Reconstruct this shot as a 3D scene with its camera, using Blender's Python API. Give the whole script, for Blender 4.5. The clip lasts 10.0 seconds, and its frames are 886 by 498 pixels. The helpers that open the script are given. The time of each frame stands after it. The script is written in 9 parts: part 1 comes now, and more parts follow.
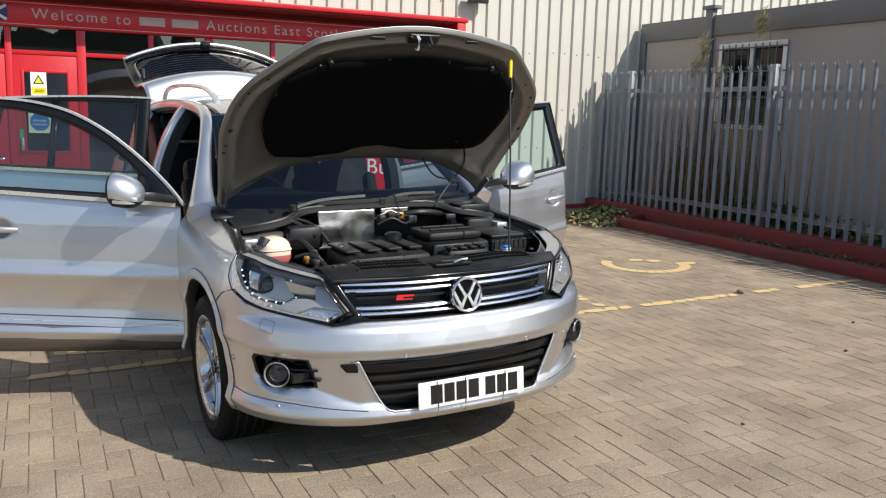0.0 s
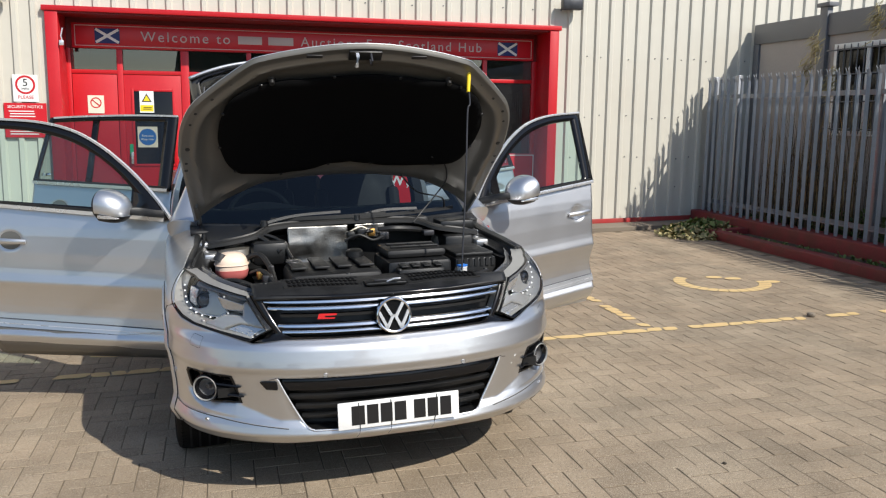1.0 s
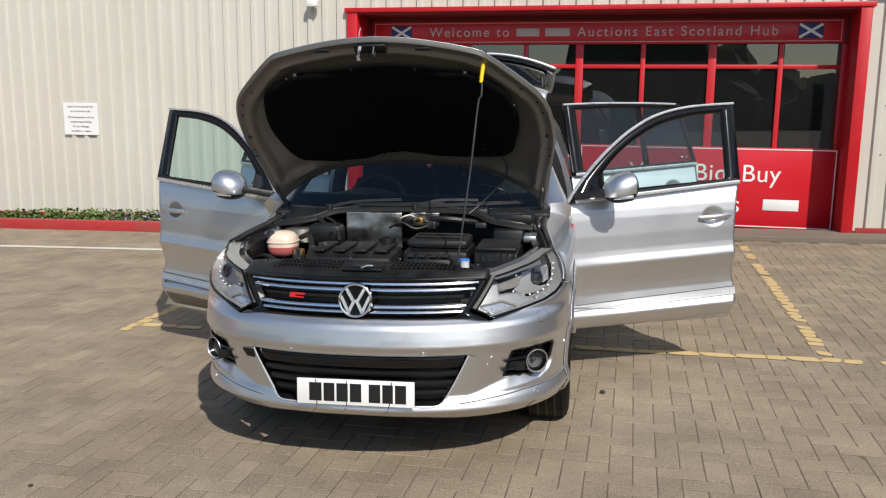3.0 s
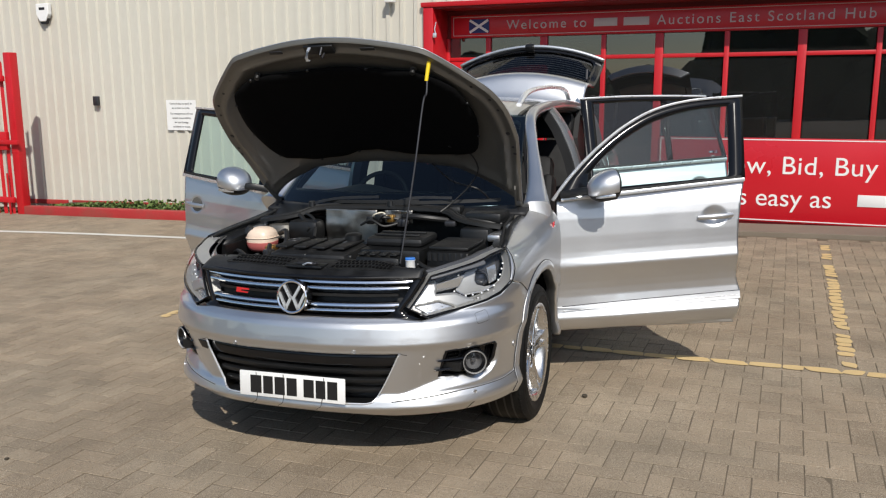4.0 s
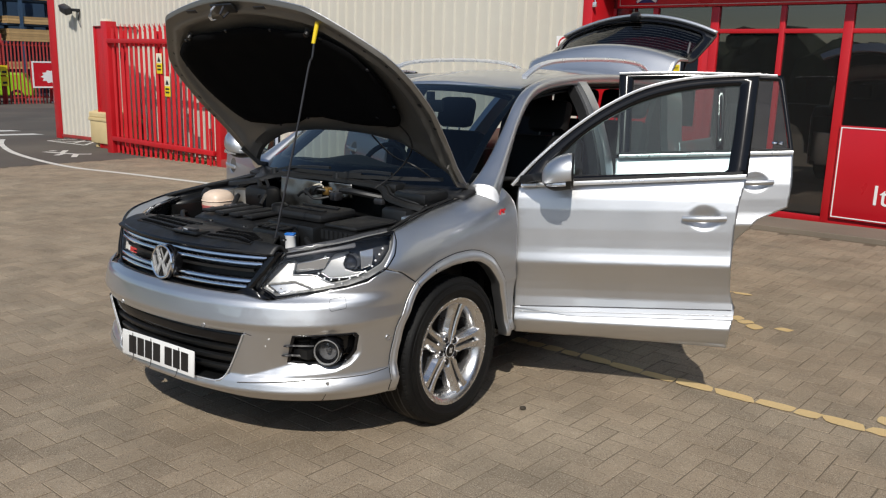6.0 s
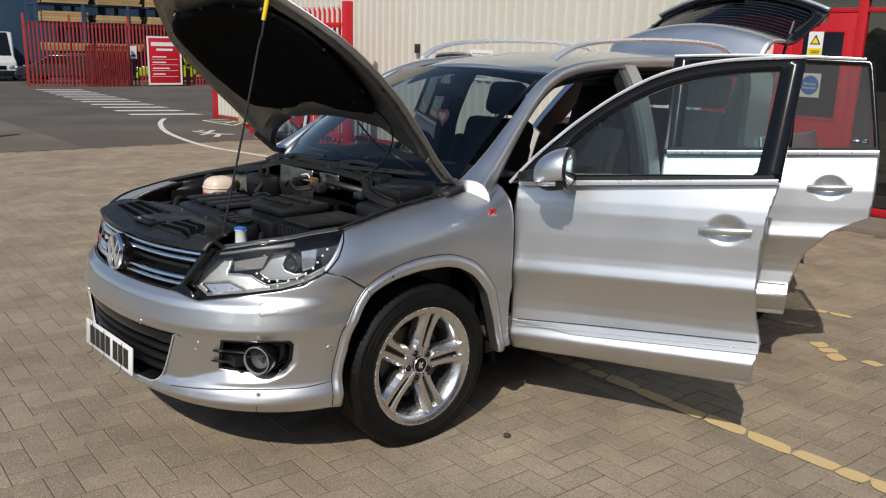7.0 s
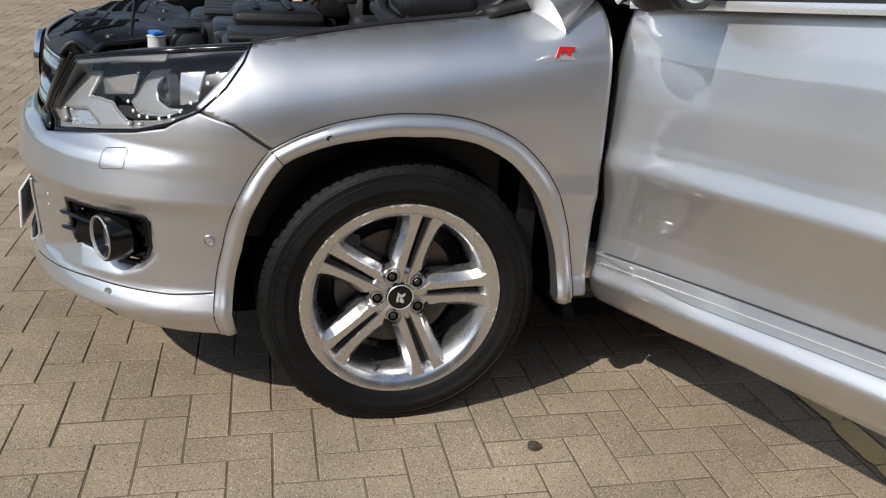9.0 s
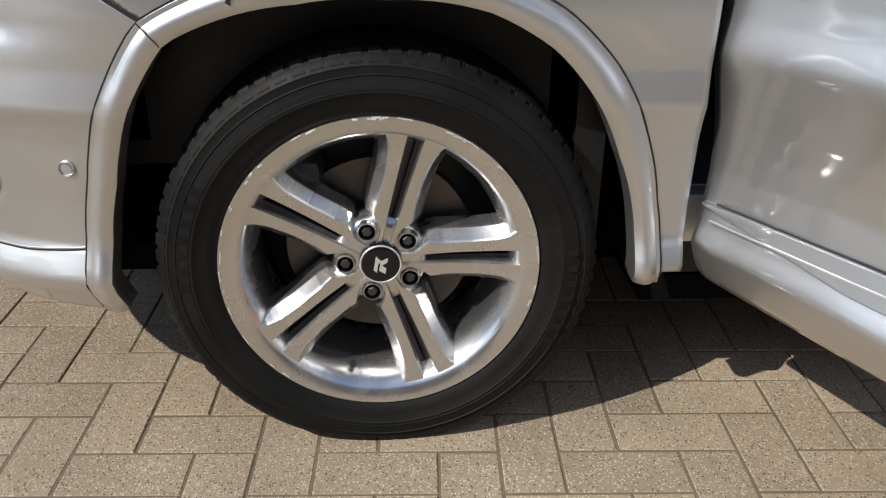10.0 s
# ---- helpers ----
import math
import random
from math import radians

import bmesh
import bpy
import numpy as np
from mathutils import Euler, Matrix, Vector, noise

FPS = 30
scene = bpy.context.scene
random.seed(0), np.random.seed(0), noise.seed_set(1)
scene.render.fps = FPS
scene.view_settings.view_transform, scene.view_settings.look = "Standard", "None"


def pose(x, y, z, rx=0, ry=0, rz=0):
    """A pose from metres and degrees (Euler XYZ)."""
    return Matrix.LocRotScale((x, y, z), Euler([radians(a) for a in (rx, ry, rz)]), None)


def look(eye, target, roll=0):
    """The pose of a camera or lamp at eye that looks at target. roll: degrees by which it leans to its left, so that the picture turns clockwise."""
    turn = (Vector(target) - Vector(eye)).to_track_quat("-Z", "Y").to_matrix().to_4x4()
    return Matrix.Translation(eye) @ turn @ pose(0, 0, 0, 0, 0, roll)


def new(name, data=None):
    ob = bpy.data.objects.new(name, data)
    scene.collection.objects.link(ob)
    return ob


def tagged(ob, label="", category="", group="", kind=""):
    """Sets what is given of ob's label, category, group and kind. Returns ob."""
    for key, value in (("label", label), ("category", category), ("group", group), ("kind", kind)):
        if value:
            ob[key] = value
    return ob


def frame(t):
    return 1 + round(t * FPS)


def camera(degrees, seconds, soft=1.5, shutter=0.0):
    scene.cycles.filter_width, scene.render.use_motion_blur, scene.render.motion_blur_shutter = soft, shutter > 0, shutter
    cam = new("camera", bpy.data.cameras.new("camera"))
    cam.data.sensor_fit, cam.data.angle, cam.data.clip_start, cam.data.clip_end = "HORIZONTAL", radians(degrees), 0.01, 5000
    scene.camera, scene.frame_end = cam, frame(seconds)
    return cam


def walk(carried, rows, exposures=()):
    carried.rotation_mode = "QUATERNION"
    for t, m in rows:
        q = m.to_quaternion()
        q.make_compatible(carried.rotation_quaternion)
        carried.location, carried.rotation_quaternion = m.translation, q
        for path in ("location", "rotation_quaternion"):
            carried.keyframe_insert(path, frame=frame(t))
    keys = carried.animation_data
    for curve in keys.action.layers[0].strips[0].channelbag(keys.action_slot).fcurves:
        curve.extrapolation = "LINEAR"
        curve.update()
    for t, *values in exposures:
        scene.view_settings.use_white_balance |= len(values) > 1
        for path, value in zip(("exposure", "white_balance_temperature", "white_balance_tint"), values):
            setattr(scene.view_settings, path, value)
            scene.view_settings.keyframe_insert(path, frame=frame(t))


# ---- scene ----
cam = camera(55.5, 10.0, soft=1.2)
PATH = [
    (0, (0.129, -0.102, 1.536), (0.988, 1.675, 1.215), 1.6),
    (0.5, (0.607, -0.123, 1.577), (1.316, 1.719, 1.253), 1.1),
    (1, (1.074, -0.358, 1.593), (1.577, 1.553, 1.282), 0.7),
    (1.5, (1.52, -0.426, 1.57), (1.77, 1.531, 1.24), 0.8),
    (2, (1.964, -0.403, 1.604), (1.967, 1.567, 1.257), 0.2),
    (2.5, (2.462, -0.443, 1.622), (2.232, 1.513, 1.276), 0.0),
    (2.7, (2.631, -0.42, 1.623), (2.32, 1.525, 1.278), 0.4),
    (3.8, (3.58, -0.159, 1.639), (2.888, 1.682, 1.277), -0.1),
    (4, (3.737, -0.088, 1.664), (2.995, 1.732, 1.295), -0.2),
    (4.5, (4.077, 0.176, 1.629), (3.222, 1.943, 1.244), -0.0),
    (5, (4.414, 0.452, 1.657), (3.41, 2.135, 1.256), 0.4),
    (5.5, (4.78, 0.729, 1.681), (3.612, 2.299, 1.269), 0.7),
    (5.7, (4.875, 0.868, 1.653), (3.664, 2.403, 1.232), 1.2),
    (6.8, (5.198, 1.827, 1.645), (3.727, 3.102, 1.181), 1.4),
    (7, (5.245, 2.02, 1.648), (3.71, 3.21, 1.17), 1.6),
    (7.5, (5.115, 2.475, 1.566), (3.516, 3.536, 1.002), 2.3),
    (8, (4.974, 2.958, 1.445), (3.278, 3.787, 0.783), 2.7),
    (8.5, (4.786, 3.346, 1.372), (3.01, 3.944, 0.672), 3.5),
    (9, (4.466, 3.662, 1.251), (2.66, 4.066, 0.493), 3.5),
    (9.5, (4.123, 3.953, 1.116), (2.314, 4.096, 0.275), 0.8),
    (10, (3.777, 4.049, 0.98), (2.003, 4.097, 0.058), 0.7),
]
walk(cam, [(t, look(eye, target, roll)) for t, eye, target, roll in PATH], exposures=[(0.0, 0.42), (1.5, 0.28), (2.5, 0.12), (4.0, -0.02), (5.5, -0.20), (7.0, -0.18), (8.0, -0.10), (9.0, 0.05), (10.0, 0.25)])

# ---- light: clear midday sky, sun behind and to the right of the first view ----
SUN_TO = Vector((0.60, -0.88, 1.0)).normalized()
world = bpy.data.worlds.new("sky")
scene.world = world
world.use_nodes = True
wn, wl = world.node_tree.nodes, world.node_tree.links
sky = wn.new("ShaderNodeTexSky")
sky.sky_type = "NISHITA"
sky.sun_disc = False
sky.sun_elevation = math.asin(SUN_TO.z)
sky.sun_rotation = math.atan2(SUN_TO.x, SUN_TO.y)
sky.air_density, sky.dust_density, sky.ozone_density = 1.0, 0.7, 1.0
wn["Background"].inputs[1].default_value = 0.115
wl.new(sky.outputs[0], wn["Background"].inputs[0])
sun = new("sun", bpy.data.lights.new("sun", "SUN"))
sun.data.energy, sun.data.angle, sun.data.color = 4.2, radians(0.53), (1.0, 0.955, 0.88)
sun.matrix_world = look(SUN_TO * 50, (0, 0, 0))

# the yard falls gently towards the gate
SLOPE = 0.0214
def gz(x):
    return SLOPE * (x - 2.8)


# ---- materials ----
def mat(name, rgb, rough=0.5, metal=0.0, var=0.06, scale=6.0, fine=60.0, bump=0.0, coat=0.0, rvar=0.05, spec=0.5, warm=None, random_tint=0.0, fine_amt=0.5, bump_scale=None):
    """Principled surface whose colour and roughness wander at two scales."""
    m = bpy.data.materials.new(name)
    m.use_nodes = True
    n, l = m.node_tree.nodes, m.node_tree.links
    b = n["Principled BSDF"]
    b.inputs["Metallic"].default_value = metal
    b.inputs["Specular IOR Level"].default_value = spec
    if coat:
        b.inputs["Coat Weight"].default_value = coat
        b.inputs["Coat Roughness"].default_value = 0.04
    tc = n.new("ShaderNodeTexCoord")
    big, small = n.new("ShaderNodeTexNoise"), n.new("ShaderNodeTexNoise")
    big.inputs["Scale"].default_value, small.inputs["Scale"].default_value = scale, fine
    big.inputs["Detail"].default_value, small.inputs["Detail"].default_value = 5, 3
    l.new(tc.outputs["Object"], big.inputs["Vector"])
    l.new(tc.outputs["Object"], small.inputs["Vector"])
    mix = n.new("ShaderNodeMath")
    mix.operation = "MULTIPLY_ADD"
    l.new(small.outputs[0], mix.inputs[0])
    mix.inputs[1].default_value = fine_amt
    l.new(big.outputs[0], mix.inputs[2])
    ramp = n.new("ShaderNodeMapRange")
    ramp.inputs[1].default_value, ramp.inputs[2].default_value = 0.35, 1.15
    ramp.inputs[3].default_value, ramp.inputs[4].default_value = 1 - var, 1 + var
    l.new(mix.outputs[0], ramp.inputs[0])
    col = n.new("ShaderNodeVectorMath")
    col.operation = "SCALE"
    if warm:
        cm = n.new("ShaderNodeMix")
        cm.data_type = "RGBA"
        cm.inputs[6].default_value, cm.inputs[7].default_value = (*rgb, 1), (*warm, 1)
        cr = n.new("ShaderNodeMapRange")
        cr.inputs[1].default_value, cr.inputs[2].default_value = 0.42, 0.62
        l.new(big.outputs[0], cr.inputs[0])
        l.new(cr.outputs[0], cm.inputs[0])
        l.new(cm.outputs[2], col.inputs[0])
    else:
        col.inputs[0].default_value = rgb
    scale_in = ramp.outputs[0]
    if random_tint:
        oi = n.new("ShaderNodeObjectInfo")
        gi = n.new("ShaderNodeNewGeometry")
        add = n.new("ShaderNodeMath")
        add.operation = "ADD"
        l.new(oi.outputs["Random"], add.inputs[0])
        l.new(gi.outputs["Random Per Island"], add.inputs[1])
        fr = n.new("ShaderNodeMath")
        fr.operation = "FRACT"
        l.new(add.outputs[0], fr.inputs[0])
        rr = n.new("ShaderNodeMapRange")
        rr.inputs[3].default_value, rr.inputs[4].default_value = 1 - random_tint, 1 + random_tint
        l.new(fr.outputs[0], rr.inputs[0])
        mm = n.new("ShaderNodeMath")
        mm.operation = "MULTIPLY"
        l.new(ramp.outputs[0], mm.inputs[0])
        l.new(rr.outputs[0], mm.inputs[1])
        scale_in = mm.outputs[0]
    l.new(scale_in, col.inputs["Scale"])
    l.new(col.outputs[0], b.inputs["Base Color"])
    rr2 = n.new("ShaderNodeMapRange")
    rr2.inputs[1].default_value, rr2.inputs[2].default_value = 0.3, 0.7
    rr2.inputs[3].default_value, rr2.inputs[4].default_value = max(rough - rvar, 0.02), min(rough + rvar, 1)
    l.new(big.outputs[0], rr2.inputs[0])
    l.new(rr2.outputs[0], b.inputs["Roughness"])
    if bump:
        bp = n.new("ShaderNodeBump")
        bp.inputs["Strength"].default_value = 1.0
        bp.inputs["Distance"].default_value = bump
        src = small
        if bump_scale:
            src = n.new("ShaderNodeTexNoise")
            src.inputs["Scale"].default_value = bump_scale
            src.inputs["Detail"].default_value = 3
            l.new(tc.outputs["Object"], src.inputs["Vector"])
        l.new(src.outputs[0], bp.inputs["Height"])
        l.new(bp.outputs[0], b.inputs["Normal"])
    return m


def glass(name, tint, gloss_rough=0.0, base=0.04, dust=0.0):
    """A thin pane: tinted see-through with a mirror-like skin that grows at grazing angles, alike from both sides."""
    m = bpy.data.materials.new(name)
    m.use_nodes = True
    n, l = m.node_tree.nodes, m.node_tree.links
    n.remove(n["Principled BSDF"])
    tr, gl, mx = n.new("ShaderNodeBsdfTransparent"), n.new("ShaderNodeBsdfGlossy"), n.new("ShaderNodeMixShader")
    tr.inputs[0].default_value = (*tint, 1)
    gl.inputs["Roughness"].default_value = gloss_rough
    lw, pw, ma = n.new("ShaderNodeLayerWeight"), n.new("ShaderNodeMath"), n.new("ShaderNodeMath")
    lw.inputs[0].default_value = 0.5
    pw.operation, pw.inputs[1].default_value = "POWER", 5.0
    ma.operation, ma.inputs[1].default_value, ma.inputs[2].default_value = "MULTIPLY_ADD", 1 - base, base
    l.new(lw.outputs["Facing"], pw.inputs[0])
    l.new(pw.outputs[0], ma.inputs[0])
    l.new(ma.outputs[0], mx.inputs[0])
    l.new(tr.outputs[0], mx.inputs[1])
    l.new(gl.outputs[0], mx.inputs[2])
    if dust:
        df, dm, nz, mr = n.new("ShaderNodeBsdfDiffuse"), n.new("ShaderNodeMixShader"), n.new("ShaderNodeTexNoise"), n.new("ShaderNodeMapRange")
        df.inputs[0].default_value = (0.72, 0.74, 0.73, 1)
        nz.inputs["Scale"].default_value, nz.inputs["Detail"].default_value = 5.0, 6
        mr.inputs[3].default_value, mr.inputs[4].default_value = dust * 0.55, dust * 1.45
        l.new(nz.outputs[0], mr.inputs[0])
        l.new(mr.outputs[0], dm.inputs[0])
        l.new(mx.outputs[0], dm.inputs[1])
        l.new(df.outputs[0], dm.inputs[2])
        l.new(dm.outputs[0], n["Material Output"].inputs[0])
    else:
        l.new(mx.outputs[0], n["Material Output"].inputs[0])
    return m


def speckle(m):
    """Crushed-stone flecks, pale and dark, and broad stains, laid over the whole yard by place."""
    n, l = m.node_tree.nodes, m.node_tree.links
    b = n["Principled BSDF"]
    geo = n.new("ShaderNodeNewGeometry")
    for t in [q for q in n if q.type == "TEX_NOISE"]:
        l.new(geo.outputs["Position"], t.inputs["Vector"])
    src = b.inputs["Base Color"].links[0].from_socket
    for scale, lo, hi, rgb, size in ((290.0, 0.72, 0.78, (0.46, 0.40, 0.31), 0.42), (215.0, 0.80, 0.84, (0.085, 0.068, 0.052), 0.36), (125.0, 0.89, 0.91, (0.42, 0.34, 0.25), 0.30)):
        v = n.new("ShaderNodeTexVoronoi")
        v.inputs["Scale"].default_value = scale
        l.new(geo.outputs["Position"], v.inputs["Vector"])
        sep = n.new("ShaderNodeSeparateColor")
        l.new(v.outputs["Color"], sep.inputs[0])
        pick, near = n.new("ShaderNodeMapRange"), n.new("ShaderNodeMapRange")
        pick.inputs[1].default_value, pick.inputs[2].default_value = lo, hi
        near.inputs[1].default_value, near.inputs[2].default_value = size + 0.06, size
        l.new(sep.outputs[0], pick.inputs[0])
        l.new(v.outputs["Distance"], near.inputs[0])
        mu = n.new("ShaderNodeMath")
        mu.operation = "MULTIPLY"
        l.new(pick.outputs[0], mu.inputs[0])
        l.new(near.outputs[0], mu.inputs[1])
        mx = n.new("ShaderNodeMix")
        mx.data_type = "RGBA"
        mx.inputs[7].default_value = (*rgb, 1)
        l.new(mu.outputs[0], mx.inputs[0])
        l.new(src, mx.inputs[6])
        src = mx.outputs[2]
    st, sr, sc = n.new("ShaderNodeTexNoise"), n.new("ShaderNodeMapRange"), n.new("ShaderNodeVectorMath")
    st.inputs["Scale"].default_value, st.inputs["Detail"].default_value = 2.3, 6
    l.new(geo.outputs["Position"], st.inputs["Vector"])
    sr.inputs[1].default_value, sr.inputs[2].default_value = 0.30, 0.70
    sr.inputs[3].default_value, sr.inputs[4].default_value = 0.80, 1.16
    l.new(st.outputs[0], sr.inputs[0])
    sc.operation = "SCALE"
    l.new(src, sc.inputs[0])
    l.new(sr.outputs[0], sc.inputs["Scale"])
    l.new(sc.outputs[0], b.inputs["Base Color"])
    return m


def flake_paint(name, rgb):
    """Silver car paint: fine metal flakes under a clear coat, with faint dust."""
    m = mat(name, rgb, rough=0.45, metal=1.0, var=0.03, scale=3.0, fine=900.0, coat=1.0, rvar=0.03)
    n, l = m.node_tree.nodes, m.node_tree.links
    b = n["Principled BSDF"]
    b.inputs["Coat IOR"].default_value = 1.85
    v = n.new("ShaderNodeTexVoronoi")
    v.inputs["Scale"].default_value = 1400
    tc = n.new("ShaderNodeTexCoord")
    l.new(tc.outputs["Object"], v.inputs["Vector"])
    bp = n.new("ShaderNodeBump")
    bp.inputs["Strength"].default_value, bp.inputs["Distance"].default_value = 0.10, 0.0006
    l.new(v.outputs["Color"], bp.inputs["Height"])
    l.new(bp.outputs[0], b.inputs["Normal"])
    return m


SILVER = flake_paint("silver_paint", (0.655, 0.664, 0.678))
# the body silver again, darkened and warmed to carry the shade on inner faces
SILVER_SHADED = mat("shaded_silver_paint", (0.175, 0.166, 0.148), rough=0.42, metal=0.55, var=0.06, coat=0.2, scale=5)
BLACK_PL = mat("black_plastic", (0.0065, 0.0068, 0.0072), rough=0.42, var=0.2, scale=9, fine=160, bump=0.0006, rvar=0.1)
DUSTY_PL = mat("dusty_black_plastic", (0.0095, 0.0097, 0.0102), rough=0.52, var=0.3, scale=14, fine=200, bump=0.0005, rvar=0.12)
GLOSS_BLACK = mat("gloss_black", (0.006, 0.006, 0.0068), rough=0.12, var=0.1, coat=0.0, rvar=0.02, spec=0.38)
LINER = mat("felt_liner", (0.0028, 0.0028, 0.0031), rough=0.95, var=0.2, scale=8, fine=300, bump=0.002, spec=0.1)
RUBBER = mat("tyre_rubber", (0.0034, 0.0034, 0.0036), rough=0.64, var=0.22, scale=10, fine=90, bump=0.0008, rvar=0.1, warm=(0.0055, 0.0054, 0.005), spec=0.26)
SEAL = mat("rubber_seal", (0.012, 0.012, 0.012), rough=0.5, var=0.15)
CHROME = mat("chrome", (0.88, 0.885, 0.90), rough=0.13, metal=1.0, var=0.02, rvar=0.03)
SATIN = mat("satin_trim", (0.78, 0.79, 0.80), rough=0.28, metal=0.65, var=0.03)
ALLOY = mat("alloy", (0.66, 0.655, 0.65), rough=0.25, metal=0.95, var=0.08, scale=14, fine=240, bump=0.00008, coat=0.3, rvar=0.08)
SCUFF = mat("scuffed_alloy", (0.72, 0.71, 0.70), rough=0.6, metal=0.6, var=0.35, scale=60, fine=400, bump=0.001)
STEEL = mat("cast_steel", (0.11, 0.105, 0.10), rough=0.45, metal=0.9, var=0.3, scale=20, warm=(0.13, 0.10, 0.08))
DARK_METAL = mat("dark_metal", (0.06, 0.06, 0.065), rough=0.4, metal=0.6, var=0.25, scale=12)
FOIL = mat("heat_foil", (0.38, 0.365, 0.34), rough=0.36, metal=1.0, var=0.20, scale=22, fine=150, bump=0.0014, rvar=0.08)
TANK = mat("tank_plastic", (0.78, 0.62, 0.49), rough=0.38, var=0.08, scale=9, spec=0.5)
COOLANT = mat("coolant", (0.50, 0.13, 0.12), rough=0.3, var=0.08, scale=9)
BLUE_CAP = mat("blue_plastic", (0.02, 0.16, 0.55), rough=0.35, var=0.08)
YELLOW_PL = mat("yellow_plastic", (0.85, 0.62, 0.02), rough=0.45, var=0.05)
COPPER = mat("brass_fitting", (0.60, 0.34, 0.10), rough=0.35, metal=0.9, var=0.15)
BADGE_RED = mat("badge_red", (0.62, 0.02, 0.025), rough=0.25, var=0.04, coat=0.4)
LED = mat("led_white", (0.80, 0.81, 0.83), rough=0.15, var=0.02)
LED.node_tree.nodes["Principled BSDF"].inputs["Emission Color"].default_value = (1.0, 0.98, 0.95, 1)
LED.node_tree.nodes["Principled BSDF"].inputs["Emission Strength"].default_value = 0.45
LAMP_REFL = mat("lamp_reflector", (0.66, 0.665, 0.67), rough=0.2, metal=0.75, var=0.04)
LAMP_DARK = mat("lamp_housing", (0.060, 0.061, 0.065), rough=0.25, var=0.1, coat=0.3)
LAMP_BAND = mat("frosted_lamp_edge", (0.15, 0.15, 0.155), rough=0.45, metal=0.2, var=0.08)
GRASS = mat("short_grass", (0.085, 0.125, 0.022), rough=0.7, var=0.35, scale=3, random_tint=0.4, warm=(0.10, 0.08, 0.04))
LAMP_GREY = mat("lamp_bezel", (0.47, 0.465, 0.45), rough=0.36, metal=0.55, var=0.05)
LENS = glass("lamp_lens", (0.95, 0.955, 0.96))
PROJ = glass("projector_lens", (0.45, 0.47, 0.52), base=0.10)
TAIL_RED = mat("tail_lamp", (0.35, 0.01, 0.012), rough=0.1, var=0.05, coat=0.8)
GLASS_SIDE = glass("side_glass", (0.60, 0.77, 0.745), base=0.05, dust=0.010)
GLASS_REAR = glass("rear_side_glass", (0.40, 0.45, 0.44), base=0.06, dust=0.006)
GLASS_DARK = glass("privacy_glass", (0.16, 0.18, 0.18))
GLASS_WIND = glass("windscreen_glass", (0.34, 0.42, 0.44), base=0.06)
PLATE_WHITE = mat("plate_white", (0.80, 0.80, 0.78), rough=0.3, var=0.03)
PLATE_BLACK = mat("plate_black", (0.012, 0.012, 0.013), rough=0.35, var=0.05)
LEATHER = mat("black_leather", (0.010, 0.010, 0.0105), rough=0.62, spec=0.22, var=0.15, scale=12, fine=250, bump=0.0008)
DASH = mat("dash_plastic", (0.014, 0.014, 0.015), rough=0.6, var=0.15, fine=250, bump=0.0005)
HEART = mat("pink_card", (0.70, 0.16, 0.20), rough=0.6, var=0.05)
WHITE = mat("white_vinyl", (0.82, 0.82, 0.80), rough=0.4, var=0.03)
VINYL_RED = mat("sign_red", (0.56, 0.012, 0.022), rough=0.32, var=0.04, scale=1.5)
RED = mat("red_paint", (0.50, 0.010, 0.016), rough=0.38, var=0.10, scale=2.5, fine=40, rvar=0.08)
RED_OLD = mat("weathered_red_paint", (0.42, 0.030, 0.030), rough=0.6, var=0.22, scale=4, fine=60, bump=0.002, warm=(0.30, 0.045, 0.035))
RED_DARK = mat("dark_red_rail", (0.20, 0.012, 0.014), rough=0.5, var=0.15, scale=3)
CLAD = mat("cream_cladding", (0.60, 0.575, 0.50), rough=0.42, var=0.05, scale=0.8, fine=9, rvar=0.06, warm=(0.565, 0.535, 0.46))
GALV = mat("galvanised_steel", (0.29, 0.305, 0.33), rough=0.45, metal=0.65, var=0.18, scale=5, fine=50, rvar=0.1)
CABIN = mat("cabin_wall", (0.38, 0.345, 0.315), rough=0.75, var=0.07, scale=1.5, fine=30, bump=0.002)
CABIN_TRIM = mat("cabin_trim", (0.135, 0.14, 0.15), rough=0.5, var=0.08)
PAVER = mat("concrete_paver", (0.262, 0.203, 0.140), rough=0.88, var=0.28, scale=1.1, fine=170, fine_amt=0.9, bump=0.0012, random_tint=0.12, warm=(0.218, 0.175, 0.124), spec=0.3, bump_scale=260)
speckle(PAVER)
SAND = mat("joint_sand", (0.145, 0.116, 0.082), rough=0.95, var=0.3, scale=5, fine=120, bump=0.002, spec=0.2)
TARMAC = mat("tarmac", (0.135, 0.115, 0.092), rough=0.9, var=0.18, scale=0.35, fine=90, bump=0.003, warm=(0.165, 0.142, 0.115), spec=0.3)
TARMAC_DARK = mat("newer_tarmac", (0.100, 0.087, 0.074), rough=0.9, var=0.18, scale=0.5, fine=90, bump=0.003, warm=(0.118, 0.103, 0.086), spec=0.3)
CONCRETE = mat("concrete", (0.20, 0.165, 0.125), rough=0.9, var=0.2, scale=2.2, fine=60, bump=0.002)
YELLOW = mat("yellow_road_paint", (0.66, 0.47, 0.22), rough=0.8, var=0.25, scale=5, fine=90, bump=0.001, warm=(0.56, 0.41, 0.20))
ROAD_WHITE = mat("white_road_paint", (0.62, 0.60, 0.55), rough=0.8, var=0.16, scale=3, fine=60)
SOIL = mat("soil", (0.05, 0.04, 0.028), rough=0.95, var=0.4, scale=8, fine=60, bump=0.01)
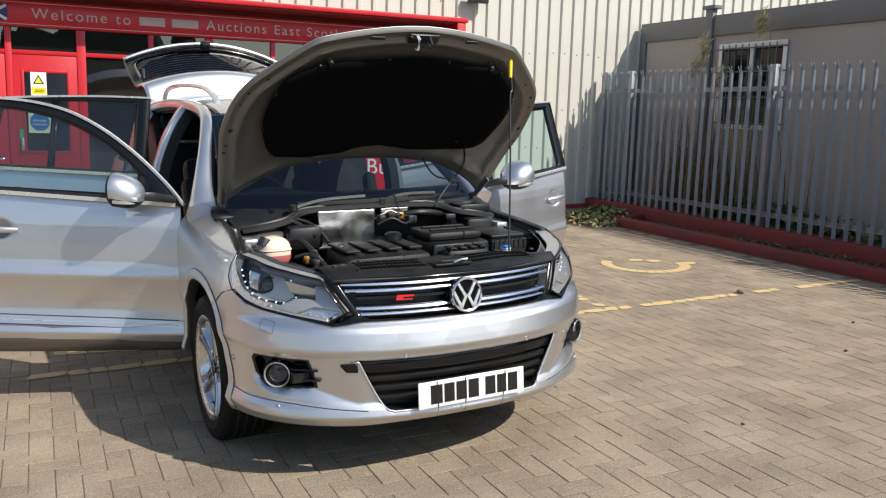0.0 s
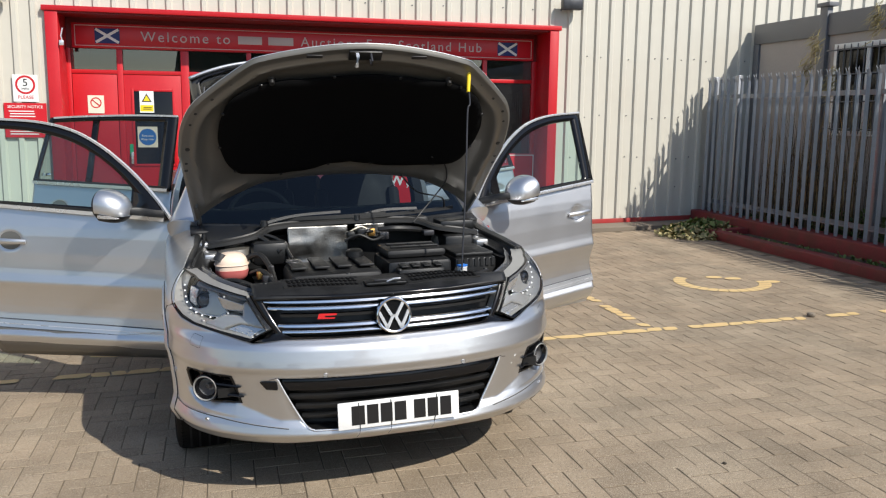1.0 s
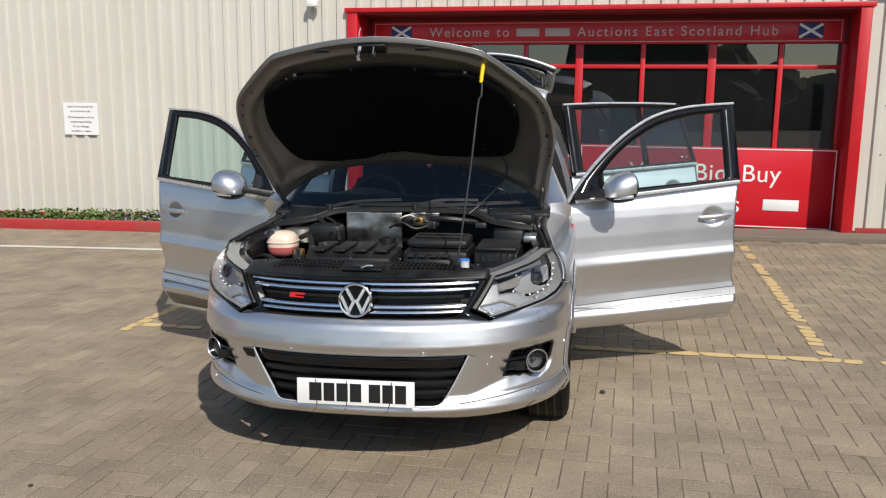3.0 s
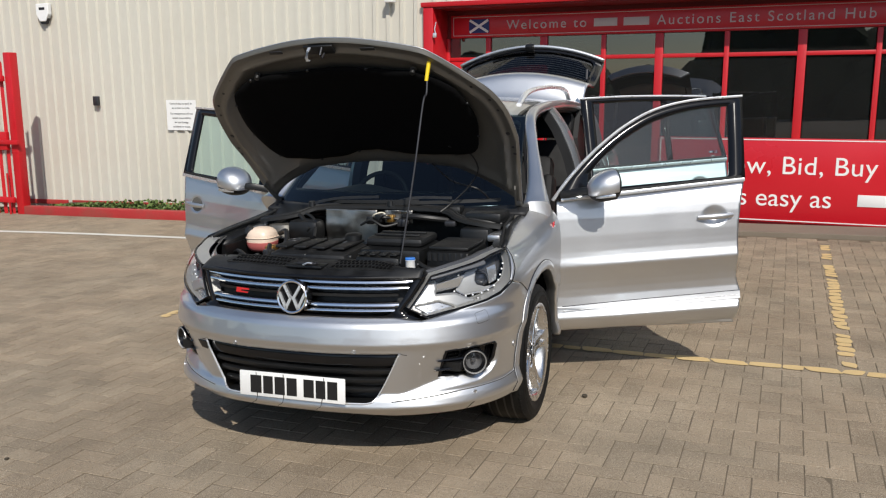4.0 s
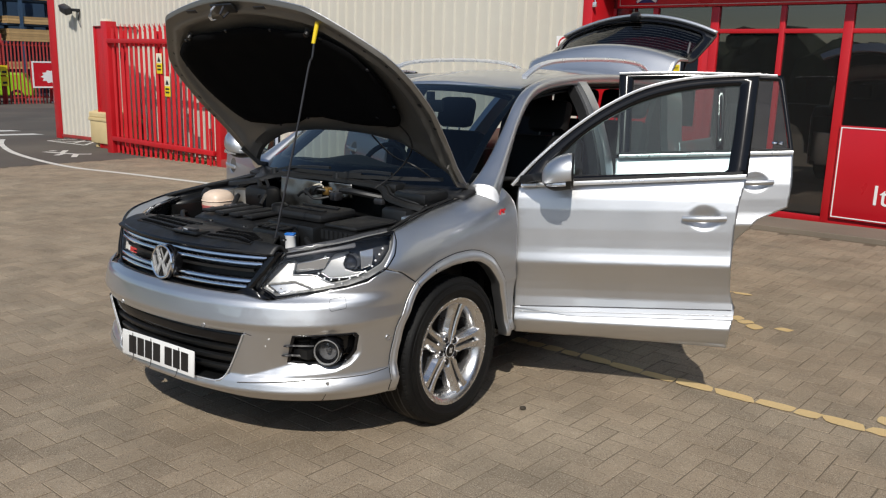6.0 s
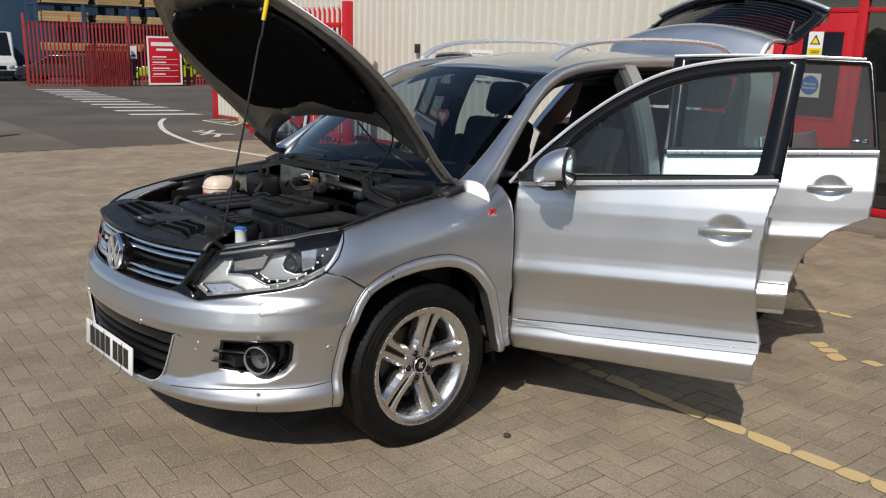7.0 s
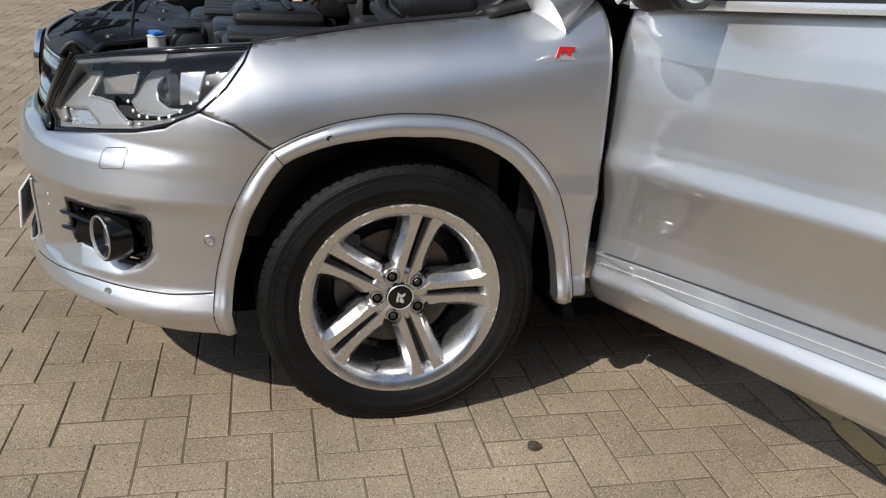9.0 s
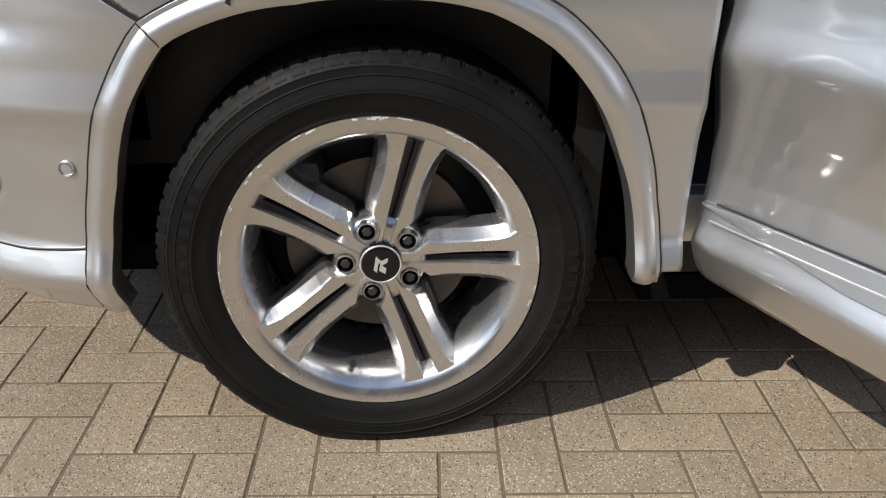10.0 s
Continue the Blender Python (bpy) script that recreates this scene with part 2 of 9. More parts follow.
LEAF = mat("leaf_green", (0.085, 0.13, 0.025), rough=0.6, var=0.35, scale=9, random_tint=0.4)
LEAF_DRY = mat("dry_leaf", (0.34, 0.29, 0.13), rough=0.7, var=0.3, scale=9, random_tint=0.35)
REED = mat("dry_reed", (0.36, 0.25, 0.11), rough=0.75, var=0.3, scale=6, random_tint=0.35)
REED_DARK = mat("brown_stem", (0.10, 0.07, 0.04), rough=0.8, var=0.3, scale=6, random_tint=0.4)
PETAL = mat("petal_violet", (0.42, 0.33, 0.60), rough=0.6, var=0.3, random_tint=0.3)
GLASS_SHOP = glass("shop_glass", (0.36, 0.36, 0.36), base=0.14, dust=0.012)
ROOM = mat("dark_room", (0.12, 0.11, 0.105), rough=0.9, var=0.2)
SIGN_YELLOW = mat("sign_yellow", (0.85, 0.66, 0.02), rough=0.4, var=0.04)
SIGN_BLUE = mat("sign_blue", (0.02, 0.14, 0.42), rough=0.4, var=0.04)
SIGN_CREAM = mat("sign_cream", (0.78, 0.72, 0.58), rough=0.45, var=0.04)
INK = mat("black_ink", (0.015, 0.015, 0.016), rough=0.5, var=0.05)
FLAG_BLUE = mat("flag_blue", (0.012, 0.03, 0.16), rough=0.4, var=0.04)
LETTER = mat("letter_white", (0.56, 0.46, 0.44), rough=0.45, var=0.03)
GRIT = mat("faded_yellow_grp", (0.66, 0.52, 0.27), rough=0.5, var=0.12, scale=3)
TIMBER = mat("stacked_timber", (0.42, 0.27, 0.12), rough=0.75, var=0.2, scale=2, random_tint=0.25)
VAN_WHITE = mat("van_white", (0.62, 0.62, 0.58), rough=0.3, var=0.04, coat=0.4)
GREEN_CAR = mat("green_car_paint", (0.24, 0.46, 0.02), rough=0.25, var=0.04, coat=0.6)
DARK_CAR = mat("dark_car_paint", (0.02, 0.022, 0.026), rough=0.2, var=0.08, coat=0.6)
BLUE_STEEL = mat("blue_rack", (0.03, 0.06, 0.11), rough=0.5, var=0.15)
HEDGE = mat("distant_foliage", (0.035, 0.05, 0.02), rough=0.9, var=0.5, scale=0.5, fine=4)
GREEN_TAG = mat("green_sign", (0.02, 0.35, 0.16), rough=0.4, var=0.04)


# ---- mesh tools ----
def part(name, bm, material, parent=None, label="", smooth=True, solid=0.0, bevel=0.0, offset=-1.0):
    """Link a bmesh as one object, under parent if given."""
    me = bpy.data.meshes.new(name)
    bmesh.ops.recalc_face_normals(bm, faces=bm.faces[:]) if solid == 0 else None
    bm.to_mesh(me)
    bm.free()
    for m in material if isinstance(material, (list, tuple)) else (material,):
        me.materials.append(m)
    if smooth:
        me.shade_smooth()
        me.set_sharp_from_angle(angle=radians(38))
    ob = new(name, me)
    ob.parent = parent
    if label:
        ob["label"] = label
    if solid:
        s = ob.modifiers.new("thick", "SOLIDIFY")
        s.thickness, s.offset = solid, offset
    if bevel:
        b = ob.modifiers.new("edge", "BEVEL")
        b.width, b.segments, b.limit_method, b.angle_limit = bevel, 2, "ANGLE", radians(40)
    return ob


def thing(name, m, label, category, group="", kind=""):
    """An Empty at the base of a thing made of parts."""
    ob = new(name)
    ob.empty_display_size = 0.1
    ob.matrix_world = m
    return tagged(ob, label, category, group, kind)


def box(bm, lo, hi, bevel=0.0, m=None, mi=0):
    """A box from corner to corner, with rounded edges, into bm."""
    c = [(a + b) / 2 for a, b in zip(lo, hi)]
    s = [abs(b - a) for a, b in zip(lo, hi)]
    r = bmesh.ops.create_cube(bm, size=1.0, matrix=Matrix.Translation(c) @ Matrix.Diagonal((*s, 1)))
    vs = r["verts"]
    if bevel:
        es = list({e for v in vs for e in v.link_edges})
        g = bmesh.ops.bevel(bm, geom=es, offset=min(bevel, min(s) * 0.45), segments=2, affect="EDGES", profile=0.5)
        vs = list({v for f in g["faces"] for v in f.verts} | {v for v in vs if v.is_valid})
    if mi:
        for f in {f for v in vs for f in v.link_faces}:
            f.material_index = mi
    if m is not None:
        bmesh.ops.transform(bm, matrix=m, verts=vs)
    return vs


def one_box(lo, hi, bevel=0.0, m=None):
    bm = bmesh.new()
    box(bm, lo, hi, bevel, m)
    return bm


def from_arrays(name, verts, faces, material, parent=None, label="", smooth=False):
    me = bpy.data.meshes.new(name)
    me.from_pydata([tuple(v) for v in verts], [], [tuple(f) for f in faces])
    me.materials.append(material)
    if smooth:
        me.shade_smooth()
    ob = new(name, me)
    ob.parent = parent
    if label:
        ob["label"] = label
    return ob


def grid(f, us, vs, holes=(), keep=None, flip=False):
    """A sheet f(u, v). holes: distance functions d(u, v), negative inside, whose inside is cut away with a clean edge; keep: the same, whose outside is cut away."""
    bm = bmesh.new()
    us, vs = list(us), list(vs)
    tests = list(holes) + ([lambda u, v: -keep(u, v)] if keep else [])
    cell = 0.75 * max((us[-1] - us[0]) / (len(us) - 1), (vs[-1] - vs[0]) / (len(vs) - 1))
    e = cell * 0.05
    rows, val = [], {}
    for u in us:
        row = []
        for v in vs:
            a, b = u, v
            inside = False
            for d in tests:
                for _ in range(2):
                    k = d(a, b)
                    if abs(k) < cell:
                        gx, gy = (d(a + e, b) - d(a - e, b)) / (2 * e), (d(a, b + e) - d(a, b - e)) / (2 * e)
                        q = gx * gx + gy * gy
                        if q > 0.05:
                            a, b = a - k * gx / q, b - k * gy / q
                if d(a, b) < cell * 0.08:
                    inside = True
            w = bm.verts.new(f(a, b))
            val[w] = inside
            row.append(w)
        rows.append(row)
    for i in range(len(us) - 1):
        for j in range(len(vs) - 1):
            q = [rows[i][j], rows[i + 1][j], rows[i + 1][j + 1], rows[i][j + 1]]
            if all(val[w] for w in q):
                continue
            try:
                bm.faces.new(q[::-1] if flip else q)
            except ValueError:
                pass
    bmesh.ops.delete(bm, geom=[v for v in bm.verts if not v.link_faces], context="VERTS")
    bmesh.ops.dissolve_degenerate(bm, dist=1e-5, edges=bm.edges[:])
    return bm


def span(a, b, n):
    return [a + (b - a) * i / (n - 1) for i in range(n)]


def rbox(cx, cy, hx, hy, r):
    """Distance to a rounded rectangle."""
    def d(u, v):
        x, y = abs(u - cx) - hx + r, abs(v - cy) - hy + r
        return math.hypot(max(x, 0), max(y, 0)) + min(max(x, y), 0) - r
    return d


def poly(points):
    """Distance to a closed outline, negative inside."""
    n = len(points)
    def d(u, v):
        best, inside = 1e9, False
        for i in range(n):
            (x0, y0), (x1, y1) = points[i], points[(i + 1) % n]
            ex, ey, wx, wy = x1 - x0, y1 - y0, u - x0, v - y0
            k = max(0, min(1, (wx * ex + wy * ey) / (ex * ex + ey * ey + 1e-12)))
            best = min(best, math.hypot(wx - k * ex, wy - k * ey))
            if (y0 > v) != (y1 > v) and u < (x1 - x0) * (v - y0) / (y1 - y0) + x0:
                inside = not inside
        return -best if inside else best
    return d


def smooth_line(points, n=8, closed=False):
    """Points along a Catmull-Rom curve through the given ones."""
    p = [Vector(q) for q in points]
    out, m = [], len(p)
    for i in range(m if closed else m - 1):
        if closed:
            a, b, c, d = p[i - 1], p[i], p[(i + 1) % m], p[(i + 2) % m]
        else:
            a, b, c, d = p[max(i - 1, 0)], p[i], p[i + 1], p[min(i + 2, m - 1)]
        for k in range(n):
            t = k / n
            out.append(0.5 * (2 * b + (c - a) * t + (2 * a - 5 * b + 4 * c - d) * t * t + (3 * b - a - 3 * c + d) * t ** 3))
    if not closed:
        out.append(p[-1].copy())
    return out


def sweep(bm, line, section, up=(0, 0, 1), closed=False, cap=True, scale=None, mi=0):
    """Carry a closed 2D section (side, up) along a line."""
    rings, n = [], len(line)
    up = Vector(up)
    for i, p in enumerate(line):
        a, b = line[i - 1] if i or closed else line[0], line[(i + 1) % n] if i < n - 1 or closed else line[-1]
        t = (Vector(b) - Vector(a)).normalized()
        s = t.cross(up)
        s = s.normalized() if s.length > 1e-5 else Vector((1, 0, 0))
        w = s.cross(t)
        k = scale(i / (n - 1)) if scale else 1.0
        rings.append([bm.verts.new(Vector(p) + s * x * k + w * y * k) for x, y in section])
    m = len(section)
    for i in range(n if closed else n - 1):
        r, q = rings[i], rings[(i + 1) % n]
        for j in range(m):
            f = bm.faces.new((r[j], r[(j + 1) % m], q[(j + 1) % m], q[j]))
            f.material_index = mi
    if cap and not closed:
        bm.faces.new(rings[0][::-1]).material_index = mi
        bm.faces.new(rings[-1]).material_index = mi
    return bm


def ring(r, n=10, ry=None):
    return [(r * math.cos(2 * math.pi * i / n), (ry or r) * math.sin(2 * math.pi * i / n)) for i in range(n)]


def tube(line, r, n=8, closed=False, scale=None):
    bm = bmesh.new()
    t = (Vector(line[1]) - Vector(line[0])).normalized()
    return sweep(bm, line, ring(r, n), up=(0, 0, 1) if abs(t.z) < 0.9 else (0, 1, 0), closed=closed, scale=scale)


def lathe(bm, profile, n=48, m=None, mi=0, arc=2 * math.pi):
    """Turn a profile of (radius, x) about the x axis."""
    full = arc > 6.28
    rings = []
    for i in range(n if full else n + 1):
        a = arc * i / n
        rings.append([bm.verts.new((x, r * math.cos(a), r * math.sin(a))) for r, x in profile])
    for i in range(n):
        r, q = rings[i], rings[(i + 1) % len(rings)]
        for j in range(len(profile) - 1):
            f = bm.faces.new((r[j], r[j + 1], q[j + 1], q[j]))
            f.material_index = mi
    vs = [v for r in rings for v in r]
    bmesh.ops.remove_doubles(bm, verts=vs, dist=1e-6)
    if m is not None:
        bmesh.ops.transform(bm, matrix=m, verts=[v for v in vs if v.is_valid])
    return bm


def prism(points, z0, z1, m=None, bm=None):
    """A flat outline (x, y) raised from z0 to z1."""
    bm = bm or bmesh.new()
    a = [bm.verts.new((x, y, z0)) for x, y in points]
    b = [bm.verts.new((x, y, z1)) for x, y in points]
    n = len(points)
    for i in range(n):
        bm.faces.new((a[i], a[(i + 1) % n], b[(i + 1) % n], b[i]))
    bm.faces.new(a[::-1])
    bm.faces.new(b)
    if m is not None:
        bmesh.ops.transform(bm, matrix=m, verts=a + b)
    return bm


def loop_ring(f, outer, inner, n=120):
    """A flat ring between two outlines, both seen whole from the middle of the inner one."""
    cx, cy = sum(p[0] for p in inner) / len(inner), sum(p[1] for p in inner) / len(inner)
    turn = lambda p: math.atan2(p[1] - cy, p[0] - cx) % (2 * math.pi)
    angles = sorted(set([round(2 * math.pi * i / n, 4) for i in range(n)] + [round(turn(p), 4) for p in list(outer) + list(inner)]))

    def reach(loop, a):
        dx, dy, far = math.cos(a), math.sin(a), 0.0
        for (x0, y0), (x1, y1) in zip(loop, list(loop[1:]) + [loop[0]]):
            ex, ey = x1 - x0, y1 - y0
            den = dx * ey - dy * ex
            if abs(den) < 1e-12:
                continue
            t = ((x0 - cx) * ey - (y0 - cy) * ex) / den
            k = ((x0 - cx) * dy - (y0 - cy) * dx) / den
            if t > 0 and -1e-3 <= k <= 1 + 1e-3:
                far = max(far, t)
        return far

    bm = bmesh.new()
    rows = []
    for a in angles:
        r0, r1 = reach(inner, a), reach(outer, a)
        rows.append([bm.verts.new(f(cx + math.cos(a) * r, cy + math.sin(a) * r)) for r in (r1, r1 + (r0 - r1) * 0.5, r0)])
    for i in range(len(rows)):
        p, q = rows[i], rows[(i + 1) % len(rows)]
        for j in (0, 1):
            bm.faces.new((p[j], q[j], q[j + 1], p[j + 1]))
    return bm


def words(text, size, material, parent, m, depth=0.002, align="CENTER", spacing=1.0):
    """Raised lettering in the built-in font, turned into a mesh."""
    cu = bpy.data.curves.new("letters", "FONT")
    cu.body, cu.size, cu.extrude, cu.align_x, cu.align_y = text, size, depth, align, "CENTER"
    cu.space_character = spacing
    tmp = bpy.data.objects.new("letters", cu)
    me = bpy.data.meshes.new_from_object(tmp)
    bpy.data.objects.remove(tmp)
    me.materials.clear()
    me.materials.append(material)
    ob = new("lettering", me)
    ob.parent = parent
    ob.matrix_basis = m
    return ob


def lerp_table(xs, ys):
    """A smooth function through short tables."""
    def f(x):
        if x <= xs[0]:
            return ys[0]
        for i in range(len(xs) - 1):
            if x <= xs[i + 1]:
                t = (x - xs[i]) / (xs[i + 1] - xs[i])
                return ys[i] + (ys[i + 1] - ys[i]) * t
        return ys[-1]
    return f


FACE_SOUTH = pose(0, 0, 0, 90, 0, 0)


# ---- the yard ----
def sheet(bm, x0, x1, y0, y1, dz, nx=2):
    xs = span(x0, x1, nx)
    a = [bm.verts.new((x, y0, gz(max(min(x, 45), -60)) + dz)) for x in xs]
    b = [bm.verts.new((x, y1, gz(max(min(x, 45), -60)) + dz)) for x in xs]
    for i in range(nx - 1):
        bm.faces.new((a[i], a[i + 1], b[i + 1], b[i]))
    return bm


EDGE_W, EDGE_E = -9.7, 7.12
ground = bmesh.new()
for x0, x1 in ((-600, -60), (-60, 45), (45, 600)):
    sheet(ground, x0, x1, -600, 600, -0.05)
bmesh.ops.remove_doubles(ground, verts=ground.verts[:], dist=1e-4)
tagged(part("ground", ground, TARMAC, smooth=False), "worn grey tarmac ground of the yard", "ground", kind="structure")
tagged(part("road", sheet(bmesh.new(), -58, EDGE_W, -60, 60, 0.0, 3), TARMAC_DARK, smooth=False), "dark tarmac road beyond the paved yard", "road", kind="structure")
pavement = part("pavement", sheet(bmesh.new(), EDGE_W, EDGE_E, -14, 10.12, -0.0028), SAND, smooth=False)
tagged(pavement, "buff concrete block paving laid in herringbone", "pavement", kind="structure")
apron = bmesh.new()
box(apron, (-0.9, 10.10, -0.06), (7.9, 10.75, 0.045), 0.006)
apron = part("apron", apron, CONCRETE, smooth=False)
for v in apron.data.vertices:
    v.co.z += gz(v.co.x) + 0.004
tagged(apron, "stained concrete strip at the foot of the shopfront", "pavement", kind="structure")


def kerb_run(name, x0, x1, y0, y1, h, label, paint=RED_OLD):
    bm = bmesh.new()
    box(bm, (x0, y0, -0.08), (x1, y1, h), 0.018)
    ob = part(name, bm, paint)
    for v in ob.data.vertices:
        v.co.z += gz(v.co.x)
    return tagged(ob, label, "kerb", kind="structure")


# weathered red lowered for grime and for the cabin's shade on these kerbs
RED_KERB_DIM = mat("grimy_shaded_red_paint", (0.20, 0.022, 0.024), rough=0.7, var=0.30, scale=4, fine=60, bump=0.002, warm=(0.13, 0.028, 0.022))
kerb_run("kerb_outer", 7.10, 7.24, -2.0, 9.25, 0.11, "low grimy red-painted concrete kerb, its shade put into the colour", RED_KERB_DIM)
kerb_run("kerb_return", 7.241, 7.66, 9.10, 9.25, 0.11, "short grimy red-painted kerb closing the bed, its shade put into the colour", RED_KERB_DIM)
kerb_run("kerb_inner", 7.66, 7.93, -2.0, 10.54, 0.20, "grimy red-painted upstand under the steel fence, its shade put into the colour", RED_KERB_DIM)
kerb_run("kerb_planter", -7.30, -1.00, 9.56, 9.70, 0.13, "low red-painted kerb of the flower bed")
bed = bmesh.new()
box(bed, (7.24, -2, -0.06), (7.66, 9.10, 0.035))
box(bed, (7.93, -2, -0.06), (8.54, 10.5, 0.05))
bed = part("verge_soil", bed, SOIL, smooth=False)
for v in bed.data.vertices:
    v.co.z += gz(v.co.x)
tagged(bed, "narrow strip of dark soil behind the kerb", "soil", kind="structure")
bed2 = part("planter_soil", one_box((-7.30, 9.70, -0.06), (-1.0, 10.56, 0.07)), SOIL, smooth=False)
for v in bed2.data.vertices:
    v.co.z += gz(v.co.x)
tagged(bed2, "dark soil of the flower bed", "soil", kind="structure")


# painted lines follow the blocks: short worn dabs with ragged ends
def dabs(x0, y0, x1, y1, w, step, rng, lost=0.16, lift=0.004):
    bm = bmesh.new()
    d = Vector((x1 - x0, y1 - y0, 0))
    t = d.normalized()
    s = Vector((-t.y, t.x, 0))
    at = 0.0
    while at < d.length:
        run = step * rng.choice((0.5, 0.62, 1.0, 1.0, 1.06)) if step > 0.15 else step * rng.uniform(0.85, 1.3)
        a, b = at + rng.uniform(0.004, 0.014), min(at + run, d.length) - rng.uniform(0.004, 0.012)
        at += run
        if rng.random() < lost or b - a < 0.03:
            continue
        o, skew = rng.uniform(-0.010, 0.010), rng.uniform(-0.018, 0.018)
        w0, w1 = w / 2 * rng.uniform(0.80, 1.05), w / 2 * rng.uniform(0.80, 1.08)
        m = max(3, int((b - a) / 0.03))
        side_a = [(a + (b - a) * k / m, -1) for k in range(m + 1)]
        side_b = [(a + (b - a) * k / m, 1) for k in range(m, -1, -1)]
        pts = []
        for k, e in side_a + [(b + 0.004, 0)] + side_b + [(a - 0.003, 0)]:
            f = (k - a) / (b - a)
            half = (w0 + (w1 - w0) * min(max(f, 0), 1)) * (0.78 if f in (0.0, 1.0) else rng.uniform(0.93, 1.03))
            p = Vector((x0, y0, 0)) + t * (k + skew * e + rng.uniform(-0.003, 0.003)) + s * (e * half + o)
            pts.append(bm.verts.new((p.x, p.y, gz(p.x) + lift)))
        bm.faces.new(pts)
    return bm


rng = random.Random(5)
for name, seg, w, st in (("bay_line", (-0.72, 5.18, 7.0, 5.18), 0.095, 0.2), ("bay_line", (4.17, 5.28, 4.17, 9.62), 0.10, 0.103), ("bay_line", (-0.72, 5.0, -0.72, 9.4), 0.10, 0.103), ("bay_line", (2.52, 7.20, 2.78, 7.26), 0.07, 0.14), ("bay_line", (2.90, 6.61, 3.19, 6.41), 0.10, 0.10), ("bay_line", (3.10, 6.53, 3.33, 6.51), 0.085, 0.12), ("bay_line", (2.58, 6.82, 2.90, 6.94), 0.04, 0.18), ("bay_line", (-0.15, 5.72, 0.75, 5.52), 0.10, 0.2)):
    ob = part(name, dabs(*seg, w, st, rng), YELLOW, smooth=False)
    tagged(ob, "worn yellow parking bay line painted on the blocks", "road marking", "yellow bay lines", "structure")
arc = bmesh.new()
for i in range(17):
    a0 = radians(128 + i * 13.2)
    a1 = radians(128 + (i + 0.9) * 13.2)
    q = []
    for a, r in ((a0, 0.40), (a1, 0.40), (a1, 0.30), (a0, 0.30)):
        x, y = 5.66 + 1.12 * r * math.cos(a), 6.60 + 1.12 * r * math.sin(a)
        q.append(arc.verts.new((x, y, gz(x) + 0.004)))
    arc.faces.new(q)
for cx, cy in ((5.72, 6.83), (6.12, 6.48), (5.86, 6.72)):
    q = [arc.verts.new((cx + 0.09 * math.cos(a), cy + 0.06 * math.sin(a), gz(cx) + 0.004)) for a in span(0, 5.6, 8)]
    arc.faces.new(q)
tagged(part("bay_symbol", arc, YELLOW, smooth=False), "worn yellow wheelchair symbol on the paving", "road marking", kind="structure")


def ribbon(line, w, dz=0.004):
    bm = bmesh.new()
    pts = smooth_line([(x, y, 0) for x, y in line], 8)
    prev = None
    for i, p in enumerate(pts):
        t = (pts[min(i + 1, len(pts) - 1)] - pts[max(i - 1, 0)]).normalized()
        s = Vector((-t.y, t.x, 0)) * w / 2
        pair = [bm.verts.new((p.x + k * s.x, p.y + k * s.y, gz(p.x) + dz)) for k in (-1, 1)]
        if prev:
            bm.faces.new((prev[0], pair[0], pair[1], prev[1]))
        prev = pair
    return bm


tagged(part("white_line", ribbon([(-1.9, 8.32), (-3.6, 8.26), (-5.2, 8.18), (-7.4, 7.95), (-9.2, 7.76), (-11.9, 8.10), (-14.2, 8.75), (-15.7, 9.38)], 0.11), ROAD_WHITE, smooth=False), "faded white line curving across the yard", "road marking", kind="structure")
for i in range(11):
    x = -16.6 - 1.62 * i
    y = 9.0 + 0.13 * i
    bm = bmesh.new()
    q = [bm.verts.new((x + a, y + b, gz(x) + 0.005)) for a, b in ((0, 1.75), (-0.42, 1.65), (-0.82, 0), (-0.42, 0))]
    bm.faces.new(q)
    tagged(part("crossing_stripe", bm, ROAD_WHITE, smooth=False), "white painted crossing stripe on tarmac", "road marking", "crossing stripes", "structure")
tri = bmesh.new()
for a, b in (((-14.65, 9.95), (-12.95, 9.98)), ((-12.95, 9.98), (-14.05, 10.90)), ((-14.05, 10.90), (-14.75, 10.45)), ((-14.75, 10.45), (-14.65, 9.95)), ((-14.35, 10.05), (-13.75, 10.55)), ((-13.6, 10.05), (-14.15, 10.60))):
    t = (Vector((*b, 0)) - Vector((*a, 0))).normalized()
    s = Vector((-t.y, t.x, 0)) * 0.035
    tri.faces.new([tri.verts.new((p[0] + k * s.x, p[1] + k * s.y, gz(p[0]) + 0.005)) for p, k in ((a, -1), (b, -1), (b, 1), (a, 1))])
tagged(part("warning_marking", tri, ROAD_WHITE, smooth=False), "white triangle outline painted on tarmac", "road marking", kind="structure")
fig = bmesh.new()
for a, b in (((-11.98, 8.66), (-11.1, 8.88)), ((-11.1, 8.88), (-10.92, 9.10)), ((-11.5, 8.78), (-12.02, 9.12)), ((-11.1, 8.88), (-10.58, 8.58)), ((-11.42, 8.80), (-11.12, 8.50)), ((-12.14, 8.86), (-12.0, 8.90))):
    t = (Vector((*b, 0)) - Vector((*a, 0))).normalized()
    s = Vector((-t.y, t.x, 0)) * 0.055
    fig.faces.new([fig.verts.new((p[0] + k * s.x, p[1] + k * s.y, gz(p[0]) + 0.005)) for p, k in ((a, -1), (b, -1), (b, 1), (a, 1))])
tagged(part("walkway_marking", fig, ROAD_WHITE, smooth=False), "white painted walkway symbol on tarmac", "road marking", kind="structure")
